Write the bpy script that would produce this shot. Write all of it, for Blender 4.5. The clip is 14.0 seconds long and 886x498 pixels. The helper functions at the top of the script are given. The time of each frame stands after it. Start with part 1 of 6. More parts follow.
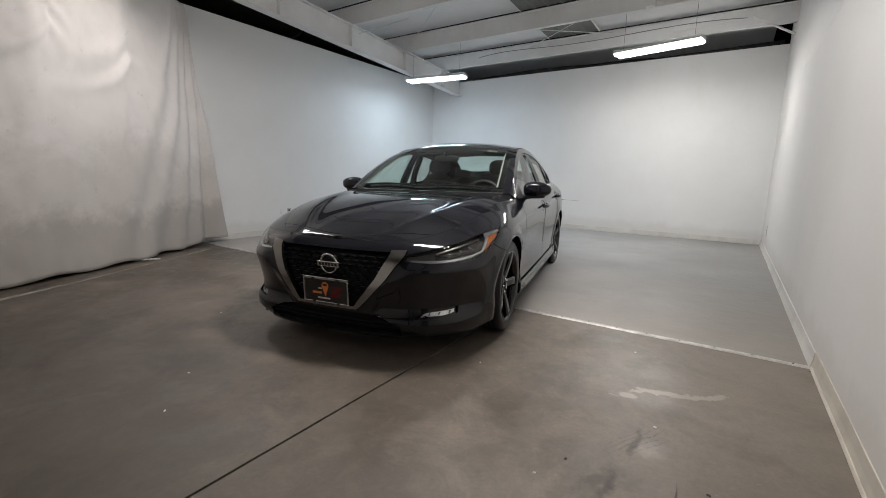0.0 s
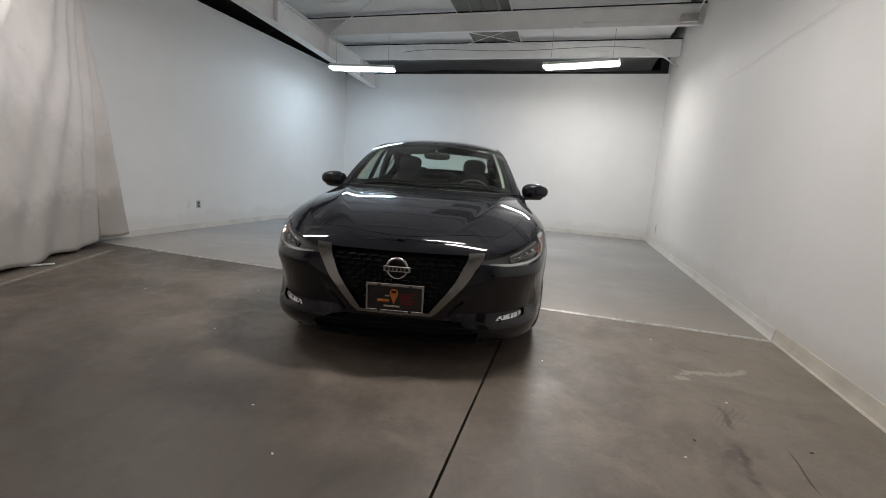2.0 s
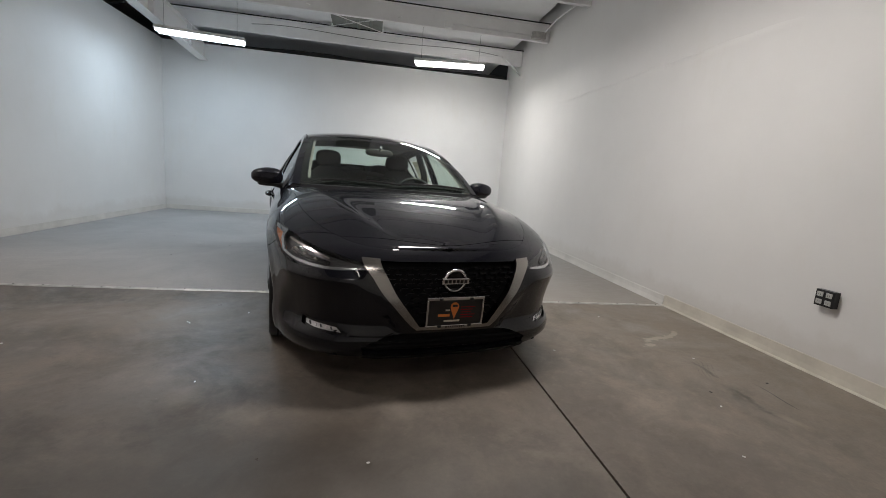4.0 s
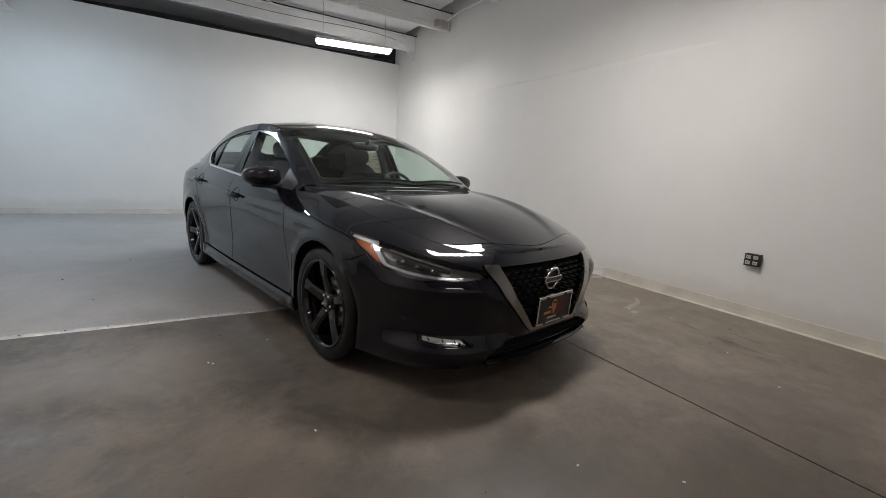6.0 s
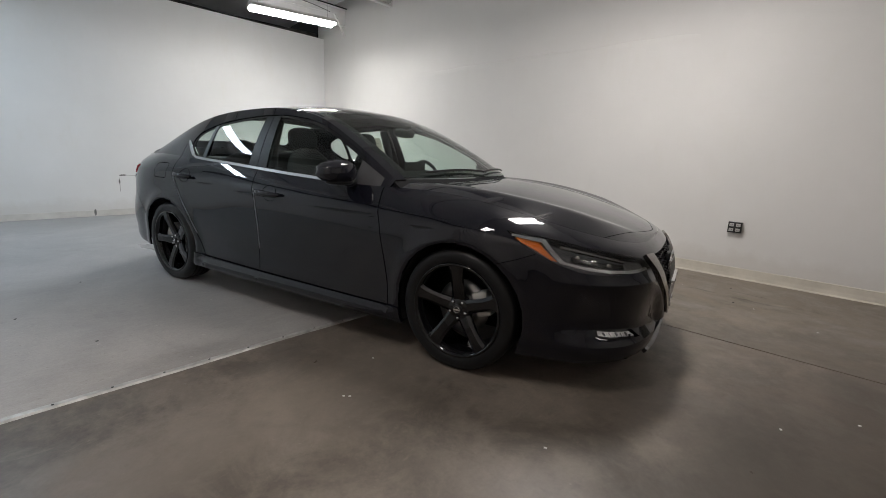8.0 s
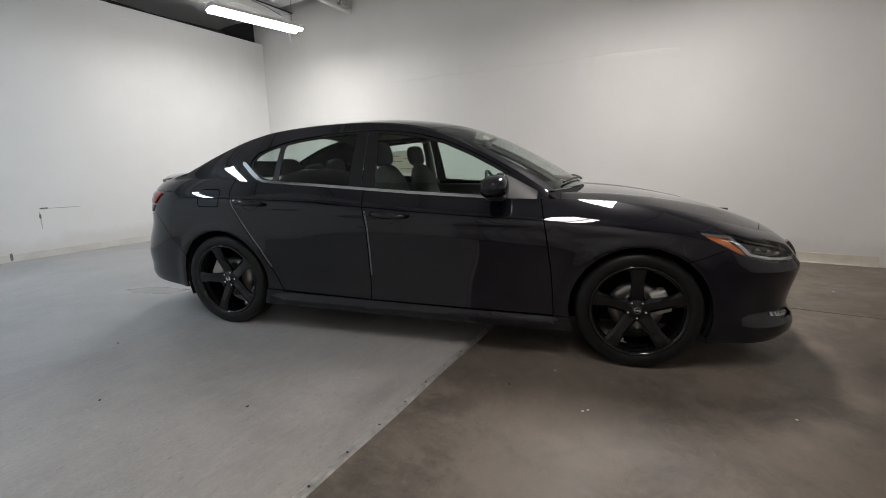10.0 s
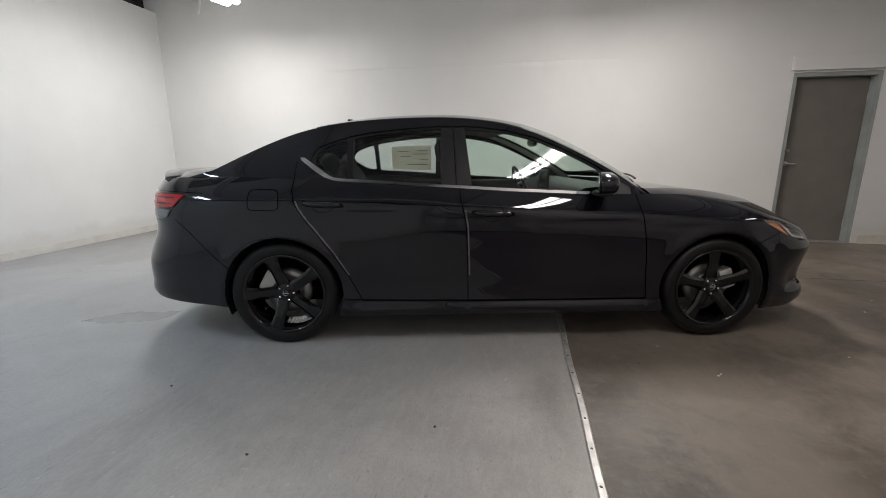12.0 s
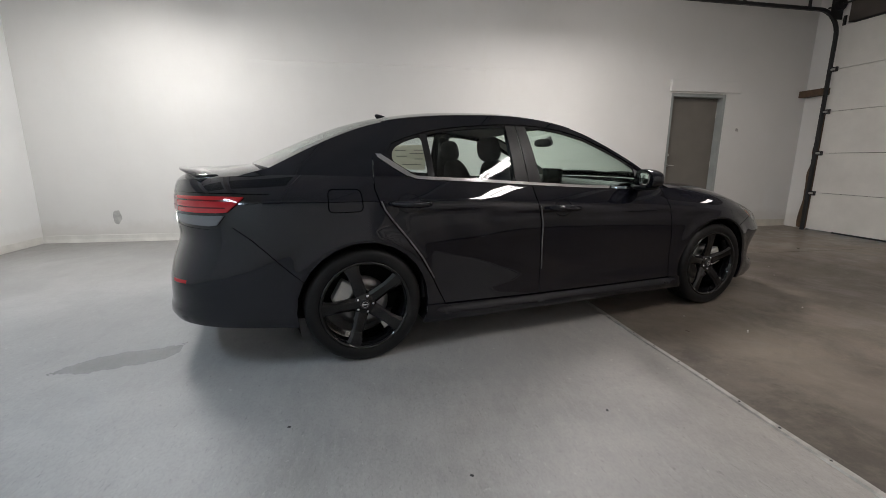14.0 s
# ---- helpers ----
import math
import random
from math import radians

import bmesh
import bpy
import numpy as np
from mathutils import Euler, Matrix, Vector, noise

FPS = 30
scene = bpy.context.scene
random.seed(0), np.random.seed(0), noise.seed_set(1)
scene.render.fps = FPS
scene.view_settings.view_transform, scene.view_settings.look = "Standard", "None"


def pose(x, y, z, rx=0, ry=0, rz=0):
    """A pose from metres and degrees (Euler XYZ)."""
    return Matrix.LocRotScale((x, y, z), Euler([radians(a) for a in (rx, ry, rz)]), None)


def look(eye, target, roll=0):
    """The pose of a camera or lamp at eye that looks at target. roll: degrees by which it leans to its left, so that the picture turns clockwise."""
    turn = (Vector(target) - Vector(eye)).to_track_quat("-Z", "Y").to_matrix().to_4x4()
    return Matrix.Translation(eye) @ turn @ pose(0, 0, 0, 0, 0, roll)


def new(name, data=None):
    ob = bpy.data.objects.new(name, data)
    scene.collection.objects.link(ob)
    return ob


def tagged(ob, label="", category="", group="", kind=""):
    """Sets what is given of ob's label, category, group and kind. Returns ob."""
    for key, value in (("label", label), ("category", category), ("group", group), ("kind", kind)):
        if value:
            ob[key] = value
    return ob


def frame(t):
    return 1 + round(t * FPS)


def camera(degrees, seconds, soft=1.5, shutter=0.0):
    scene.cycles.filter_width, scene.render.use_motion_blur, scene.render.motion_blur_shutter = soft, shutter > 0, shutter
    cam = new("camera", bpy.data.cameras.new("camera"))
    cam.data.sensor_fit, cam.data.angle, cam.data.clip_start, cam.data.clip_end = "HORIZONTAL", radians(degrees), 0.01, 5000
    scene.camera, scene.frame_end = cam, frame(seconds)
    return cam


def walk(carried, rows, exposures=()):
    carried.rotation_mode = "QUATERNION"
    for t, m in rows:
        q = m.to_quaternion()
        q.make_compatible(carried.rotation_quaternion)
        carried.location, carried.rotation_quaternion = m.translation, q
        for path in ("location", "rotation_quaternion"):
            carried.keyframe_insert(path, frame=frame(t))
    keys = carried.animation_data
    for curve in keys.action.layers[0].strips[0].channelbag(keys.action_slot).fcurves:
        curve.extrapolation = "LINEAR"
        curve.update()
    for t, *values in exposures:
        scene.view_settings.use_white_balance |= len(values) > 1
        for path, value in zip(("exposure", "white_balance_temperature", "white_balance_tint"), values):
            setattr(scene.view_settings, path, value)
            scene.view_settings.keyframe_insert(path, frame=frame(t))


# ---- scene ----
cam = camera(92.2, 14.0, soft=0.7)
PATH = [
    (0, (0.145, -0.046, 1.097), (-0.948, 1.594, 0.754), 1.3),
    (0.5, (-0.054, -0.179, 1.102), (-1.099, 1.491, 0.758), 2.3),
    (1, (-0.294, -0.267, 1.086), (-1.176, 1.496, 0.747), 3.8),
    (1.5, (-0.595, -0.362, 1.098), (-1.371, 1.449, 0.759), 3.5),
    (2, (-0.925, -0.484, 1.086), (-1.47, 1.41, 0.743), 3.8),
    (2.5, (-1.228, -0.495, 1.079), (-1.543, 1.449, 0.726), 3.8),
    (3, (-1.563, -0.509, 1.083), (-1.689, 1.455, 0.727), 3.7),
    (3.5, (-1.92, -0.542, 1.09), (-1.771, 1.423, 0.745), 4.2),
    (4, (-2.236, -0.471, 1.089), (-1.895, 1.472, 0.756), 4.5),
    (4.2, (-2.376, -0.46, 1.091), (-1.957, 1.468, 0.764), 4.6),
    (6.3, (-3.614, 0.144, 1.104), (-2.517, 1.774, 0.73), 3.6),
    (6.5, (-3.703, 0.226, 1.096), (-2.559, 1.821, 0.716), 3.6),
    (7, (-3.924, 0.46, 1.098), (-2.679, 1.971, 0.689), 3.1),
    (7.5, (-4.178, 0.701, 1.095), (-2.834, 2.122, 0.678), 2.8),
    (8, (-4.412, 0.967, 1.097), (-2.982, 2.299, 0.672), 2.2),
    (8.5, (-4.604, 1.259, 1.095), (-3.045, 2.438, 0.672), 2.2),
    (9, (-4.847, 1.546, 1.118), (-3.227, 2.644, 0.705), 0.4),
    (9.2, (-4.949, 1.678, 1.122), (-3.313, 2.751, 0.711), 0.1),
    (11.5, (-5.613, 3.201, 1.135), (-3.729, 3.729, 0.721), -0.9),
    (12, (-5.714, 3.573, 1.161), (-3.792, 3.916, 0.729), -0.2),
    (12.5, (-5.745, 3.897, 1.117), (-3.795, 4.065, 0.707), -0.3),
    (13, (-5.75, 4.248, 1.13), (-3.794, 4.277, 0.712), -0.2),
    (13.5, (-5.763, 4.596, 1.133), (-3.813, 4.433, 0.717), -0.3),
    (14, (-5.697, 4.925, 1.117), (-3.767, 4.603, 0.705), 0.2),
]
walk(cam, [(t, look(eye, target, roll)) for t, eye, target, roll in PATH], exposures=[(0, 0.08), (4.2, 0.03), (7, 0.08), (9.2, 0.13), (11.5, 0.2), (14, 0.25)])

# ---- world and exposure ----
scene.view_settings.exposure = 0.0
world = bpy.data.worlds.new("world")
world.use_nodes = True
world.node_tree.nodes["Background"].inputs[0].default_value = (0.02, 0.021, 0.022, 1)
world.node_tree.nodes["Background"].inputs[1].default_value = 0.3
scene.world = world

# ---- plan, metres ----
X_RIGHT, X_LEFT, Y_BACK, Y_FRONT = 0.674, -6.453, 9.248, -2.12
Y_STRIP, X_JOINT, Z_WALL = 3.205, -1.268, 3.33


def roof_z(y):
    """Underside of the roof, pitched up from the back wall."""
    return 3.77 + (8.43 - y) * 0.058



# ---- materials ----
def mat(name, rgb=(0.5, 0.5, 0.5), rough=0.5, metal=0.0, **more):
    m = bpy.data.materials.new(name)
    m.use_nodes = True
    b = m.node_tree.nodes["Principled BSDF"]
    b.inputs["Base Color"].default_value = (*rgb, 1)
    b.inputs["Roughness"].default_value = rough
    b.inputs["Metallic"].default_value = metal
    for key, value in more.items():
        b.inputs[key.replace("_", " ")].default_value = value
    return m


class Nodes:
    """Short hand to wire a material's nodes."""

    def __init__(self, m):
        self.m, self.t = m, m.node_tree
        self.b = self.t.nodes["Principled BSDF"]
        self.co = self.t.nodes.new("ShaderNodeTexCoord").outputs["Object"]

    def link(self, a, b):
        self.t.links.new(a, b)

    def scaled(self, sx, sy, sz):
        n = self.t.nodes.new("ShaderNodeMapping")
        n.inputs["Scale"].default_value = (sx, sy, sz)
        self.link(self.co, n.inputs["Vector"])
        return n.outputs[0]

    def noise(self, scale, detail=4, rough=0.55, vec=None, distort=0.0):
        n = self.t.nodes.new("ShaderNodeTexNoise")
        n.inputs["Scale"].default_value, n.inputs["Detail"].default_value = scale, detail
        n.inputs["Roughness"].default_value, n.inputs["Distortion"].default_value = rough, distort
        self.link(vec if vec is not None else self.co, n.inputs["Vector"])
        return n.outputs["Fac"]

    def ramp(self, fac, *stops):
        n = self.t.nodes.new("ShaderNodeValToRGB")
        e = n.color_ramp.elements
        while len(e) < len(stops):
            e.new(0.5)
        for k, (p, c) in zip(e, stops):
            k.position = p
            k.color = (*c, 1) if isinstance(c, tuple) else (c, c, c, 1)
        self.link(fac, n.inputs["Fac"])
        return n.outputs["Color"]

    def mix(self, fac, a, b, how="MIX"):
        n = self.t.nodes.new("ShaderNodeMix")
        n.data_type, n.blend_type = "RGBA", how
        for v, i in ((fac, 0), (a, 6), (b, 7)):
            if hasattr(v, "is_linked"):
                self.link(v, n.inputs[i])
            elif i == 0:
                n.inputs[i].default_value = v
            else:
                n.inputs[i].default_value = (*v, 1)
        return n.outputs[2]

    def math(self, how, a, b=0.0, c=0.0):
        n = self.t.nodes.new("ShaderNodeMath")
        n.operation = how
        for v, i in ((a, 0), (b, 1), (c, 2)):
            if hasattr(v, "is_linked"):
                self.link(v, n.inputs[i])
            else:
                n.inputs[i].default_value = v
        return n.outputs[0]

    def axis(self, n):
        k = self.t.nodes.new("ShaderNodeSeparateXYZ")
        self.link(self.co, k.inputs[0])
        return k.outputs[n]

    def near(self, x, y, rx, ry, turn=0.0, wobble=0.3, scale=6.0, bend=0.0):
        """1 within a ragged oval patch round (x, y), 0 outside."""
        dx = self.math("SUBTRACT", self.axis(0), x)
        dy = self.math("SUBTRACT", self.axis(1), y)
        c, s = math.cos(turn), math.sin(turn)
        u = self.math("ADD", self.math("MULTIPLY", dx, c / rx), self.math("MULTIPLY", dy, s / rx))
        v = self.math("ADD", self.math("MULTIPLY", dx, -s / ry), self.math("MULTIPLY", dy, c / ry))
        if bend:
            v = self.math("ADD", v, self.math("MULTIPLY", self.math("SINE", self.math("MULTIPLY", u, 3.6)), bend))
        d = self.math("SQRT", self.math("ADD", self.math("MULTIPLY", u, u), self.math("MULTIPLY", v, v)))
        d = self.math("ADD", d, self.math("MULTIPLY", self.math("SUBTRACT", self.noise(scale, 5, 0.6), 0.5), 2 * wobble))
        return d

    def bump(self, fac, strength, distance):
        n = self.t.nodes.new("ShaderNodeBump")
        n.inputs["Strength"].default_value, n.inputs["Distance"].default_value = strength, distance
        self.link(fac, n.inputs["Height"])
        self.link(n.outputs[0], self.b.inputs["Normal"])

    def colour(self, c):
        self.link(c, self.b.inputs["Base Color"])

    def rough(self, c):
        self.link(c, self.b.inputs["Roughness"])


def concrete_material():
    m = mat("brown_concrete", (0.15, 0.135, 0.115), 0.5)
    n = Nodes(m)
    big = n.noise(0.6, 5, 0.6, distort=0.8)
    mid = n.noise(2.3, 7, 0.68, distort=0.7)
    small = n.noise(9.0, 6, 0.7, distort=0.3)
    fine = n.noise(60, 4, 0.7)
    c = n.ramp(big, (0.32, (0.078, 0.067, 0.057)), (0.5, (0.130, 0.115, 0.100)), (0.68, (0.185, 0.167, 0.148)))
    c = n.mix(n.ramp(mid, (0.50, 0.0), (0.66, 0.65)), c, (0.262, 0.236, 0.209))
    c = n.mix(n.ramp(n.noise(1.4, 7, 0.68, distort=0.5), (0.50, 0.0), (0.62, 0.58)), c, (0.036, 0.031, 0.025))
    c = n.mix(n.ramp(small, (0.50, 0.0), (0.70, 0.50)), c, (0.23, 0.205, 0.18))
    c = n.mix(n.ramp(small, (0.26, 0.45), (0.44, 0.0)), c, (0.03, 0.025, 0.021))
    # darkened towards the canvas in place of weaker lamp light, paler by the wall
    side_tone = n.math("ADD", n.math("MULTIPLY", n.axis(0), 0.16), n.math("MULTIPLY", n.noise(0.5, 4, 0.6), 0.9))
    c = n.mix(n.ramp(n.math("ADD", side_tone, 0.5), (0.22, 0.35), (0.68, 0.0)), c, (0.036, 0.031, 0.027))
    c = n.mix(n.ramp(side_tone, (0.05, 0.0), (0.62, 0.62)), c, (0.215, 0.196, 0.174))
    c = n.mix(n.ramp(fine, (0.3, 0.16), (0.6, 0.0)), c, (0.03, 0.026, 0.022))
    c = n.mix(n.ramp(n.noise(30, 2, 0.5), (0.72, 0.0), (0.78, 0.35)), c, (0.26, 0.245, 0.22))
    # long pale trowel wisps
    wisp = n.noise(3.0, 6, 0.72, n.scaled(1.0, 2.6, 1.0), 1.4)
    c = n.mix(n.ramp(wisp, (0.60, 0.0), (0.72, 0.35)), c, (0.21, 0.19, 0.165))
    # broad dark patch before the overhead door, painting in the dimmer light there
    dim_patch = n.near(-2.9, 0.45, 2.5, 1.25, 0.1, 0.5, 1.6)
    c = n.mix(n.ramp(dim_patch, (0.5, 0.72), (1.15, 0.0)), c, (0.042, 0.036, 0.031))
    # pale band along the strip, brightness painted into the colour
    lit_band = n.near(-3.5, 2.55, 1.5, 0.42, 0.0, 0.6, 2.2)
    c = n.mix(n.ramp(lit_band, (0.4, 0.42), (1.2, 0.0)), c, (0.215, 0.195, 0.172))
    # pale scrape near the wall, dark scuffs and scratches before it
    scrape = n.near(0.01, 2.33, 0.30, 0.034, 0.55, 1.3, 24.0, 0.8)
    blob = n.near(-0.175, 2.19, 0.055, 0.042, 0.3, 0.8, 26.0)
    blob_far = n.near(0.20, 2.43, 0.075, 0.028, 0.9, 0.9, 26.0)
    pale = n.math("MINIMUM", n.math("MINIMUM", scrape, blob), blob_far)
    c = n.mix(n.ramp(pale, (0.62, 0.68), (0.9, 0.0)), c, (0.34, 0.315, 0.275))
    # printed tread of a tyre, in rows of dark dashes
    row = n.math("ADD", n.math("MULTIPLY", n.axis(0), -0.9), n.math("MULTIPLY", n.axis(1), 0.44))
    row = n.math("SINE", n.math("MULTIPLY", n.math("ADD", row, n.math("MULTIPLY", n.noise(5, 2, 0.5), 0.05)), 240.0))
    dash = n.math("MULTIPLY", n.ramp(row, (0.35, 0.0), (0.8, 1.0)), n.ramp(n.noise(55, 4, 0.7), (0.42, 0.0), (0.60, 1.0)))
    tread = n.near(-0.06, 1.79, 0.21, 0.085, 1.1, 0.6, 9.0)
    c = n.mix(n.math("MULTIPLY", dash, n.ramp(tread, (0.3, 0.55), (1.05, 0.0))), c, (0.03, 0.026, 0.022))
    # rubber streaks in line with the tread, a hairline crack and a pale rubbed spot
    for x, y, rx, ry, turn, wobble, bend, deep in ((-0.072, 1.765, 0.15, 0.020, 1.62, 0.9, 0.5, 0.60), (-0.112, 1.39, 0.19, 0.026, 1.60, 0.9, 0.5, 0.62), (-0.14, 1.45, 0.22, 0.06, 1.60, 1.0, 0.4, 0.34), (-0.10, 1.47, 0.14, 0.05, 0.8, 1.0, 0.5, 0.25)):
        scuff = n.near(x, y, rx, ry, turn, wobble, 22.0, bend)
        c = n.mix(n.ramp(scuff, (0.3, deep), (1.0, 0.0)), c, (0.036, 0.031, 0.027))
    crack = n.near(0.098, 1.44, 0.19, 0.0055, 1.56, 0.35, 9.0, 1.1)
    c = n.mix(n.ramp(crack, (0.6, 0.85), (1.1, 0.0)), c, (0.022, 0.019, 0.017))
    rubbed = n.near(-0.06, 1.19, 0.09, 0.035, 1.9, 0.8, 14.0)
    c = n.mix(n.ramp(rubbed, (0.3, 0.45), (1.0, 0.0)), c, (0.27, 0.25, 0.205))
    c = n.mix(1.0, c, (1.04, 0.97, 0.89), "MULTIPLY")
    n.colour(c)
    n.b.inputs["Specular IOR Level"].default_value = 0.5
    n.rough(n.ramp(n.mix(0.5, mid, n.noise(1.1, 6, 0.7, distort=0.9)), (0.36, 0.27), (0.62, 0.62)))
    n.bump(n.mix(0.5, fine, mid), 0.09, 0.004)
    return m


def grey_floor_material():
    m = mat("grey_floor_paint", (0.3, 0.31, 0.32), 0.45)
    n = Nodes(m)
    streak = n.noise(7, 6, 0.7, n.scaled(0.9, 2.6, 1.0))
    blotch = n.noise(0.8, 5, 0.62, distort=0.6)
    fine = n.noise(60, 3, 0.7, n.scaled(1.0, 1.6, 1.0))
    speck = n.noise(160, 2, 0.6)
    c = n.ramp(blotch, (0.3, (0.262, 0.266, 0.270)), (0.72, (0.395, 0.398, 0.396)))
    c = n.mix(n.ramp(n.noise(2.2, 6, 0.7, distort=0.8), (0.52, 0.0), (0.72, 0.5)), c, (0.24, 0.243, 0.245))
    c = n.mix(n.ramp(streak, (0.44, 0.0), (0.70, 0.5)), c, (0.41, 0.41, 0.41))
    c = n.mix(n.ramp(fine, (0.36, 0.22), (0.55, 0.0)), c, (0.18, 0.185, 0.19))
    c = n.mix(n.ramp(speck, (0.58, 0.0), (0.72, 0.12)), c, (0.48, 0.48, 0.48))
    c = n.mix(n.ramp(n.noise(24, 2, 0.5), (0.70, 0.0), (0.76, 0.5)), c, (0.50, 0.50, 0.50))
    c = n.mix(n.ramp(n.noise(26, 4, 0.7, n.scaled(1.0, 2.8, 1.0), 0.6), (0.28, 0.55), (0.40, 0.0)), c, (0.15, 0.15, 0.15))
    c = n.mix(n.ramp(n.noise(34, 4, 0.7, n.scaled(1.0, 3.2, 1.0), 0.6), (0.62, 0.0), (0.72, 0.38)), c, (0.54, 0.54, 0.535))
    # darker, browner grey towards the white wall, with uneven edges
    wall_tone = n.math("ADD", n.math("MULTIPLY", n.axis(0), 0.25), n.noise(0.7, 5, 0.6))
    c = n.mix(n.ramp(wall_tone, (0.0, 0.0), (0.62, 0.80)), c, (0.205, 0.199, 0.185))
    # warmer brown tint by the strip, fading towards the back
    strip_tint = n.math("ADD", n.math("MULTIPLY", n.math("SUBTRACT", n.axis(1), 3.1), 0.34), n.math("MULTIPLY", n.math("SUBTRACT", n.noise(0.9, 5, 0.6), 0.5), 0.6))
    c = n.mix(n.ramp(strip_tint, (0.05, 1.0), (0.85, 0.0)), c, (1.08, 1.0, 0.92), "MULTIPLY")
    damp = n.near(-3.2, 6.33, 0.40, 0.15, 2.15, 0.55, 5.0, 0.25)
    c = n.mix(n.ramp(damp, (0.55, 0.48), (0.95, 0.0)), c, (0.15, 0.153, 0.157))
    n.colour(c)
    r = n.mix(n.ramp(damp, (0.7, 1.0), (1.05, 0.0)), n.ramp(streak, (0.3, 0.42), (0.7, 0.58)), (0.24, 0.24, 0.24))
    n.rough(r)
    n.bump(fine, 0.1, 0.002)
    return m


def wall_material(name, rgb, block=False, dirt=0.35):
    m = mat(name, rgb, 0.62)
    n = Nodes(m)
    dark = tuple(v * 0.86 for v in rgb)
    warm = (rgb[0] * 0.9, rgb[1] * 0.87, rgb[2] * 0.8)
    c = n.mix(n.ramp(n.noise(0.9, 5, 0.6), (0.35, 0.0), (0.75, 0.5)), rgb, dark)
    c = n.mix(n.ramp(n.noise(3.2, 6, 0.7, n.scaled(1, 1, 0.35)), (0.55, 0.0), (0.8, dirt)), c, warm)
    # darker, browner foot of the wall, ragged
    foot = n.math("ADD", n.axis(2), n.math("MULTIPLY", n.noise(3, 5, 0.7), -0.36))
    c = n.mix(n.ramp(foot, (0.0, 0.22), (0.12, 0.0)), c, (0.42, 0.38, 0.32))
    n.colour(c)
    fine = n.noise(90, 3, 0.6)
    if block:
        br = n.t.nodes.new("ShaderNodeTexBrick")
        br.inputs["Scale"].default_value = 1.0
        br.inputs["Mortar Size"].default_value = 0.004
        br.inputs["Brick Width"].default_value, br.inputs["Row Height"].default_value = 0.4, 0.2
        br.inputs["Color1"].default_value = br.inputs["Color2"].default_value = (1, 1, 1, 1)
        br.inputs["Mortar"].default_value = (0, 0, 0, 1)
        mp = n.t.nodes.new("ShaderNodeMapping")
        mp.inputs["Rotation"].default_value = (math.pi / 2, 0, math.pi / 2)
        mp.vector_type = "TEXTURE"
        n.link(n.co, mp.inputs[0])
        n.link(mp.outputs[0], br.inputs["Vector"])
        n.bump(n.mix(0.3, br.outputs["Color"], fine), 0.10, 0.002)
    else:
        n.bump(n.mix(0.5, n.noise(14, 4, 0.6), fine), 0.08, 0.003)
    return m


def cloth_material():
    m = mat("grubby_canvas", (0.60, 0.57, 0.54), 0.85)
    n = Nodes(m)
    c = n.mix(n.ramp(n.noise(1.3, 6, 0.65), (0.38, 0.0), (0.66, 0.7)), (0.69, 0.665, 0.645), (0.58, 0.56, 0.545))
    low = n.math("ADD", n.axis(2), n.math("MULTIPLY", n.noise(1.6, 7, 0.65, distort=0.4), -2.0))
    c = n.mix(n.ramp(low, (-0.9, 0.42), (0.5, 0.0)), c, (0.40, 0.37, 0.335))
    hem = n.math("ADD", n.axis(2), n.math("MULTIPLY", n.noise(2.6, 7, 0.65), -0.9))
    c = n.mix(n.ramp(hem, (0.0, 0.50), (0.25, 0.0)), c, (0.25, 0.225, 0.195))
    c = n.mix(n.ramp(n.noise(9, 7, 0.75), (0.60, 0.0), (0.76, 0.45)), c, (0.28, 0.255, 0.225))
    n.colour(c)
    n.bump(n.noise(220, 2, 0.5), 0.15, 0.001)
    return m


def worn(name, rgb, rough, metal=0.0, spread=0.25, scale=4.0, bump=0.05):
    m = mat(name, rgb, rough, metal)
    n = Nodes(m)
    lo = tuple(v * (1 - spread) for v in rgb)
    hi = tuple(min(1.0, v * (1 + spread * 0.6)) for v in rgb)
    n.colour(n.ramp(n.noise(scale, 6, 0.65), (0.3, lo), (0.7, hi)))
    n.rough(n.ramp(n.noise(scale * 4, 4, 0.6), (0.3, max(0.02, rough * 0.8)), (0.7, min(1.0, rough * 1.2))))
    n.bump(n.noise(scale * 14, 4, 0.6), bump, 0.003)
    return m


def glow(name, rgb, strength):
    m = bpy.data.materials.new(name)
    m.use_nodes = True
    t = m.node_tree
    t.nodes.remove(t.nodes["Principled BSDF"])
    e = t.nodes.new("ShaderNodeEmission")
    e.inputs[0].default_value, e.inputs[1].default_value = (*rgb, 1), strength
    t.links.new(e.outputs[0], t.nodes["Material Output"].inputs[0])
    return m


M_CONCRETE = concrete_material()
M_GREY = grey_floor_material()
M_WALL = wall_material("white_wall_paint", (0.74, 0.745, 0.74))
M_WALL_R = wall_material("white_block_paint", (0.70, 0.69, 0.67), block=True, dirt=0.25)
M_BASE = worn("white_base_trim", (0.62, 0.605, 0.57), 0.5, spread=0.14)
M_CLOTH = cloth_material()
M_STEEL_W = worn("white_painted_steel", (0.78, 0.78, 0.775), 0.5, spread=0.09, scale=2.0)
M_ROOF = worn("white_roof_lining", (0.82, 0.825, 0.83), 0.6, spread=0.10, scale=1.2)
M_DARK = worn("near_black", (0.02, 0.019, 0.018), 0.9)
M_HALL = worn("dark_brown_sheet", (0.10, 0.085, 0.075), 0.8, spread=0.4, scale=3)
M_BASE_F = worn("dirty_painted_base", (0.575, 0.54, 0.465), 0.55, spread=0.16, scale=5)
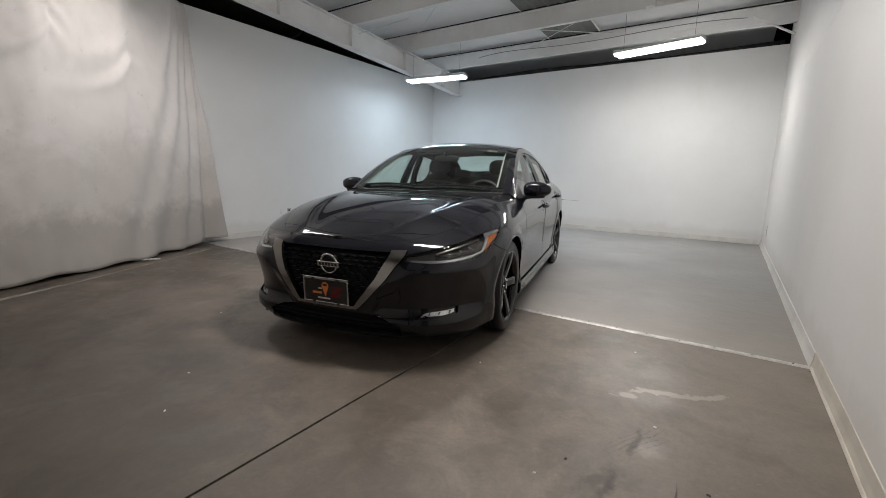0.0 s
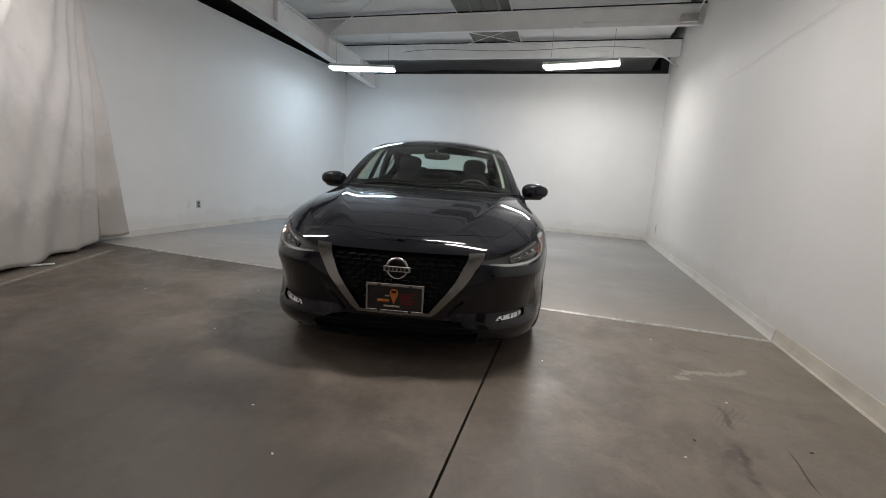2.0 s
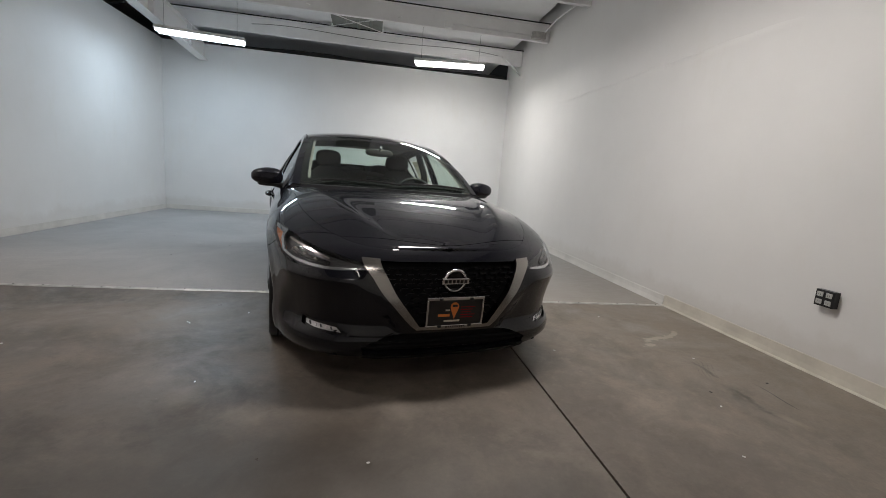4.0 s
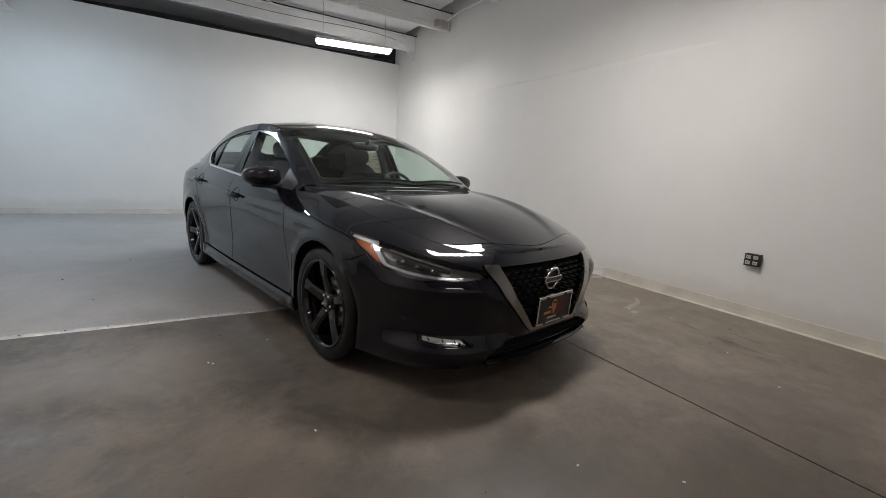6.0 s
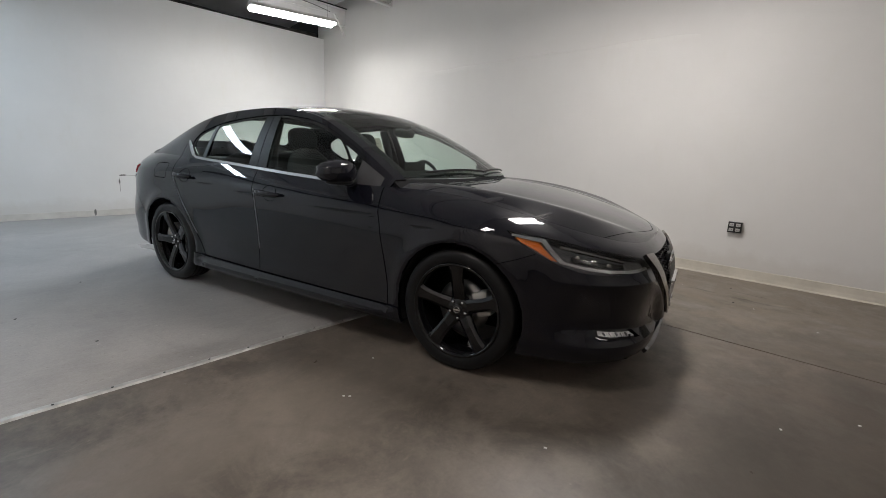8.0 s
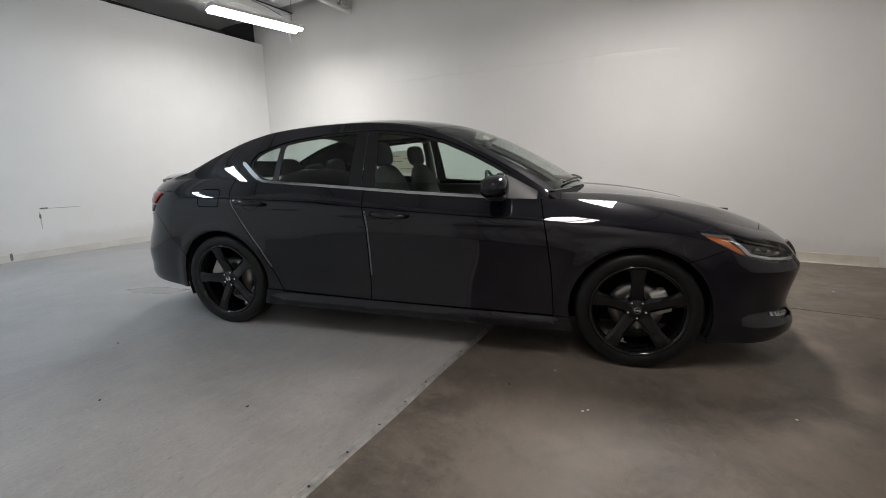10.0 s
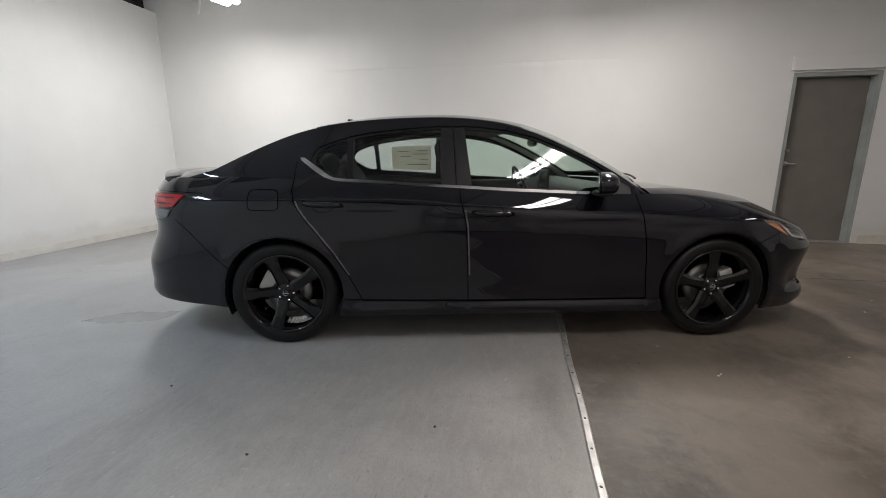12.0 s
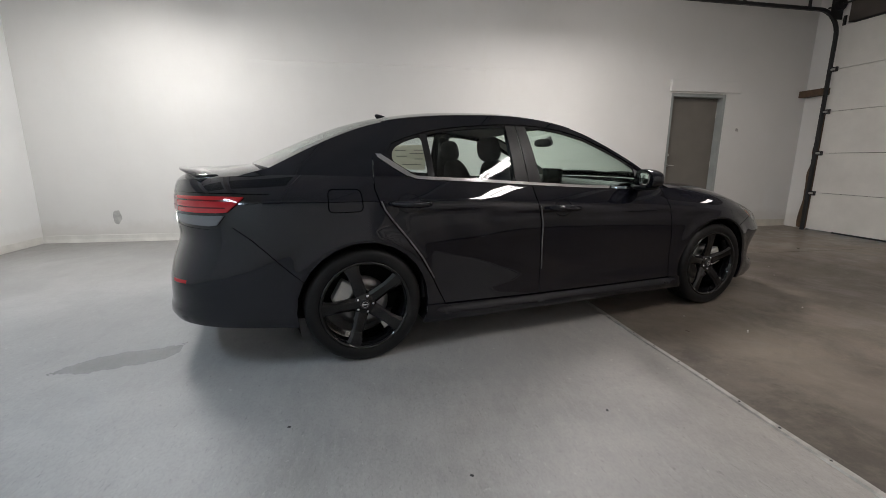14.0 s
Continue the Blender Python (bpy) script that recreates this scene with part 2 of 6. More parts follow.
M_BLACKSTEEL = worn("dark_steel", (0.03, 0.03, 0.032), 0.5, 0.4)
M_ALU = worn("scuffed_aluminium", (0.52, 0.51, 0.485), 0.45, 0.6, spread=0.4, scale=14)
M_SKYPANEL = worn("grey_fibreglass", (0.16, 0.17, 0.155), 0.4)
M_DOOR = worn("taupe_door_paint", (0.155, 0.142, 0.122), 0.5, spread=0.12)
M_FRAME = worn("grey_green_frame_paint", (0.30, 0.32, 0.31), 0.5, spread=0.15)
M_GARAGE = worn("off_white_door_skin", (0.66, 0.645, 0.61), 0.5, spread=0.12, scale=1.5)
M_WIRE = mat("grey_wire", (0.25, 0.25, 0.25), 0.5, 0.5)
M_RUST = worn("stained_timber", (0.10, 0.06, 0.035), 0.8, spread=0.5, scale=10)
M_PLASTICW = mat("white_plastic", (0.7, 0.7, 0.68), 0.4)
M_PLASTICB = mat("black_plastic", (0.015, 0.015, 0.016), 0.35)
M_TUBE_COOL = glow("cool_lamp_light", (0.69, 0.85, 1.0), 45.0)
M_TUBE_NEUT = glow("neutral_lamp_light", (1.0, 0.97, 0.945), 79.0)
M_TUBE_WARM = glow("warm_lamp_light", (1.0, 0.945, 0.915), 85.0)
M_TUBE_DIM = glow("aged_lamp_light", (1.0, 0.93, 0.90), 36.0)
M_TUBE_OLD = glow("old_lamp_light", (1.0, 0.92, 0.87), 11.0)


# ---- mesh helpers ----
def mesh_of(bm, name, material, smooth=False):
    me = bpy.data.meshes.new(name)
    bm.normal_update()
    bm.to_mesh(me)
    bm.free()
    me.materials.append(material)
    if smooth:
        me.polygons.foreach_set("use_smooth", [True] * len(me.polygons))
    return me


def part(name, bm, material, parent=None, label="", smooth=False):
    """Links a bmesh as one mesh object under a thing or a part."""
    ob = new(name, mesh_of(bm, name, material, smooth))
    if parent:
        ob.parent = parent
    return tagged(ob, label)


def thing(name, label, category, group="", m=None):
    ob = new(name)
    ob.empty_display_size = 0.1
    if m is not None:
        ob.matrix_basis = m
    return tagged(ob, label, category, group)


def setting(name, bm, material, label="", smooth=False, m=None):
    ob = part(name, bm, material, None, label, smooth)
    if m is not None:
        ob.matrix_basis = m
    return tagged(ob, kind="structure")


def box(x0, x1, y0, y1, z0, z1, bevel=0.0, bm=None, m=None, segments=2):
    b = bm or bmesh.new()
    made = bmesh.ops.create_cube(b, size=1.0)["verts"]
    bmesh.ops.scale(b, vec=(x1 - x0, y1 - y0, z1 - z0), verts=made)
    bmesh.ops.translate(b, vec=((x0 + x1) / 2, (y0 + y1) / 2, (z0 + z1) / 2), verts=made)
    if bevel:
        edges = list({e for v in made for e in v.link_edges})
        got = bmesh.ops.bevel(b, geom=edges, offset=bevel, segments=segments, affect="EDGES", profile=0.6)
        made = got["verts"]
    if m is not None:
        bmesh.ops.transform(b, matrix=m, verts=list({v for v in made}))
    return b


def tube(points, radius, sides=8, bm=None, closed=False):
    """A pipe along points, with round or flat-ended rings."""
    b = bm or bmesh.new()
    pts = [Vector(p) for p in points]
    rings, n = [], len(pts)
    for i, p in enumerate(pts):
        a = pts[(i - 1) % n] if (closed or i) else p
        c = pts[(i + 1) % n] if (closed or i < n - 1) else p
        d = (c - a).normalized()
        u = d.orthogonal().normalized() if i == 0 else (rings_u - d * rings_u.dot(d)).normalized()
        rings_u = u
        w = d.cross(u)
        r = radius[i] if isinstance(radius, (list, tuple)) else radius
        rings.append([b.verts.new(p + r * (math.cos(2 * math.pi * k / sides) * u + math.sin(2 * math.pi * k / sides) * w)) for k in range(sides)])
    for i in range(n if closed else n - 1):
        r, q = rings[i], rings[(i + 1) % n]
        for k in range(sides):
            b.faces.new((r[k], r[(k + 1) % sides], q[(k + 1) % sides], q[k]))
    if not closed:
        b.faces.new(rings[0][::-1])
        b.faces.new(rings[-1])
    return b


def lathe(profile, sides=48, axis="Y", closed=False):
    """Turns (radius, along) pairs round an axis."""
    b = bmesh.new()
    rings = []
    for r, a in profile:
        ring = []
        for k in range(sides):
            c, s = math.cos(2 * math.pi * k / sides), math.sin(2 * math.pi * k / sides)
            ring.append(b.verts.new((r * c, a, r * s) if axis == "Y" else (r * c, r * s, a) if axis == "Z" else (a, r * c, r * s)))
        rings.append(ring)
    for i in range(len(rings) if closed else len(rings) - 1):
        q, w = rings[i], rings[(i + 1) % len(rings)]
        for k in range(sides):
            b.faces.new((q[k], q[(k + 1) % sides], w[(k + 1) % sides], w[k]))
    if not closed:
        for ring, flip in ((rings[0], False), (rings[-1], True)):
            b.faces.new(ring[::-1] if flip else ring)
    bmesh.ops.recalc_face_normals(b, faces=b.faces)
    return b


def strip_plate(outline, depth, bevel=0.0, m=None):
    """A flat plate with the outline (x, z), from y 0 to depth."""
    b = bmesh.new()
    face = b.faces.new([b.verts.new((x, 0, z)) for x, z in outline])
    got = bmesh.ops.extrude_face_region(b, geom=[face])
    bmesh.ops.translate(b, vec=(0, depth, 0), verts=[v for v in got["geom"] if isinstance(v, bmesh.types.BMVert)])
    bmesh.ops.recalc_face_normals(b, faces=b.faces)
    if bevel:
        bmesh.ops.bevel(b, geom=b.edges[:], offset=bevel, segments=2, affect="EDGES")
    if m is not None:
        bmesh.ops.transform(b, matrix=m, verts=b.verts)
    return b


def ease(a, b, t):
    """0 before a, 1 past b, smooth between."""
    u = max(0.0, min(1.0, (t - a) / (b - a)))
    return u * u * (3 - 2 * u)


def lin(a, b, n):
    return [a + (b - a) * i / n for i in range(n + 1)]


# ---- floor ----
def strip_y(x):
    """The wavering line between the two floors."""
    bow = 0.062 / (1 + math.exp((x + 2.0) / 0.28))
    return 3.192 + bow + 0.006 * math.sin(x * 1.7) + 0.003 * math.sin(x * 7)


def slab(x0, x1, far, z0, z1, n):
    """A floor slab from the line between the floors to y = far."""
    b = bmesh.new()
    rows = []
    for i in range(n + 1):
        x = x0 + (x1 - x0) * i / n
        rows.append([b.verts.new((x, y, z)) for y, z in ((strip_y(x), z0), (strip_y(x), z1), (far, z1), (far, z0))])
    for p, q in zip(rows, rows[1:]):
        for k in range(4):
            b.faces.new((p[k], p[(k + 1) % 4], q[(k + 1) % 4], q[k]))
    b.faces.new(rows[0])
    b.faces.new(rows[-1][::-1])
    bmesh.ops.recalc_face_normals(b, faces=b.faces)
    return b


def build_floor():
    gap = 0.006
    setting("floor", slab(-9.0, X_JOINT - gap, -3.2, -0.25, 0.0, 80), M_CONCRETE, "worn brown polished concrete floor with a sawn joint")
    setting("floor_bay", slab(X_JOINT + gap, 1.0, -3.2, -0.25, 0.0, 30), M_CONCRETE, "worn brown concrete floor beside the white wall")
    setting("floor_subbase", box(-9.0, 0.95, -3.2, 9.6, -0.40, -0.26), M_DARK, "dark ground under the slab joint")
    setting("floor_grey", slab(-9.0, 0.95, 9.6, -0.25, 0.003, 100), M_GREY, "grey painted floor with worn streaks")
    # painted edge line along the canvas
    b = bmesh.new()
    pts = [(-5.84, 3.05), (-5.62, 2.6), (-5.30, 1.95), (-4.98, 1.3), (-4.72, 0.68), (-4.5, 0.1), (-4.3, -0.5)]
    rows = []
    for i, (x, y) in enumerate(pts):
        w = 0.026 + 0.008 * math.sin(i * 2.1)
        rows.append((b.verts.new((x - w, y - w * 0.4, 0.002)), b.verts.new((x + w, y + w * 0.4, 0.002))))
    for p, q in zip(rows, rows[1:]):
        b.faces.new((p[0], p[1], q[1], q[0]))
    bmesh.ops.recalc_face_normals(b, faces=b.faces)
    setting("floor_line", b, worn("faded_floor_line", (0.27, 0.25, 0.22), 0.6, spread=0.5, scale=14), "faded pale line on the concrete beside the canvas")


def build_strip():
    ob = thing("floor_strip", "scuffed metal transition strip screwed between the two floors", "floor strip")
    tagged(ob, kind="structure")
    b = bmesh.new()
    x0, n = X_LEFT + 0.35, 60
    rows = []
    for i in range(n + 1):
        x = x0 + (X_RIGHT - 0.02 - x0) * i / n
        y = strip_y(x)
        wave = 0.003 * noise.noise(Vector((x * 2.7, 4.0, 0)))
        rows.append([b.verts.new((x, y + dy, z)) for dy, z in ((-0.021, 0.0005), (-0.014, 0.009 + wave), (0.012, 0.010 + wave), (0.019, 0.0035))])
    for p, q in zip(rows, rows[1:]):
        for k in range(3):
            b.faces.new((p[k], q[k], q[k + 1], p[k + 1]))
    bmesh.ops.recalc_face_normals(b, faces=b.faces)
    part("metal_strip", b, M_ALU, ob)
    head = mesh_of(lathe([(0.001, 0.003), (0.005, 0.0025), (0.0065, 0.0)], 10, "Z"), "screw", M_BLACKSTEEL)
    for i in range(34):
        x = x0 + 0.12 + i * 0.205
        s = new("screw", head)
        s.parent = ob
        s.location = (x, strip_y(x), 0.0085)


# ---- walls ----
def build_walls():
    z = 4.65
    # right wall with the door's opening
    d0, d1, dz = -0.76, 0.225, 2.15
    b = bmesh.new()
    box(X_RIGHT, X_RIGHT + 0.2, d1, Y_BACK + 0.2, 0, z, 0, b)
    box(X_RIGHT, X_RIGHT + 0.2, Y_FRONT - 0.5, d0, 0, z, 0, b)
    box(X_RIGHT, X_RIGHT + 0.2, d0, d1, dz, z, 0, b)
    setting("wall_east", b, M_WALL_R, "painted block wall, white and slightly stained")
    # slight ledge where the lower lining ends
    b = bmesh.new()
    rows = []
    n = 46
    for i in range(n + 1):
        y = 2.3 + (6.5 - 2.3) * i / n
        out = 0.014 * math.sin(math.pi * i / n) ** 0.6
        zz = 2.39 + 0.006 * math.sin(y * 5) + 0.004 * math.sin(y * 13)
        rows.append([b.verts.new(p) for p in ((X_RIGHT + 0.001, y, zz + 0.012), (X_RIGHT - out, y, zz), (X_RIGHT - out * 0.7, y, zz - 0.05), (X_RIGHT + 0.001, y, zz - 0.9))])
    for p, q in zip(rows, rows[1:]):
        for k in range(3):
            b.faces.new((p[k], p[k + 1], q[k + 1], q[k]))
    bmesh.ops.recalc_face_normals(b, faces=b.faces)
    setting("wall_ledge", b, M_WALL_R, "slight plaster ledge along the white wall", True)
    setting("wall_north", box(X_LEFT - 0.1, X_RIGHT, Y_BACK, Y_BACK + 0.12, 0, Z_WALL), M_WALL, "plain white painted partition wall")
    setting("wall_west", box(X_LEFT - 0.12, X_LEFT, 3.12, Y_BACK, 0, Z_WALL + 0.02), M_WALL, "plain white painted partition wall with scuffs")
    # front wall round the overhead door
    b = bmesh.new()
    box(0.20, X_RIGHT, Y_FRONT - 0.22, Y_FRONT - 0.12, 0, z, 0, b)
    box(-9.0, -3.6, Y_FRONT - 0.22, Y_FRONT - 0.12, 0, z, 0, b)
    setting("wall_south", b, M_WALL_R, "painted wall round the overhead door")
    # header coloured dark brown to hold the shade under the roof
    setting("wall_header", box(-3.6, 0.20, Y_FRONT - 0.22, Y_FRONT - 0.12, 3.16, z), M_HALL, "header over the overhead door, its shade put into a dark brown colour")
    # outer shell of the hall past the partitions, near-black to stand for unlit space
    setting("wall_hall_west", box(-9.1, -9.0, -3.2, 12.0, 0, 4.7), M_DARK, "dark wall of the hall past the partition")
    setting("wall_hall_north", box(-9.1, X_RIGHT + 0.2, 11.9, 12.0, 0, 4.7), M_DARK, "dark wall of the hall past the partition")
    # base trims
    vinyl = ((0.000, 0.100), (-0.006, 0.098), (-0.010, 0.05), (-0.020, 0.010), (-0.024, 0.0))
    painted = ((0.000, 0.112), (-0.003, 0.108), (-0.005, 0.05), (-0.009, 0.016), (-0.009, 0.0))
    toe = ((-0.008, 0.013), (-0.014, 0.012), (-0.018, 0.006), (-0.020, 0.001), (-0.020, 0.0))
    for nm, prof, material, runs, label in (
        ("baseboard_east", vinyl, M_BASE, ((Y_STRIP, Y_BACK),), "white vinyl cove base, scuffed"),
        ("baseboard_front", painted, M_BASE_F, ((Y_FRONT - 0.1, -0.83), (0.30, Y_STRIP)), "painted-over base along the block wall"),
        ("trim_toe", toe, M_BASE_F, ((Y_FRONT - 0.1, -0.83), (0.30, Y_STRIP)), "pale bead along the foot of the wall"),
    ):
        b = bmesh.new()
        for y0, y1 in runs:
            n = max(2, int((y1 - y0) / 0.12))
            rows = []
            for i in range(n + 1):
                y = y0 + (y1 - y0) * i / n
                w = 0.004 * noise.noise(Vector((y * 2.3, 0, 0)))
                rows.append([b.verts.new((X_RIGHT + dx + (w if dx else 0.001), y, zz)) for dx, zz in prof])
            for p, q in zip(rows, rows[1:]):
                for k in range(4):
                    b.faces.new((p[k], q[k], q[k + 1], p[k + 1]))
            for ring in (rows[0], rows[-1]):
                b.faces.new(ring + [b.verts.new((X_RIGHT + 0.001, ring[0].co.y, 0.0))])
        bmesh.ops.recalc_face_normals(b, faces=b.faces)
        setting(nm, b, material, label)
    setting("baseboard_north", box(X_LEFT, X_RIGHT - 0.04, Y_BACK - 0.016, Y_BACK, 0.003, 0.095, 0.004), M_BASE, "white base trim along the partition")
    setting("baseboard_west", box(X_LEFT, X_LEFT + 0.016, 3.2, Y_BACK - 0.016, 0.003, 0.095, 0.004), M_BASE, "white base trim along the partition")


def build_roof():
    b = bmesh.new()
    # lining sags a little between purlins
    xs = [-9.1 + 0.33 * i for i in range(30)]
    ys = [-3.2 + 0.2 * j for j in range(77)]
    grid = [[b.verts.new((x, y, roof_z(y) + 0.02 - 0.03 * math.sin(math.pi * ((y - 0.12) / 1.4)) ** 2 + 0.008 * math.sin(x * 3 + y))) for y in ys] for x in xs]
    for i in range(len(xs) - 1):
        for j in range(len(ys) - 1):
            x, y = xs[i], ys[j]
            b.faces.new((grid[i][j], grid[i][j + 1], grid[i + 1][j + 1], grid[i + 1][j]))
    setting("ceiling", b, M_ROOF, "white roof lining between steel purlins", True)
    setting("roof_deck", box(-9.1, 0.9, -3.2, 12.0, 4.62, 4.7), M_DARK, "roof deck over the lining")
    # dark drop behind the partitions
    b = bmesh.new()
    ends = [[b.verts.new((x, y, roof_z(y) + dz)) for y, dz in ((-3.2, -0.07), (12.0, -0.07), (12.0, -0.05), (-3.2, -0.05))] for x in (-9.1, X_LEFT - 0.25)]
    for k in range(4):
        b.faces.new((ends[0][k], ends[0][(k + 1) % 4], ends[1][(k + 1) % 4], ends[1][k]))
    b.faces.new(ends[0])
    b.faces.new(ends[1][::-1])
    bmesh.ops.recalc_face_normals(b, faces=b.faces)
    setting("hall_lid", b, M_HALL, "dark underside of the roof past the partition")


def purlin(y, x0, x1, z0, z1):
    """A cold-formed steel section, open to the back."""
    ob = thing("roof_purlin", "white painted steel roof purlin with its shadow line as a dark strip above", "purlin", "roof purlins")
    b = bmesh.new()
    prof = ((0.0, z0), (0.075, z0), (0.075, z0 + 0.025), (0.070, z0 + 0.025), (0.070, z0 + 0.005), (0.005, z0 + 0.005), (0.005, z1), (-0.065, z1), (-0.065, z1 - 0.005), (0.0, z1 - 0.005))
    ends = [[b.verts.new((x, y + dy, z)) for dy, z in prof] for x in (x0, x1)]
    for k in range(10):
        b.faces.new((ends[0][k], ends[0][(k + 1) % 10], ends[1][(k + 1) % 10], ends[1][k]))
    b.faces.new(ends[0])
    b.faces.new(ends[1][::-1])
    bmesh.ops.recalc_face_normals(b, faces=b.faces)
    part("web", b, M_STEEL_W, ob)
    # near-black strip drawn in as the shadow line over the purlin
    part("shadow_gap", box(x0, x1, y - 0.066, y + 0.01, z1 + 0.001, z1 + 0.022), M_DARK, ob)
    return ob


def build_steel():
    for y in (8.47, 7.09, 5.62, 4.2, 2.75, 1.3, -0.15, -1.6):
        purlin(y, -6.25, X_RIGHT - 0.005, roof_z(y) - 0.32, roof_z(y) - 0.05)
    # tapered rafter
    ob = thing("roof_rafter", "white painted tapered steel rafter under the roof", "rafter")
    xa = -5.66

    def zlow(y):
        return 3.015 + (9.2 - y) * 0.062

    b = bmesh.new()
    y0, y1 = -2.2, 9.2
    prof = [(y0, zlow(y0)), (y1, zlow(y1)), (y1, roof_z(y1) - 0.335), (y0, roof_z(y0) - 0.335)]
    for dx in (-0.005, 0.005):
        for y, z in prof:
            b.verts.new((xa + dx, y, z))
    b.verts.ensure_lookup_table()
    v = b.verts
    for f in ((0, 1, 2, 3), (4, 5, 6, 7), (0, 1, 5, 4), (1, 2, 6, 5), (2, 3, 7, 6), (3, 0, 4, 7)):
        b.faces.new([v[i] for i in f])
    bmesh.ops.recalc_face_normals(b, faces=b.faces)
    part("web", b, M_STEEL_W, ob)
    b = bmesh.new()
    for dx in (-0.085, 0.085):
        for y, dz in ((y0, 0), (y1, 0), (y1, -0.012), (y0, -0.012)):
            b.verts.new((xa + dx, y, zlow(y) + dz))
    b.verts.ensure_lookup_table()
    v = b.verts
    for f in ((0, 1, 2, 3), (4, 5, 6, 7), (0, 1, 5, 4), (1, 2, 6, 5), (2, 3, 7, 6), (3, 0, 4, 7)):
        b.faces.new([v[i] for i in f])
    bmesh.ops.recalc_face_normals(b, faces=b.faces)
    part("flange", b, M_STEEL_W, ob)
    b = bmesh.new()
    ends = [[b.verts.new((xa + dx, y, roof_z(y) - dz)) for dx, dz in ((-0.075, 0.334), (0.075, 0.334), (0.075, 0.322), (-0.075, 0.322))] for y in (y0, y1)]
    for k in range(4):
        b.faces.new((ends[0][k], ends[0][(k + 1) % 4], ends[1][(k + 1) % 4], ends[1][k]))
    b.faces.new(ends[0])
    b.faces.new(ends[1][::-1])
    bmesh.ops.recalc_face_normals(b, faces=b.faces)
    part("flange", b, M_STEEL_W, ob)
    for y in (8.42, 7.04, 5.57, 4.15):
        part("stiffener", box(xa + 0.005, xa + 0.08, y, y + 0.008, zlow(y), roof_z(y) - 0.34), M_STEEL_W, ob)


build_floor()
build_strip()
build_walls()
build_roof()
build_steel()


# ---- lamps ----
def strip_lamp(name, label, x, y, z, turn, material, length=1.24, wires=True):
    ob = thing(name, label, "ceiling lamp", "hanging strip lamps", pose(x, y, z, 0, 0, turn))
    h = length / 2
    b = bmesh.new()
    rows = []
    for xx in (-h, h):
        rows.append([b.verts.new((xx, yy, zz)) for yy, zz in ((-0.132, -0.002), (-0.122, 0.035), (-0.06, 0.065), (0.06, 0.065), (0.122, 0.035), (0.132, -0.002), (0.128, 0.003), (0.0, 0.02), (-0.128, 0.003))])
    k = len(rows[0])
    for i in range(k):
        b.faces.new((rows[0][i], rows[0][(i + 1) % k], rows[1][(i + 1) % k], rows[1][i]))
    b.faces.new(rows[0])
    b.faces.new(rows[1][::-1])
    bmesh.ops.recalc_face_normals(b, faces=b.faces)
    part("housing", b, M_PLASTICW, ob)
    for s in (-1, 1):
        prof = [(s * 0.075 + 0.052 * math.cos(a), -0.004 - 0.030 * math.sin(a)) for a in [math.pi * i / 8 for i in range(9)]]
        b = bmesh.new()
        ends = [[b.verts.new((xx, yy, zz)) for yy, zz in prof] for xx in (-h + 0.02, h - 0.02)]
        for i in range(8):
            b.faces.new((ends[0][i], ends[0][i + 1], ends[1][i + 1], ends[1][i]))
        b.faces.new(ends[0])
        b.faces.new(ends[1][::-1])
        bmesh.ops.recalc_face_normals(b, faces=b.faces)
        part("diffuser", b, material, ob, "bright lamp tube")
    for xx in (-h * 0.82, h * 0.82):
        part("hanger_wire", tube([(xx, 0, 0.065), (xx, 0, roof_z(y) - z)], 0.003, 6), M_WIRE, ob)
    return ob


strip_lamp("strip_lamp", "cool white strip lamp hung on wires near the back wall", -5.02, 7.31, 2.985, 7.5, M_TUBE_COOL, 1.26)
strip_lamp("strip_lamp", "bright white strip lamp hung on wires near the back wall", -1.015, 7.28, 3.015, -12.0, M_TUBE_NEUT, 1.22)
strip_lamp("strip_lamp", "warm white strip lamp hung over the bare concrete", -1.3, 2.42, 3.02, 3.0, M_TUBE_WARM, 1.22)
strip_lamp("strip_lamp", "warm white strip lamp hung over the bare concrete", -4.45, 2.30, 3.02, -4.0, M_TUBE_DIM, 1.22)
strip_lamp("strip_lamp", "warm white strip lamp hung near the overhead door", -2.7, -1.1, 3.02, 0.0, M_TUBE_OLD, 1.22)


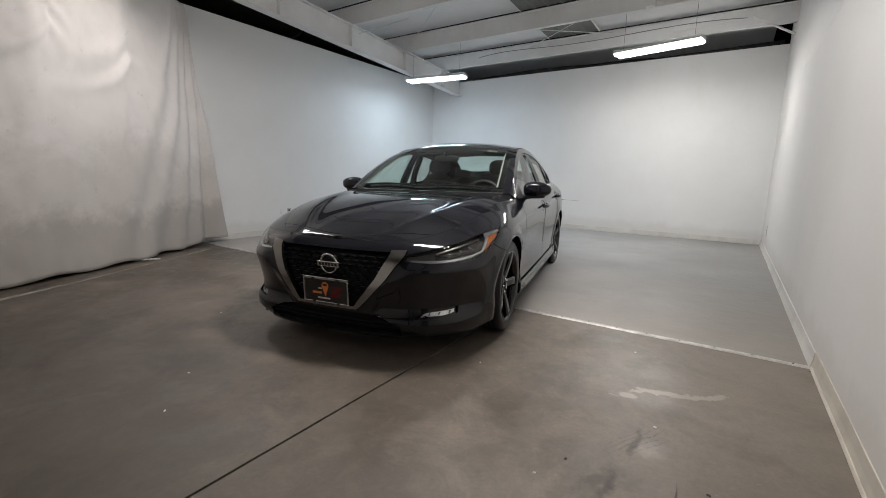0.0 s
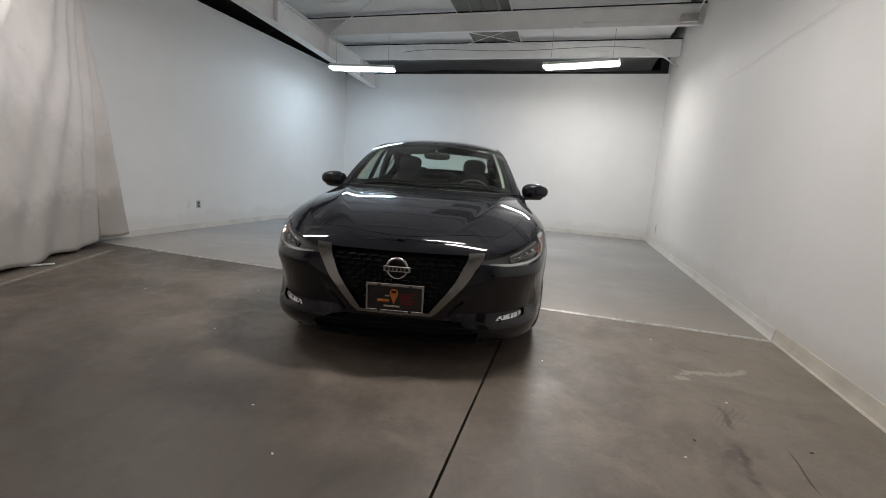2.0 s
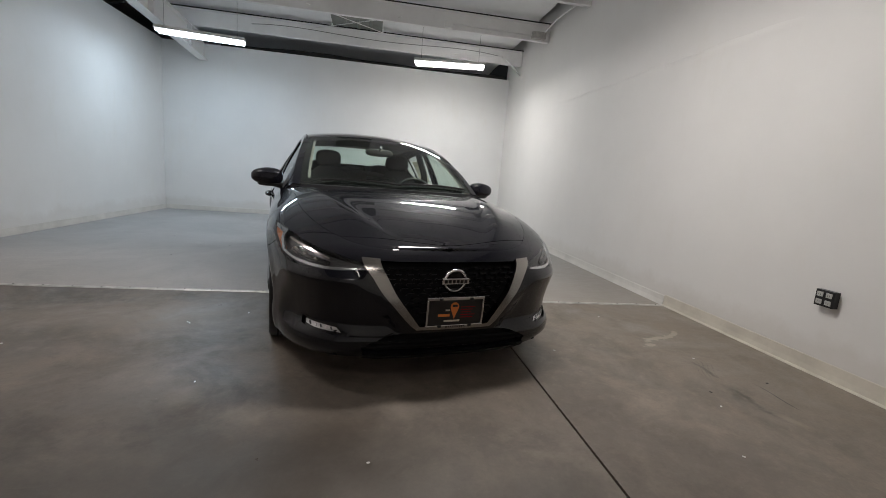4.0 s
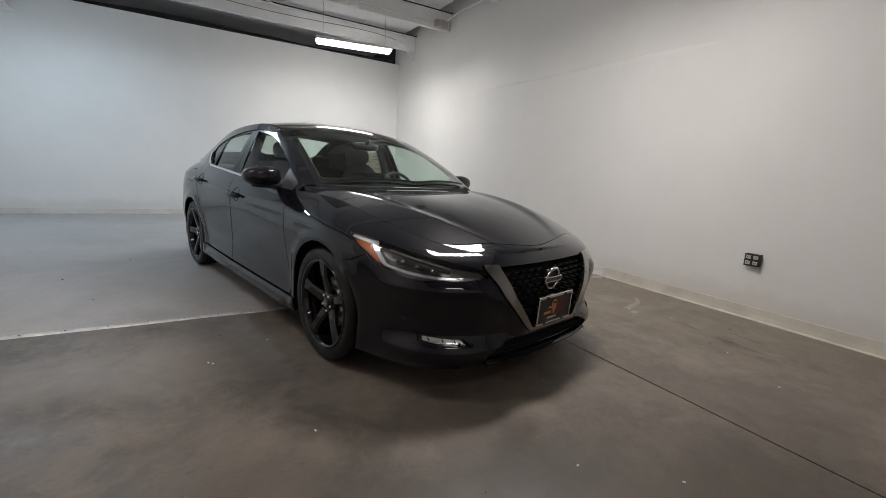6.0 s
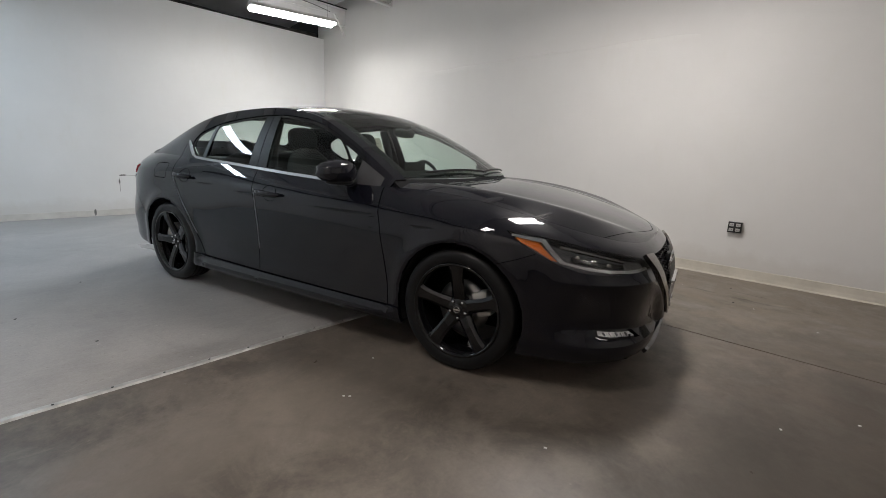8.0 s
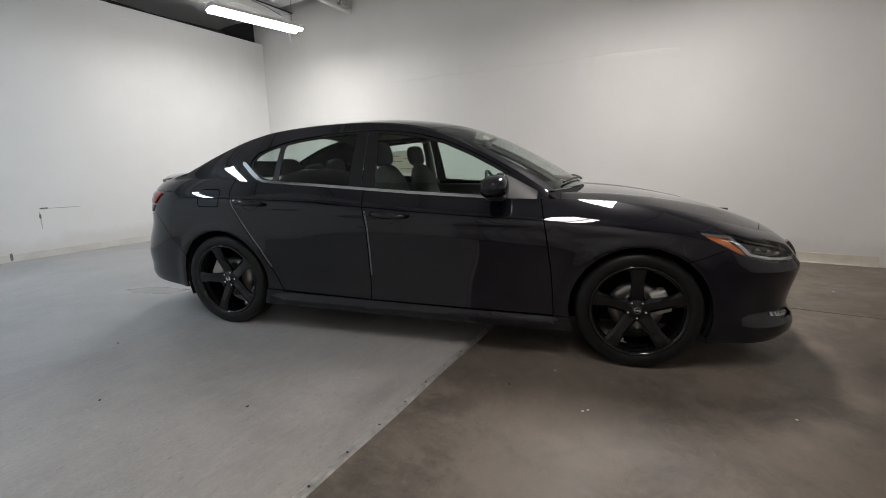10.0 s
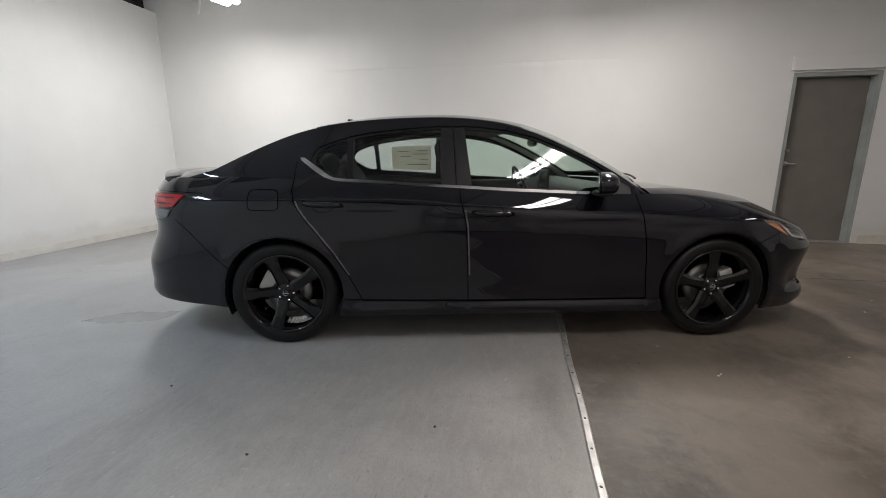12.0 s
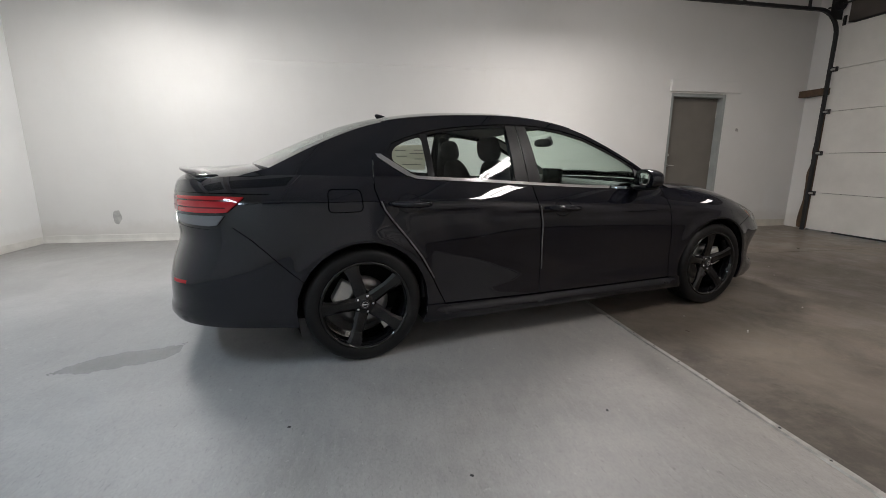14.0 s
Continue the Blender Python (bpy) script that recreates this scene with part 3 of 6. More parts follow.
# ---- canvas curtain ----
def canvas():
    ob = thing("curtain", "grubby off-white canvas curtain hung from a cable", "curtain")
    line = [(-6.40, 3.16), (-6.30, 3.00), (-6.04, 2.62), (-5.77, 2.20), (-5.52, 1.72), (-5.29, 1.25), (-5.14, 0.80), (-5.04, 0.20), (-5.0, -0.6), (-4.95, -1.4), (-4.9, -2.1)]
    acc = [0.0]
    for a, b in zip(line, line[1:]):
        acc.append(acc[-1] + math.dist(a, b))
    fx, fy = curve2(acc, [p[0] for p in line]), curve2(acc, [p[1] for p in line])
    b = bmesh.new()
    n, k, total = 300, 80, acc[-1]
    grid = []
    for i in range(n + 1):
        s0 = total * (i / n) ** 1.2
        col = []
        for j in range(k + 1):
            t = j / k
            # the free edge slants out along the partition towards the floor
            s = s0 - 0.34 * (1 - t) ** 1.3 * math.exp(-s0 / 0.5)
            if s >= 0:
                x, y = fx(s), fy(s)
                d = Vector((fx(s + 0.01) - fx(max(s - 0.01, 0)), fy(s + 0.01) - fy(max(s - 0.01, 0)), 0)).normalized()
            else:
                x, y, d = fx(0), fy(0) - s, Vector((0.25, -1, 0)).normalized()
            out = Vector((-d.y, d.x, 0))
            lift = 0.06 * math.exp(-((s0 - 0.1) / 0.35) ** 2)
            z = (0.03 + lift) * (1 - t) + 3.30 * t + 0.012 * math.sin(s * 9) * (1 - t) ** 2
            drop = 3.36 - z
            # folds fan out from the gathered corner, wider towards the floor
            g = (s0 + 0.02) / (0.12 + 0.10 * drop + 0.02 * drop ** 2)
            off = 0.0
            for at_g, wide, deep in ((0.18, 0.13, 0.050), (0.62, 0.16, 0.066), (1.12, 0.20, 0.060), (1.75, 0.27, 0.050), (2.6, 0.40, 0.036)):
                off += deep * math.exp(-(((g - at_g - 0.05 * math.sin(1.7 * drop + 5 * at_g)) / wide) ** 2))
            off *= min(1.0, drop / 0.35) * (1 + 0.10 * drop)
            off += 0.11 * (1 - t) ** 1.2 * math.exp(-s0 / 0.25)
            # slow billows and two soft upright creases
            off += 0.045 * math.sin(s * 2.1 + 0.9 + 1.1 * t) * (0.35 + 0.65 * math.sin(math.pi * min(1.0, 1.1 * t + 0.1)))
            off += 0.014 * math.sin(s * 4.1 - 2.2 * t + 1.6 * math.sin(s * 1.3)) * (1 - 0.5 * t)
            for at_s, lean in ((1.22, 0.06), (2.12, 0.09), (3.3, 0.05)):
                off += 0.050 * math.exp(-((s0 - at_s - lean * drop) / 0.14) ** 2) * (0.3 + 0.7 * t)
            # half swags sagging away from those creases
            for at_s, d0, fall, reach, deep in ((2.02, 0.78, 0.62, 0.55, 0.036), (2.06, 0.96, 0.62, 0.55, 0.040), (2.04, 0.52, 0.55, 0.6, 0.018), (1.12, 1.06, 0.50, 0.35, 0.026), (1.14, 0.80, 0.42, 0.35, 0.012), (3.2, 0.7, 0.6, 0.6, 0.035)):
                u = s0 - at_s
                if u > -0.25:
                    line = d0 + fall * (1 - math.exp(-max(u, 0.0) / reach)) - 0.5 * min(u, 0.0)
                    v = (drop - line) / 0.075
                    off += 1.25 * deep * (math.exp(-v * v) - 0.6 * math.exp(-(v + 1.7) ** 2)) * ease(-0.25, 0.05, u) * math.exp(-max(u - 0.35, 0.0) / 0.35)
            off += 0.020 * noise.noise(Vector((s * 2.2, t * 5.0, 3.0))) + 0.008 * noise.noise(Vector((s * 7, t * 14.0, 9.0)))
            col.append(b.verts.new((x + out.x * (off + 0.02) + 0.03, y + out.y * (off + 0.02), z)))
        grid.append(col)
    for i in range(n):
        for j in range(k):
            b.faces.new((grid[i][j], grid[i + 1][j], grid[i + 1][j + 1], grid[i][j + 1]))
    bmesh.ops.recalc_face_normals(b, faces=b.faces)
    c = part("canvas", b, M_CLOTH, ob, "", True)
    thick = c.modifiers.new("thickness", "SOLIDIFY")
    thick.thickness = 0.003
    part("cable", tube([(-6.42, 3.14, 3.31), (-5.24, 0.80, 3.33), (-4.9, -2.1, 3.33)], 0.006, 6), M_WIRE, ob)
    part("foot_weight", box(-6.36, -6.27, 2.98, 3.04, 0.0, 0.07, 0.008), M_BLACKSTEEL, ob)
    return ob


def curve2(ts, vs):
    ts, vs = np.array(ts), np.array(vs)
    slope = np.gradient(vs, ts)

    def at(t):
        t = min(max(t, ts[0]), ts[-1])
        i = min(max(int(np.searchsorted(ts, t)) - 1, 0), len(ts) - 2)
        h = ts[i + 1] - ts[i]
        u = (t - ts[i]) / h
        return ((1 + 2 * u) * (1 - u) ** 2 * vs[i] + u * (1 - u) ** 2 * h * slope[i] + u * u * (3 - 2 * u) * vs[i + 1] + u * u * (u - 1) * h * slope[i + 1])

    return at


canvas()
debris = thing("paper_scrap", "folded white paper scrap lying by the canvas", "scrap", "", pose(-5.62, 2.16, 0.004, 0, 0, 62))
part("sheet", box(-0.14, 0.14, -0.018, 0.018, 0.0, 0.012, 0.003), M_PLASTICW, debris)
debris = thing("board_scrap", "thin dark board lying under the canvas", "scrap", "", pose(-5.86, 2.12, 0.002, 0, 0, 58))
part("board", box(-0.22, 0.22, -0.06, 0.06, 0.0, 0.01, 0.002), M_RUST, debris)


# ---- steel door in the side wall ----
def side_door():
    d = tagged(thing("door_1", "closed taupe steel door in a grey-green frame", "door"), kind="structure")
    y0, y1, zt = -0.76, 0.225, 2.15
    for a, c in ((y0, y0 + 0.05), (y1 - 0.05, y1)):
        part("jamb", box(X_RIGHT + 0.012, X_RIGHT + 0.19, a, c, 0.0, zt, 0.004), M_FRAME, d)
    part("head", box(X_RIGHT + 0.012, X_RIGHT + 0.19, y0 + 0.05, y1 - 0.05, zt - 0.05, zt, 0.004), M_FRAME, d)
    leaf = part("leaf", box(X_RIGHT + 0.125, X_RIGHT + 0.168, y0 + 0.053, y1 - 0.053, 0.008, zt - 0.054, 0.003), M_DOOR, d, "flush taupe door leaf")
    x = X_RIGHT + 0.125
    rose = lathe([(0.001, 0.012), (0.026, 0.010), (0.028, 0.0)], 20, "X")
    bmesh.ops.transform(rose, matrix=pose(x, y1 - 0.13, 1.03, 0, 0, 180), verts=rose.verts)
    part("lock_rose", rose, M_ALU, leaf, "", True)
    part("lever", tube([(x, y1 - 0.13, 1.03), (x - 0.045, y1 - 0.13, 1.03), (x - 0.05, y1 - 0.15, 1.03), (x - 0.05, y1 - 0.23, 1.028)], 0.009, 8), M_ALU, leaf, "", True)
    bolt = lathe([(0.001, 0.014), (0.022, 0.012), (0.024, 0.0)], 20, "X")
    bmesh.ops.transform(bolt, matrix=pose(x, y1 - 0.13, 1.20, 0, 0, 180), verts=bolt.verts)
    part("dead_bolt", bolt, M_ALU, leaf, "", True)
    for z in (0.25, 1.05, 1.85):
        part("hinge", tube([(x - 0.004, y0 + 0.052, z - 0.05), (x - 0.004, y0 + 0.052, z + 0.05)], 0.007, 8), M_ALU, d)
    part("sill_plate", box(X_RIGHT + 0.0, X_RIGHT + 0.19, y0 + 0.05, y1 - 0.05, 0.0, 0.006), M_ALU, d)
    part("dark_backing", box(X_RIGHT + 0.17, X_RIGHT + 0.2, y0, y1, 0.0, zt), M_DARK, d)
    setting("trim_lintel", box(X_RIGHT - 0.036, X_RIGHT + 0.02, -0.985, 0.262, 2.172, 2.345, 0.005), M_WALL_R, "plain painted lintel board over the door")


side_door()
hook = thing("wall_hook", "small metal hook on the painted wall", "hook", "", pose(X_RIGHT, -1.015, 1.60))
part("plate", box(-0.006, 0.0, -0.016, 0.016, -0.02, 0.03, 0.003), M_ALU, hook)
part("prong", tube([(-0.006, 0, 0.015), (-0.03, 0, 0.005), (-0.034, 0, -0.018), (-0.028, 0, -0.03)], 0.005, 8), M_ALU, hook, "", True)


# ---- sockets ----
def quad_socket():
    o = thing("wall_socket", "black four-way power socket on the white wall", "socket", "", pose(X_RIGHT, 1.722, 0.515) @ Matrix.Diagonal((1, 0.86, 0.86, 1)))
    part("box", box(-0.045, 0.0, -0.068, 0.068, -0.062, 0.062, 0.006), M_PLASTICB, o)
    for y in (-0.032, 0.032):
        for z in (-0.028, 0.028):
            s = part("outlet", box(-0.050, -0.044, y - 0.022, y + 0.022, z - 0.018, z + 0.018, 0.004), M_PLATE_G, o, "pale grey outlet")
            for dy in (-0.007, 0.007):
                part("slot", box(-0.0508, -0.0498, y + dy - 0.0012, y + dy + 0.0012, z - 0.006, z + 0.006), M_PLASTICB, s)


M_PLATE_G = mat("grey_plate", (0.40, 0.40, 0.38), 0.4)


def wall_plate(y, z, dark):
    o = thing("wall_plate", "grey slotted wall plate" if dark else "white blank wall plate on the partition", "socket", "", pose(X_LEFT, y, z))
    part("plate", box(0.0, 0.006, -0.036, 0.036, -0.058, 0.058, 0.003), M_PLATE_G if dark else M_PLASTICW, o)
    for dz in (-0.022, 0.022):
        part("outlet", box(0.006, 0.010, -0.017, 0.017, dz - 0.014, dz + 0.014, 0.004), M_PLASTICW if not dark else M_BLACKSTEEL, o)


quad_socket()
wall_plate(4.66, 0.385, False)
tagged(bpy.data.objects["wall_plate"], "white outlet plate low on the white partition")
wall_plate(4.81, 0.385, True)
tagged(bpy.data.objects["wall_plate.001"], "grey outlet plate low on the white partition")


# ---- overhead door ----
def overhead_door():
    d = tagged(thing("door_2", "closed off-white sectional overhead door, scuffed low down", "garage door"), kind="structure")
    x0, x1, y = -3.55, 0.19, Y_FRONT
    hs = (0.020, 0.61, 1.23, 1.86, 2.48, 3.10)
    for a, c in zip(hs, hs[1:]):
        b = box(x0, x1, y - 0.045, y, a + 0.003, c - 0.003, 0.006)
        for k in range(3):
            zz = a + (c - a) * (0.28 + 0.24 * k)
            box(x0 + 0.01, x1 - 0.01, y - 0.001, y + 0.0025, zz - 0.004, zz + 0.004, 0, b)
        part("door_panel", b, M_GARAGE, d, "off-white ribbed door panel")
    part("bottom_seal", box(x0, -0.22, y - 0.05, y + 0.006, 0.004, 0.03, 0.005), M_PLASTICB, d, "black rubber bottom seal")
    tagged(part("daylight_outside", box(-1.2, 0.3, y - 0.75, y - 0.74, 0.0, 0.25), glow("blue_daylight", (0.55, 0.75, 1.0), 5.0), d), "blue daylight beyond the door's foot")
    xt = 0.215
    pts = [(xt, y + 0.04, z) for z in (0.0, 1.0, 2.0, 2.95)]
    r = 0.36
    pts += [(xt, y + 0.04 + r * (1 - math.cos(a)), 2.95 + r * math.sin(a)) for a in [math.pi / 2 * i / 8 for i in range(1, 9)]]
    pts += [(xt, 0.6, 3.335)]
    b = bmesh.new()
    rows = []
    for i, p in enumerate(pts):
        a, c = Vector(pts[max(i - 1, 0)]), Vector(pts[min(i + 1, len(pts) - 1)])
        dd = (c - a).normalized()
        nn = Vector((0, -dd.z, dd.y))
        rows.append([b.verts.new(Vector(p) + Vector((u, 0, 0)) + nn * w) for u, w in ((-0.02, -0.022), (-0.02, 0.022), (0.02, 0.022), (0.02, 0.016), (-0.014, 0.016), (-0.014, -0.016), (0.02, -0.016), (0.02, -0.022))])
    for p, q in zip(rows, rows[1:]):
        for k in range(8):
            b.faces.new((p[k], p[(k + 1) % 8], q[(k + 1) % 8], q[k]))
    bmesh.ops.recalc_face_normals(b, faces=b.faces)
    part("track", b, M_BLACKSTEEL, d, "dark steel door track")
    part("track_angle", box(xt + 0.02, xt + 0.026, y - 0.03, y + 0.03, 0.0, 3.0, 0.001), M_BLACKSTEEL, d)
    part("track_angle", box(0.19, 0.226, y - 0.075, y - 0.05, 0.0, 3.25, 0.002), M_BLACKSTEEL, d)
    for z in (0.60, 1.23, 1.86, 2.48):
        part("roller_bracket", box(0.12, 0.20, y, y + 0.035, z - 0.035, z + 0.035, 0.006), M_BLACKSTEEL, d)
        part("roller", tube([(0.14, y + 0.04, z), (0.215, y + 0.04, z)], 0.016, 10), M_ALU, d)
    part("track_hanger", box(0.20, 0.23, -0.45, -0.42, 3.35, 4.2, 0.002), M_BLACKSTEEL, d)
    part("track_hanger", box(0.20, 0.23, -1.55, -1.52, 3.30, 4.2, 0.002), M_BLACKSTEEL, d)
    part("spring_shaft", tube([(-3.6, y - 0.02, 3.42), (0.45, y - 0.02, 3.42)], 0.014, 10), M_BLACKSTEEL, d)
    part("cable_drum", tube([(0.24, y - 0.02, 3.42), (0.34, y - 0.02, 3.42)], 0.08, 20), M_BLACKSTEEL, d)
    part("bearing_plate", box(0.30, 0.31, y - 0.12, y + 0.10, 3.22, 3.56, 0.004), M_BLACKSTEEL, d)
    part("header_angle", box(-3.6, 0.60, y - 0.12, y - 0.05, 3.60, 3.74, 0.004), M_BLACKSTEEL, d)


overhead_door()
bracket = thing("wall_bracket", "dark steel stop bolted beside the overhead door", "bracket", "", pose(0.0, 0.0, 0.0))
part("beam", box(0.25, X_RIGHT - 0.002, Y_FRONT - 0.12, Y_FRONT + 0.02, 2.13, 2.23, 0.006), M_RUST, bracket)
torn = thing("torn_lining", "torn stained timber lining beside the door track", "lining", "", pose(0, 0, 0))
b = bmesh.new()
rows = []
for i in range(25):
    z = 0.01 + 1.85 * i / 24
    w = 0.05 + 0.03 * noise.noise(Vector((z * 3, 1, 0))) + 0.04 * (1 - i / 24)
    xx = 0.36 - 0.05 * (i / 24) + 0.025 * noise.noise(Vector((z * 5, 7, 0)))
    rows.append([b.verts.new((xx - w, Y_FRONT - 0.118, z)), b.verts.new((xx - w * 0.3, Y_FRONT - 0.085, z)), b.verts.new((xx + w, Y_FRONT - 0.118, z))])
for p, q in zip(rows, rows[1:]):
    for k in range(2):
        b.faces.new((p[k], p[k + 1], q[k + 1], q[k]))
bmesh.ops.recalc_face_normals(b, faces=b.faces)
part("timber", b, M_RUST, torn, "", True)


# ---- roof details ----
for y0, y1 in ((7.16, 8.45), (5.70, 7.06)):
    sk_l = thing("roof_light", "grey ribbed fibreglass panel set in the roof lining", "roof panel", "roof lights")
    xa, xb = -3.12, -2.18
    b = bmesh.new()
    n = 36
    rows = []
    for i in range(n + 1):
        x = xa + (xb - xa) * i / n
        z = -0.028 - 0.014 * (1 if (i % 9) in (0, 1) else 0)
        rows.append((b.verts.new((x, y0, roof_z(y0) + z)), b.verts.new((x, y1, roof_z(y1) + z))))
    for p, q in zip(rows, rows[1:]):
        b.faces.new((p[0], p[1], q[1], q[0]))
    bmesh.ops.recalc_face_normals(b, faces=b.faces)
    part("panel", b, M_SKYPANEL, sk_l)
    for xx in (xa, xb):
        part("edge_bar", tube([(xx, y0, roof_z(y0) - 0.035), (xx, y1, roof_z(y1) - 0.035)], 0.014, 6), M_STEEL_W, sk_l)
for a, c in (((-3.6, 8.45, 3.62), (-1.9, 7.05, 3.60)), ((-1.7, 8.45, 3.62), (-3.4, 7.05, 3.60)), ((-5.6, 7.05, 3.52), (-3.9, 5.7, 3.62)), ((-5.6, 5.75, 3.5), (-4.4, 5.65, 3.52))):
    r = thing("brace_rod", "thin white roof brace rod", "brace", "roof brace rods")
    part("rod", tube([a, c], 0.007, 6), M_STEEL_W, r)
r = thing("knee_brace", "white angle brace from purlin to wall", "brace")
part("leg", tube([(0.10, 7.95, 3.44), (0.30, 8.15, 3.40), (X_RIGHT - 0.01, 8.50, 3.28)], 0.018, 6), M_STEEL_W, r)
part("leg", tube([(0.10, 7.95, 3.44), (-0.9, 8.0, 3.41)], 0.008, 6), M_STEEL_W, r)
cable = thing("lamp_cable", "grey lamp cable strung along the purlin", "cable")
pts = [(-4.45 + 4.5 * i / 30, 8.0 - 0.55 * math.sin(math.pi * i / 30), 3.46 - 0.16 * math.sin(math.pi * i / 30) ** 2) for i in range(31)]
part("cable", tube(pts, 0.006, 6), M_WIRE, cable, "", True)
conduit = thing("conduit", "white conduit and box on the purlin", "conduit")
part("pipe", tube([(-1.1, 7.05, 3.60), (X_RIGHT - 0.05, 7.05, 3.60)], 0.012, 8), M_STEEL_W, conduit, "", True)
part("junction_box", box(-1.18, -1.05, 7.01, 7.085, 3.53, 3.64, 0.006), M_STEEL_W, conduit)
part("junction_box", box(0.34, 0.58, 7.0, 7.085, 3.55, 3.66, 0.006), M_ALU, conduit)
part("drop_pipe", tube([(0.55, 7.03, 3.66), (0.56, 6.6, 3.72), (0.60, 5.6, 3.73), (0.60, 4.2, 3.74)], 0.012, 8), M_STEEL_W, conduit, "", True)
for yb, dz in ((5.2, 0.0), (6.7, 0.05), (8.1, 0.0)):
    s = thing("hall_strut", "dark steel strut past the partition", "strut", "hall struts")
    part("bar", tube([(X_LEFT - 0.9, yb, 3.3), (X_LEFT - 0.1, yb + 0.35, 3.72)], 0.025, 6), M_BLACKSTEEL, s)
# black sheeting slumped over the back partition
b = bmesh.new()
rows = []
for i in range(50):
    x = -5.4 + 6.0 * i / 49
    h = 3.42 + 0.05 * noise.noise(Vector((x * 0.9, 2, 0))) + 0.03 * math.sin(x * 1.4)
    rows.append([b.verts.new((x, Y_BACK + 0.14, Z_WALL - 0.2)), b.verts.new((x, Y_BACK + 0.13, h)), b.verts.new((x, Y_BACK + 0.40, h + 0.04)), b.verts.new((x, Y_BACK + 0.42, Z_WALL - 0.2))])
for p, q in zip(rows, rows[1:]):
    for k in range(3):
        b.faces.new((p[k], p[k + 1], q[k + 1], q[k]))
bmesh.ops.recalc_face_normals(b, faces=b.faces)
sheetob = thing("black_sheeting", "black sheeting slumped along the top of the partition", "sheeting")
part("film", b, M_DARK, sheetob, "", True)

# ---- scuffs on the walls ----
M_SCUFF = worn("dark_wall_scuff", (0.16, 0.155, 0.15), 0.8, spread=0.4, scale=20)
M_CHIP = worn("grey_bare_patch", (0.42, 0.415, 0.40), 0.8, spread=0.3, scale=14)


def ragged(w, hgt, seed, n=22):
    """A thin flake with an uneven outline, lying in the xz plane."""
    pts = []
    for i in range(n):
        a = 2 * math.pi * i / n
        k = 0.5 * (1 + 0.35 * noise.noise(Vector((math.cos(a) * 1.4, math.sin(a) * 1.4, seed))))
        pts.append((w * k * math.cos(a), hgt * k * math.sin(a)))
    return strip_plate(pts, 0.0015)


for label, m, w, hgt, material in (
    ("dark scuff on the white partition", pose(-2.93, Y_BACK - 0.0016, 0.620), 0.10, 0.020, M_SCUFF),
    ("thin grey scratch on the white partition", pose(-2.74, Y_BACK - 0.0016, 0.615, 0, 1, 0), 0.44, 0.008, M_CHIP),
    ("thin upright scratch on the white partition", pose(-2.985, Y_BACK - 0.0016, 0.46), 0.010, 0.22, M_CHIP),
    ("small dark nick low on the white partition", pose(-2.985, Y_BACK - 0.0032, 0.52), 0.022, 0.06, M_SCUFF),
    ("dark joint stub at the partition's base", pose(-3.33, Y_BACK - 0.0176, 0.06), 0.03, 0.09, M_SCUFF),
    ("bare grey patch where wall paint has chipped", pose(X_RIGHT, 8.32, 0.34, 0, 0, 90), 0.11, 0.19, M_CHIP),
):
    mark = thing("wall_scuff", label, "scuff mark", "", m)
    part("mark", ragged(w, hgt, w * 7 + hgt * 3), material, mark)

# ---- crumbs on the floor ----
crumb = mesh_of(box(-0.006, 0.006, -0.004, 0.004, 0.0, 0.004, 0.001, segments=1), "crumb", M_PLASTICW)
crumb_d = mesh_of(box(-0.007, 0.007, -0.005, 0.005, 0.0, 0.003, 0.001, segments=1), "crumb", M_BLACKSTEEL)
spots = [(-0.98, 2.07, 0), (-3.39, 2.47, 0), (-3.08, 2.70, 0), (-3.41, 2.49, 0), (-0.25, 2.80, 0), (-0.02, 1.95, 0), (-0.35, 1.35, 0), (-3.05, 1.65, 0), (-2.2, 1.0, 0), (-0.6, 0.95, 0), (0.2, 1.6, 1), (-0.28, 1.5, 1), (-1.9, 0.75, 0), (-4.2, 2.1, 0), (-4.0, 5.3, 1), (-4.4, 4.6, 1), (-4.9, 5.9, 1), (-4.1, 3.9, 1)]
for x, y, dark in spots:
    s = tagged(new("crumb", crumb_d if dark else crumb), "tiny dark crumb on the floor" if dark else "tiny white crumb of plaster on the floor", "crumb", "crumbs on the floor")
    s.matrix_basis = pose(x, y, 0.003 if y > Y_STRIP else 0.0, 0, 0, (x * 970) % 360)


# ---- the car: surfaces (x ahead, y to its left, z up; 0 at mid wheelbase on the floor) ----
import functools

from mathutils.geometry import delaunay_2d_cdt

WHEEL_X, WHEEL_Z, TYRE_R = 1.355, 0.322, 0.325
FRONT_X0, REAR_X0, ARC = 1.30, -1.30, 0.95


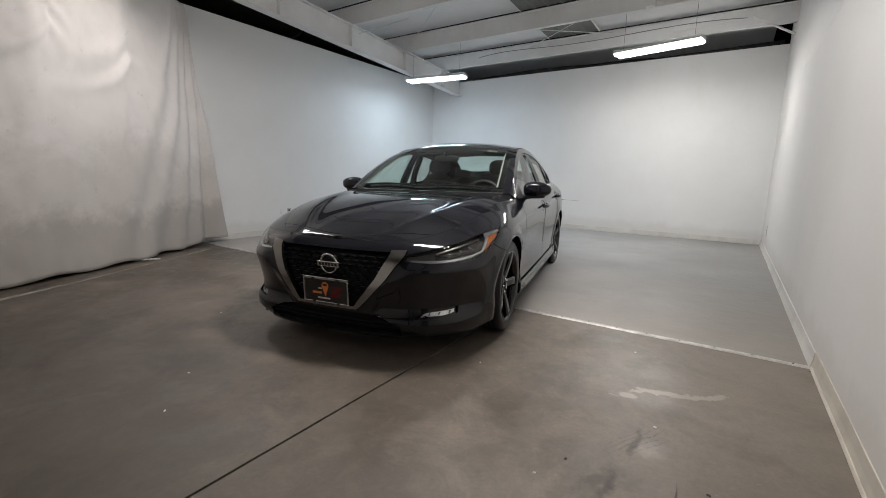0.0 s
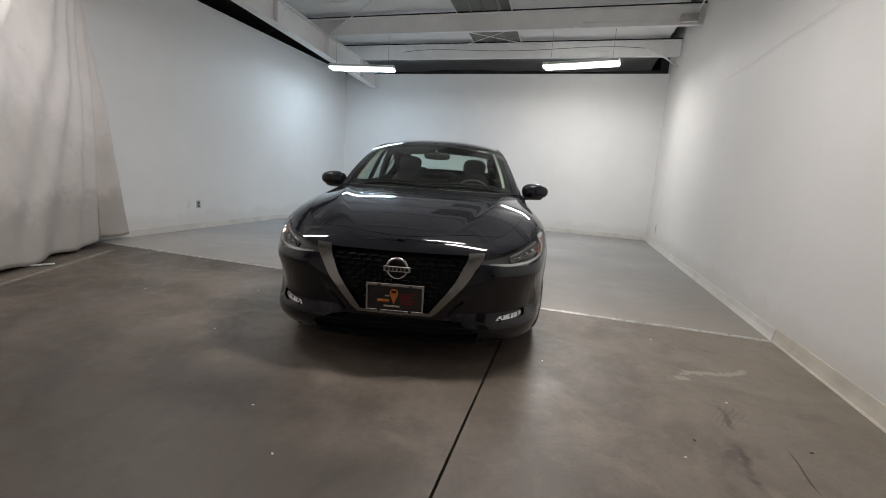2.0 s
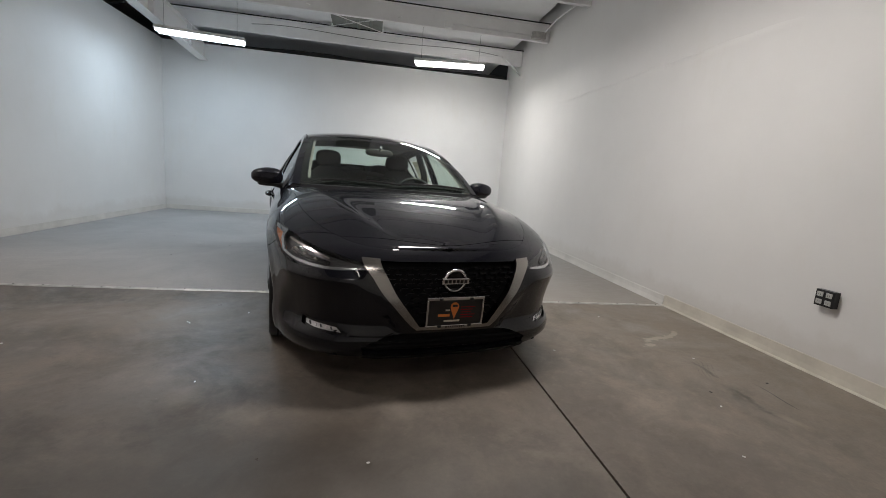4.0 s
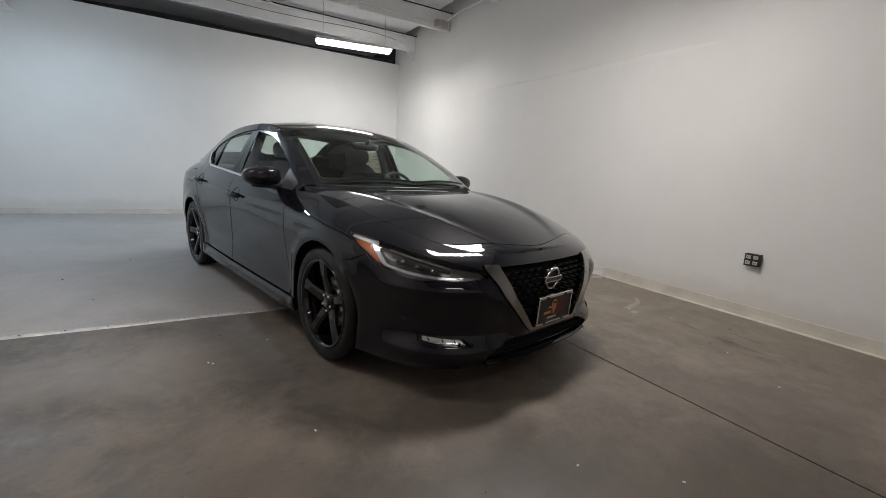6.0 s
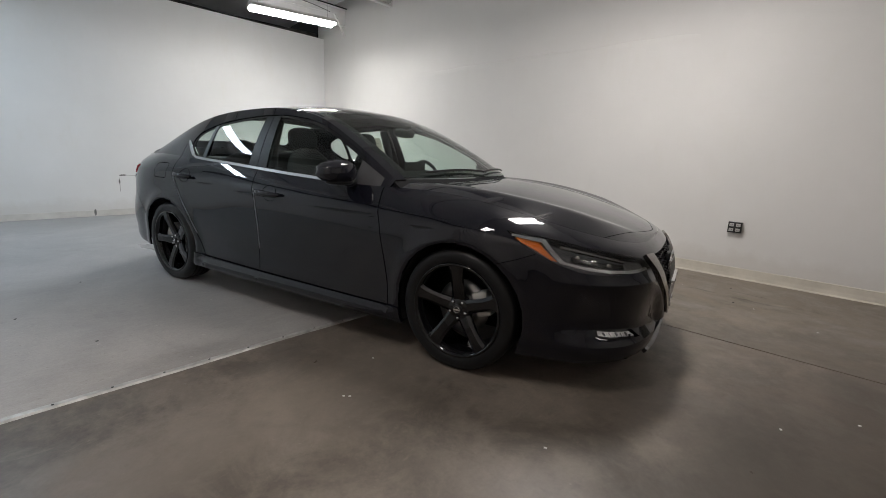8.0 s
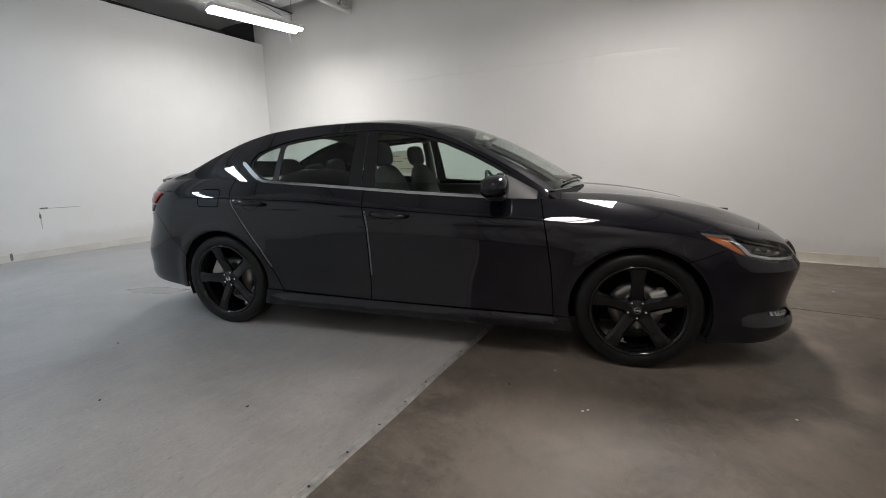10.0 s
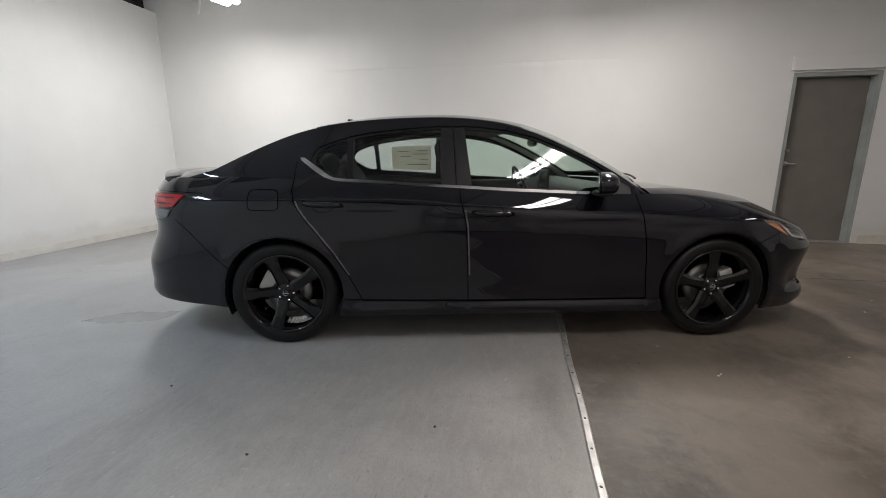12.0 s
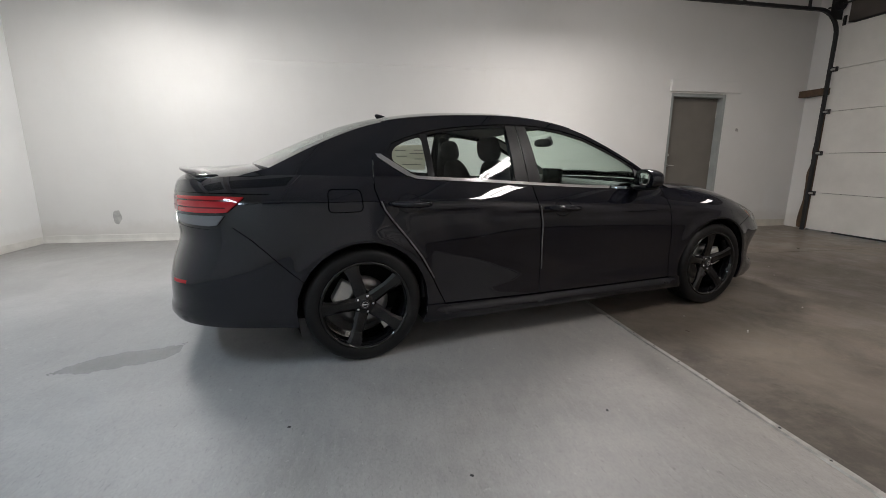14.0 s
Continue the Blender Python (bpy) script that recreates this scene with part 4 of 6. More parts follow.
def curve(*pairs, soft=0.0):
    """A smooth curve through (t, value) pairs, its kinks eased over the length soft."""
    ts = np.array([p[0] for p in pairs], float)
    vs = np.array([p[1] for p in pairs], float)
    order = np.argsort(ts)
    ts, vs = ts[order], vs[order]
    slope = np.zeros(len(ts))
    d = np.diff(vs) / np.diff(ts)
    for i in range(1, len(ts) - 1):
        slope[i] = 0 if d[i - 1] * d[i] <= 0 else 2 * d[i - 1] * d[i] / (d[i - 1] + d[i])
    slope[0], slope[-1] = d[0], d[-1]

    def raw(t):
        i = np.clip(np.searchsorted(ts, t) - 1, 0, len(ts) - 2)
        h = ts[i + 1] - ts[i]
        u = np.clip((t - ts[i]) / h, 0, 1)
        v = (1 + 2 * u) * (1 - u) ** 2 * vs[i] + u * (1 - u) ** 2 * h * slope[i] + u * u * (3 - 2 * u) * vs[i + 1] + u * u * (u - 1) * h * slope[i + 1]
        return v + np.minimum(t - ts[0], 0) * slope[0] + np.maximum(t - ts[-1], 0) * slope[-1]

    grid = np.linspace(ts[0], ts[-1], 1601)
    table = raw(grid)
    if soft:
        offs = np.linspace(-2.0, 2.0, 33)
        weights = np.exp(-offs ** 2)
        table = sum(w * raw(grid + o * soft) for w, o in zip(weights, offs)) / weights.sum()
    lo, step = float(ts[0]), float(grid[1] - grid[0])
    values = [float(v) for v in table]
    first, last = (values[1] - values[0]) / step, (values[-1] - values[-2]) / step

    def at(t):
        k = (t - lo) / step
        if k <= 0:
            return values[0] + first * (t - lo)
        if k >= 1600:
            return values[-1] + last * (t - lo - 1600 * step)
        i = int(k)
        return values[i] + (values[i + 1] - values[i]) * (k - i)

    return at


half_width = curve((0.10, 0.845), (0.20, 0.876), (0.28, 0.882), (0.36, 0.878), (0.46, 0.888), (0.58, 0.902), (0.68, 0.906), (0.78, 0.904), (0.9, 0.905), (1.2, 0.905), soft=0.03)
nose_x = curve((0.10, 2.17), (0.17, 2.235), (0.24, 2.265), (0.34, 2.275), (0.46, 2.272), (0.56, 2.255), (0.63, 2.225), (0.70, 2.165), (0.74, 2.10), soft=0.012)
tail_x = curve((0.15, -2.30), (0.22, -2.335), (0.26, -2.358), (0.30, -2.372), (0.37, -2.366), (0.50, -2.358), (0.60, -2.335), (0.72, -2.300), (0.82, -2.310), (0.95, -2.312), (1.06, -2.27), soft=0.015)
top_z = curve((2.30, 0.69), (2.15, 0.702), (2.0, 0.735), (1.85, 0.775), (1.7, 0.817), (1.55, 0.852), (1.4, 0.880), (1.2, 0.905), (1.0, 0.915), (0.85, 0.918), (0.587, 0.920), (0.05, 0.943), (-0.31, 0.966),
              (-0.66, 0.989), (-0.94, 1.004), (-1.15, 1.014), (-1.4, 1.026), (-1.7, 1.034), (-2.0, 1.026), (-2.2, 1.010), (-2.3, 0.995), soft=0.08)
inset_k = curve((2.3, 0.16), (1.7, 0.17), (1.3, 0.18), (1.05, 0.15), (0.8, 0.10), (0.4, 0.095), (-0.6, 0.095), (-1.1, 0.11), (-1.6, 0.17), (-1.9, 0.20), (-2.3, 0.20), soft=0.1)
inset_q = curve((2.3, 4.0), (1.3, 5.0), (0.8, 3.0), (-1.0, 3.0), (-1.7, 4.5), (-2.3, 4.0), soft=0.1)
# hollow of the front bumper under its crease, and the chin that juts out again below
bumper_cut = curve((0.66, 0.0), (0.62, -0.002), (0.585, -0.012), (0.558, -0.020), (0.530, -0.010), (0.45, 0.022), (0.38, 0.044), (0.335, 0.052), (0.305, 0.044), (0.278, 0.018), (0.25, 0.003), (0.21, 0.001), (0.12, 0.0), soft=0.006)
crease_z = curve((2.3, 0.66), (1.6, 0.735), (1.0, 0.775), (0.0, 0.815), (-1.0, 0.865), (-1.8, 0.905), (-2.4, 0.90), soft=0.1)


@functools.lru_cache(None)
def lower(s, z):
    """The body's side, nose and tail: s runs along the side, is x between the axles and then turns round the corners."""
    w = half_width(z)
    if s > FRONT_X0:
        f = min((s - FRONT_X0) / ARC, math.pi / 2)
        a, n = nose_x(z) - FRONT_X0, 3.1 + 0.4 * math.exp(-((z - 0.30) / 0.17) ** 2)
    elif s < REAR_X0:
        f = min((REAR_X0 - s) / ARC, math.pi / 2)
        a, n = REAR_X0 - tail_x(z), 3.6 + 0.6 * math.exp(-((z - 0.44) / 0.17) ** 2)
    else:
        f = None
    if f is None:
        x, y = s, w
    else:
        c, d = math.cos(f), math.sin(f)
        r = ((abs(d) / a) ** n + (abs(c) / w) ** n) ** (-1 / n)
        x, y = (FRONT_X0 + r * d if s > 0 else REAR_X0 - r * d), r * c
    if f is not None and s > 0:
        vee = 0.27 + (z - 0.345) * 0.80
        cut = bumper_cut(z) * ease(vee, vee + 0.10, y) * ease(1.78, 2.0, x)
        x, y = x - cut * d, y - 0.8 * cut * c
    zt = top_z(x)
    t = (z - 0.60) / max(zt - 0.60, 0.03)
    if t > 0:
        y *= 1 - inset_k(x) * min(t, 1.25) ** inset_q(x)
    # shoulder crease, and the hollow of the doors under it
    fade = max(0.0, min(1.0, (2.0 - x) / 0.5)) * max(0.0, min(1.0, (x + 2.25) / 0.4))
    rise = z - crease_z(x)
    y += 0.010 * fade * math.exp(-(rise / (0.026 if rise < 0 else 0.06)) ** 2)
    if -1.1 < x < 1.0:
        m = math.sin(math.pi * (x + 1.1) / 2.1) ** 0.8
        y -= 0.019 * m * math.exp(-((z - (0.59 - 0.08 * x)) / 0.15) ** 2)
    # skirt along the foot, proud of the panel above
    low = math.exp(-((z - 0.208) / 0.030) ** 2)
    if f is None:
        y += 0.030 * low * max(0.0, min(1.0, (1.05 - abs(x)) / 0.2))
    elif s > 0:
        x += 0.014 * low * min(1.0, max(0.0, (f - 0.45) / 0.3)) * min(1.0, max(0.0, (1.2 - f) / 0.2))
    elif f > 0.35:
        x -= 0.012 * math.exp(-((z - 0.318) / 0.03) ** 2) * min(1.0, (f - 0.35) / 0.4)
    # flared wheel arches
    for wx in (WHEEL_X, -WHEEL_X):
        d = math.hypot(x - wx, z - WHEEL_Z)
        y += 0.014 * math.exp(-((d - 0.375) / 0.05) ** 2) * max(0.0, min(1.0, (0.9 - abs(x - wx)) / 0.3))
    return Vector((x, y, z))


@functools.lru_cache(None)
def s_at_x(x, z):
    if REAR_X0 <= x <= FRONT_X0:
        return x
    lo, hi = (FRONT_X0, FRONT_X0 + ARC * math.pi / 2) if x > 0 else (REAR_X0, REAR_X0 - ARC * math.pi / 2)
    for _ in range(40):
        mid = (lo + hi) / 2
        if abs(lower(mid, z).x) < abs(x):
            lo = mid
        else:
            hi = mid
    return (lo + hi) / 2


@functools.lru_cache(None)
def s_at_y(y, z, front=True):
    side = 1 if front else -1
    base = FRONT_X0 if front else REAR_X0
    lo, hi = base, base + side * ARC * math.pi / 2
    for _ in range(40):
        mid = (lo + hi) / 2
        if lower(mid, z).y > y:
            lo = mid
        else:
            hi = mid
    return (lo + hi) / 2


def sx(*pts):
    return [(s_at_x(x, z), z) for x, z in pts]


def sy(*pts, front=True):
    return [(s_at_y(y, z, front), z) for y, z in pts]


# roof line: middle (x, z) and edge (x, y, z) from the windscreen's foot to the rear window's foot
ROOF = (
    ((1.085, 0.962), (0.86, 0.752, 0.957)), ((0.885, 1.084), (0.67, 0.728, 1.076)), ((0.61, 1.234), (0.42, 0.684, 1.206)), ((0.34, 1.348), (0.20, 0.644, 1.302)),
    ((0.10, 1.410), (-0.02, 0.616, 1.358)), ((-0.30, 1.449), (-0.36, 0.606, 1.388)), ((-0.70, 1.440), (-0.72, 0.600, 1.378)), ((-1.05, 1.398), (-1.03, 0.594, 1.352)),
    ((-1.32, 1.336), (-1.25, 0.600, 1.308)), ((-1.58, 1.236), (-1.49, 0.626, 1.220)), ((-1.90, 1.092), (-1.80, 0.684, 1.070)),
)
_mid_x = curve(*[(i, r[0][0]) for i, r in enumerate(ROOF)], soft=0.35)
_mid_z = curve(*[(i, r[0][1]) for i, r in enumerate(ROOF)], soft=0.35)
_edge_x = curve(*[(i, r[1][0]) for i, r in enumerate(ROOF)], soft=0.35)
_edge_y = curve(*[(i, r[1][1]) for i, r in enumerate(ROOF)], soft=0.35)
_edge_z = curve(*[(i, r[1][2]) for i, r in enumerate(ROOF)], soft=0.35)


def top(q, v):
    """Windscreen, roof and rear window: q along, v from -1 to 1 across."""
    k = abs(v) ** 2.3
    return Vector((_mid_x(q) + (_edge_x(q) - _mid_x(q)) * k, v * _edge_y(q), _mid_z(q) + (_edge_z(q) - _mid_z(q)) * k))


_edge_q = [i / 20 for i in range(201)]
_edge_xs = np.array([_edge_x(q) for q in _edge_q])[::-1]
_edge_ys = np.array([_edge_y(q) for q in _edge_q])[::-1]
_edge_zs = np.array([_edge_z(q) for q in _edge_q])[::-1]


@functools.lru_cache(None)
def cabin(x, z):
    """The cabin's side, from the belt to the roof's edge."""
    zb = top_z(x)
    base = lower(x, zb) if x > REAR_X0 else lower(s_at_x(x, zb), zb)
    ze, ye = float(np.interp(x, _edge_xs, _edge_zs)), float(np.interp(x, _edge_xs, _edge_ys))
    t = (z - base.z) / max(ze - base.z, 0.02)
    t = max(-0.2, min(1.2, t))
    y = base.y + (ye - base.y) * (0.68 * t + 0.32 * t * abs(t))
    return Vector((x, y, z))


def inside(p, poly):
    x, y = p
    hit, j = False, len(poly) - 1
    for i in range(len(poly)):
        (a, b), (c, d) = poly[i], poly[j]
        if (b > y) != (d > y) and x < (c - a) * (y - b) / (d - b) + a:
            hit = not hit
        j = i
    return hit


def densify(poly, step, closed=True):
    out = []
    for i in range(len(poly) if closed else len(poly) - 1):
        a, b = poly[i], poly[(i + 1) % len(poly)]
        k = max(1, int(math.hypot(b[0] - a[0], b[1] - a[1]) / step))
        out += [(a[0] + (b[0] - a[0]) * j / k, a[1] + (b[1] - a[1]) * j / k) for j in range(k)]
    return out if closed else out + [poly[-1]]


def rounded(poly, r, k=4):
    """Rounds a polygon's corners."""
    out, n = [], len(poly)
    for i in range(n):
        p, a, b = Vector(poly[i]), Vector(poly[i - 1]), Vector(poly[(i + 1) % n])
        u, w = a - p, b - p
        d = min(r, u.length * 0.45, w.length * 0.45)
        s, e = p + u.normalized() * d, p + w.normalized() * d
        for j in range(k + 1):
            t = j / k
            out.append(tuple(s * (1 - t) ** 2 + p * 2 * t * (1 - t) + e * t * t))
    return out


def seam(line, width=0.006):
    """A thin closed strip along a line of (s, z)."""
    pts = [Vector(p) for p in densify(line, 0.03, False)]
    left, right = [], []
    for i, p in enumerate(pts):
        d = (pts[min(i + 1, len(pts) - 1)] - pts[max(i - 1, 0)]).normalized()
        n = Vector((-d.y, d.x)) * (width / 2)
        left.append(tuple(p + n))
        right.append(tuple(p - n))
    return left + right[::-1]


def split_surface(func, outline, regions, step=0.04):
    """Cuts a surface into regions, the first that holds a triangle wins. Returns name -> (triangles of (s, z) points); None in a region drops it."""
    loops = [densify(outline, step * 0.7)] + [densify(p, step * 0.6) for _, p in regions]
    pts, edges = [], []
    for loop in loops:
        k = len(pts)
        pts += [Vector(p) for p in loop]
        edges += [(k + i, k + (i + 1) % len(loop)) for i in range(len(loop))]
    xs, ys = [p[0] for p in outline], [p[1] for p in outline]
    nx, ny = int((max(xs) - min(xs)) / step) + 1, int((max(ys) - min(ys)) / step) + 1
    for i in range(nx):
        for j in range(ny):
            p = (min(xs) + (i + 0.5 + 0.25 * (j % 2)) * step, min(ys) + (j + 0.5) * step)
            if inside(p, outline):
                pts.append(Vector(p))
    v, _, faces, *_ = delaunay_2d_cdt(pts, edges, [], 0, 1e-4)
    out = {}
    for f in faces:
        c = ((v[f[0]].x + v[f[1]].x + v[f[2]].x) / 3, (v[f[0]].y + v[f[1]].y + v[f[2]].y) / 3)
        if not inside(c, outline):
            continue
        name = "rest"
        for label, poly in regions:
            if inside(c, poly):
                name = label
                break
        if name:
            out.setdefault(name, []).append(f)
    return [(p.x, p.y) for p in v], out


def normal_of(func, p):
    e = 0.004
    a = func(p[0] + e, p[1]) - func(p[0] - e, p[1])
    b = func(p[0], p[1] + e) - func(p[0], p[1] - e)
    n = a.cross(b)
    if n.length < 1e-12:
        return Vector((0, 1, 0))
    n.normalize()
    return n


class Skin:
    """Collects triangles with true normals, rims and mirror images, then becomes one mesh."""

    def __init__(self):
        self.v, self.f, self.n = [], [], []

    def add(self, func, uv, faces, sides=(1,), depth=0.0, rim=0.014, outward=lambda p, n: 0.5 * n.x * p.x + 3 * n.y * max(p.y, 0.01) >= 0):
        ids = sorted({i for f in faces for i in f})
        place, norm = {}, {}
        for i in ids:
            p, n = func(*uv[i]), normal_of(func, uv[i])
            if not outward(p, n):
                n = -n
            place[i], norm[i] = p - n * depth, n
        count = {}
        for f in faces:
            for a, b in ((f[0], f[1]), (f[1], f[2]), (f[2], f[0])):
                count.setdefault((min(a, b), max(a, b)), []).append((a, b))
        border = [e[0] for e in count.values() if len(e) == 1]
        for side in sides:
            flip = Vector((1, side, 1))
            base = len(self.v)
            at = {i: base + k for k, i in enumerate(ids)}
            self.v += [place[i] * flip for i in ids]
            for f in faces:
                a, b, c = (place[i] * flip for i in f)
                m = (norm[f[0]] + norm[f[1]] + norm[f[2]]) * flip
                g = f if (b - a).cross(c - a).dot(m) > 0 else f[::-1]
                self.f.append([at[i] for i in g])
                self.n.append([norm[i] * flip for i in g])
            if rim:
                for a, b in border:
                    if abs(place[a].y) < 0.004 and abs(place[b].y) < 0.004:
                        continue
                    k = len(self.v)
                    self.v += [place[a] * flip, place[b] * flip, (place[b] - norm[b] * rim) * flip, (place[a] - norm[a] * rim) * flip]
                    self.f.append([k, k + 1, k + 2, k + 3])
                    p, q, r = self.v[k], self.v[k + 1], self.v[k + 2]
                    k = (q - p).cross(r - p)
                    k = k.normalized() if k.length > 1e-12 else Vector((0, 0, 1))
                    self.n.append([k] * 4)

    def done(self, name, material, parent, label=""):
        me = bpy.data.meshes.new(name)
        me.from_pydata([tuple(v) for v in self.v], [], self.f)
        me.materials.append(material)
        me.polygons.foreach_set("use_smooth", [True] * len(me.polygons))
        me.normals_split_custom_set([tuple(n) for face in self.n for n in face])
        ob = new(name, me)
        ob.parent = parent
        return tagged(ob, label)


# ---- car materials ----
def paint_material():
    m = mat("black_car_paint", (0.0054, 0.0057, 0.0096), 0.4, 0.0, Specular_IOR_Level=0.02, Coat_Weight=1.0, Coat_Roughness=0.008, Coat_IOR=1.5)
    n = Nodes(m)
    n.rough(n.ramp(n.noise(3.0, 5, 0.6), (0.3, 0.28), (0.7, 0.40)))
    return m


def glass_material(name, tint):
    m = bpy.data.materials.new(name)
    m.use_nodes = True
    t = m.node_tree
    t.nodes.remove(t.nodes["Principled BSDF"])
    clear, shine, facing, power, scale, mixer = (t.nodes.new("ShaderNode" + k) for k in ("BsdfTransparent", "BsdfGlossy", "LayerWeight", "Math", "Math", "MixShader"))
    clear.inputs[0].default_value = (*tint, 1)
    shine.inputs["Roughness"].default_value = 0.01
    facing.inputs["Blend"].default_value = 0.5
    power.operation, scale.operation = "POWER", "MULTIPLY_ADD"
    power.inputs[1].default_value, scale.inputs[1].default_value, scale.inputs[2].default_value = 4.5, 0.9, 0.055
    t.links.new(facing.outputs["Facing"], power.inputs[0])
    t.links.new(power.outputs[0], scale.inputs[0])
    t.links.new(scale.outputs[0], mixer.inputs[0])
    t.links.new(clear.outputs[0], mixer.inputs[1])
    t.links.new(shine.outputs[0], mixer.inputs[2])
    t.links.new(mixer.outputs[0], t.nodes["Material Output"].inputs[0])
    return m


M_PAINT = paint_material()
M_GLOSSB = mat("gloss_black_trim", (0.007, 0.007, 0.0075), 0.12)
M_SATINB = worn("satin_black_plastic", (0.011, 0.011, 0.0115), 0.42, spread=0.2, scale=12)
M_SATINB.node_tree.nodes["Principled BSDF"].inputs["Specular IOR Level"].default_value = 0.3
M_UNDER = mat("underbody_black", (0.015, 0.015, 0.016), 0.9, 0.0, Specular_IOR_Level=0.1)
M_MESH = mat("grille_mesh_black", (0.008, 0.008, 0.009), 0.3, 0.0, Specular_IOR_Level=0.14)
M_CHROME = mat("chrome", (0.72, 0.72, 0.73), 0.12, 1.0)
M_DARKCHROME = worn("smoked_chrome", (0.36, 0.342, 0.322), 0.18, 1.0, spread=0.08)
M_GLASS = glass_material("tinted_glass", (0.84, 0.94, 0.89))
M_GLASS_R = glass_material("dark_tinted_glass", (0.82, 0.88, 0.86))
M_LENS = glass_material("clear_lens", (0.92, 0.93, 0.93))
M_RUBBER = worn("tyre_rubber", (0.007, 0.007, 0.0075), 0.42, spread=0.25, scale=9)
M_RUBBER.node_tree.nodes["Principled BSDF"].inputs["Specular IOR Level"].default_value = 0.3
M_RIM = mat("gloss_black_wheel", (0.005, 0.005, 0.006), 0.06, 0.0, Specular_IOR_Level=0.5)
M_DISC = worn("brake_disc_steel", (0.38, 0.37, 0.36), 0.4, 1.0, spread=0.2, scale=20)
M_CALIPER = worn("caliper_grey", (0.58, 0.57, 0.54), 0.45, 0.2)
M_AMBER = mat("amber_lens", (0.62, 0.15, 0.02), 0.15, 0.0, Coat_Weight=1.0)
M_RED = mat("red_lens", (0.42, 0.012, 0.018), 0.08, 0.0, Specular_IOR_Level=0.6)
M_REDDARK = mat("dark_red_rib", (0.10, 0.004, 0.006), 0.15)
M_CLEARLENS = mat("clear_lamp_lens", (0.13, 0.13, 0.14), 0.08, 0.0, Specular_IOR_Level=0.6)
M_SILVER = mat("lamp_reflector", (0.62, 0.63, 0.64), 0.22, 1.0)
M_LAMPBODY = mat("lamp_dark_bezel", (0.12, 0.12, 0.125), 0.28, 0.4)
M_SEAT = worn("charcoal_seat_cloth", (0.040, 0.040, 0.042), 0.85, spread=0.3, scale=16)
M_TRIMDARK = worn("dark_cabin_plastic", (0.030, 0.030, 0.032), 0.6, spread=0.2, scale=10)
M_PILLARTRIM = worn("pale_pillar_trim", (0.46, 0.44, 0.40), 0.7, spread=0.1)
M_PAPER = bpy.data.materials.new("price_sheet_paper")
M_PAPER.use_nodes = True
_t = M_PAPER.node_tree
_t.nodes.remove(_t.nodes["Principled BSDF"])
_flat, _thin, _both = (_t.nodes.new("ShaderNode" + k) for k in ("BsdfDiffuse", "BsdfTranslucent", "MixShader"))
_flat.inputs[0].default_value, _thin.inputs[0].default_value = (0.72, 0.69, 0.60, 1), (0.72, 0.68, 0.56, 1)
_both.inputs[0].default_value = 0.45
_t.links.new(_flat.outputs[0], _both.inputs[1])
_t.links.new(_thin.outputs[0], _both.inputs[2])
_t.links.new(_both.outputs[0], _t.nodes["Material Output"].inputs[0])
M_INK = mat("printed_ink", (0.30, 0.29, 0.26), 0.7)
M_PLATE = mat("black_plate_card", (0.012, 0.011, 0.011), 0.4)
M_ORANGE = mat("orange_print", (0.75, 0.22, 0.05), 0.5)
M_SAIL = worn("grey_satin_plastic", (0.055, 0.055, 0.058), 0.35, spread=0.15, scale=12)
M_GUARD = worn("pale_edge_guard", (0.17, 0.17, 0.18), 0.3, 0.5, spread=0.2, scale=12)
M_MIRROR = mat("mirror_glass", (0.85, 0.86, 0.87), 0.02, 1.0)

HEADING = radians(12.2)
AHEAD, ASIDE = Vector((math.sin(HEADING), -math.cos(HEADING), 0)), Vector((math.cos(HEADING), math.sin(HEADING), 0))
CAR_AT = AHEAD * -4.2297 + ASIDE * -1.402
car = thing("car", "glossy black four-door sedan parked across both floors", "car", "", Matrix.Translation(CAR_AT) @ pose(0, 0, 0, 0, 0, 12.2 - 90))


def arch(wx, r=0.362, k=28):
    return [(wx + r * math.cos(2 * math.pi * i / k), WHEEL_Z + r * math.sin(2 * math.pi * i / k)) for i in range(k)]


# ---- lower body panels ----
S_END_F, S_END_R = FRONT_X0 + ARC * math.pi / 2, REAR_X0 - ARC * math.pi / 2


def top_line(s0, s1, n=40):
    out = []
    for i in range(n + 1):
        s = s0 + (s1 - s0) * i / n
        z = 0.8
        for _ in range(6):
            z = top_z(lower(s, z).x)
        out.append((s, z))
    return out


def bottom_z(s):
    x = lower(s, 0.25).x
    return float(np.interp(x, (-2.4, -2.15, -1.75, -1.0, 1.0, 1.7, 2.0, 2.3), (0.285, 0.275, 0.25, 0.185, 0.185, 0.175, 0.165, 0.16)))


bottom_line = [(S_END_R + (S_END_F - S_END_R) * i / 60, bottom_z(S_END_R + (S_END_F - S_END_R) * i / 60)) for i in range(61)]
SIDE = top_line(S_END_R, S_END_F, 260)[::-1] + bottom_line
arch_f = [(s_at_x(x, z), z) if x > FRONT_X0 else (x, z) for x, z in arch(WHEEL_X)]
arch_r = [(s_at_x(x, z), z) if x < REAR_X0 else (x, z) for x, z in arch(-WHEEL_X)]

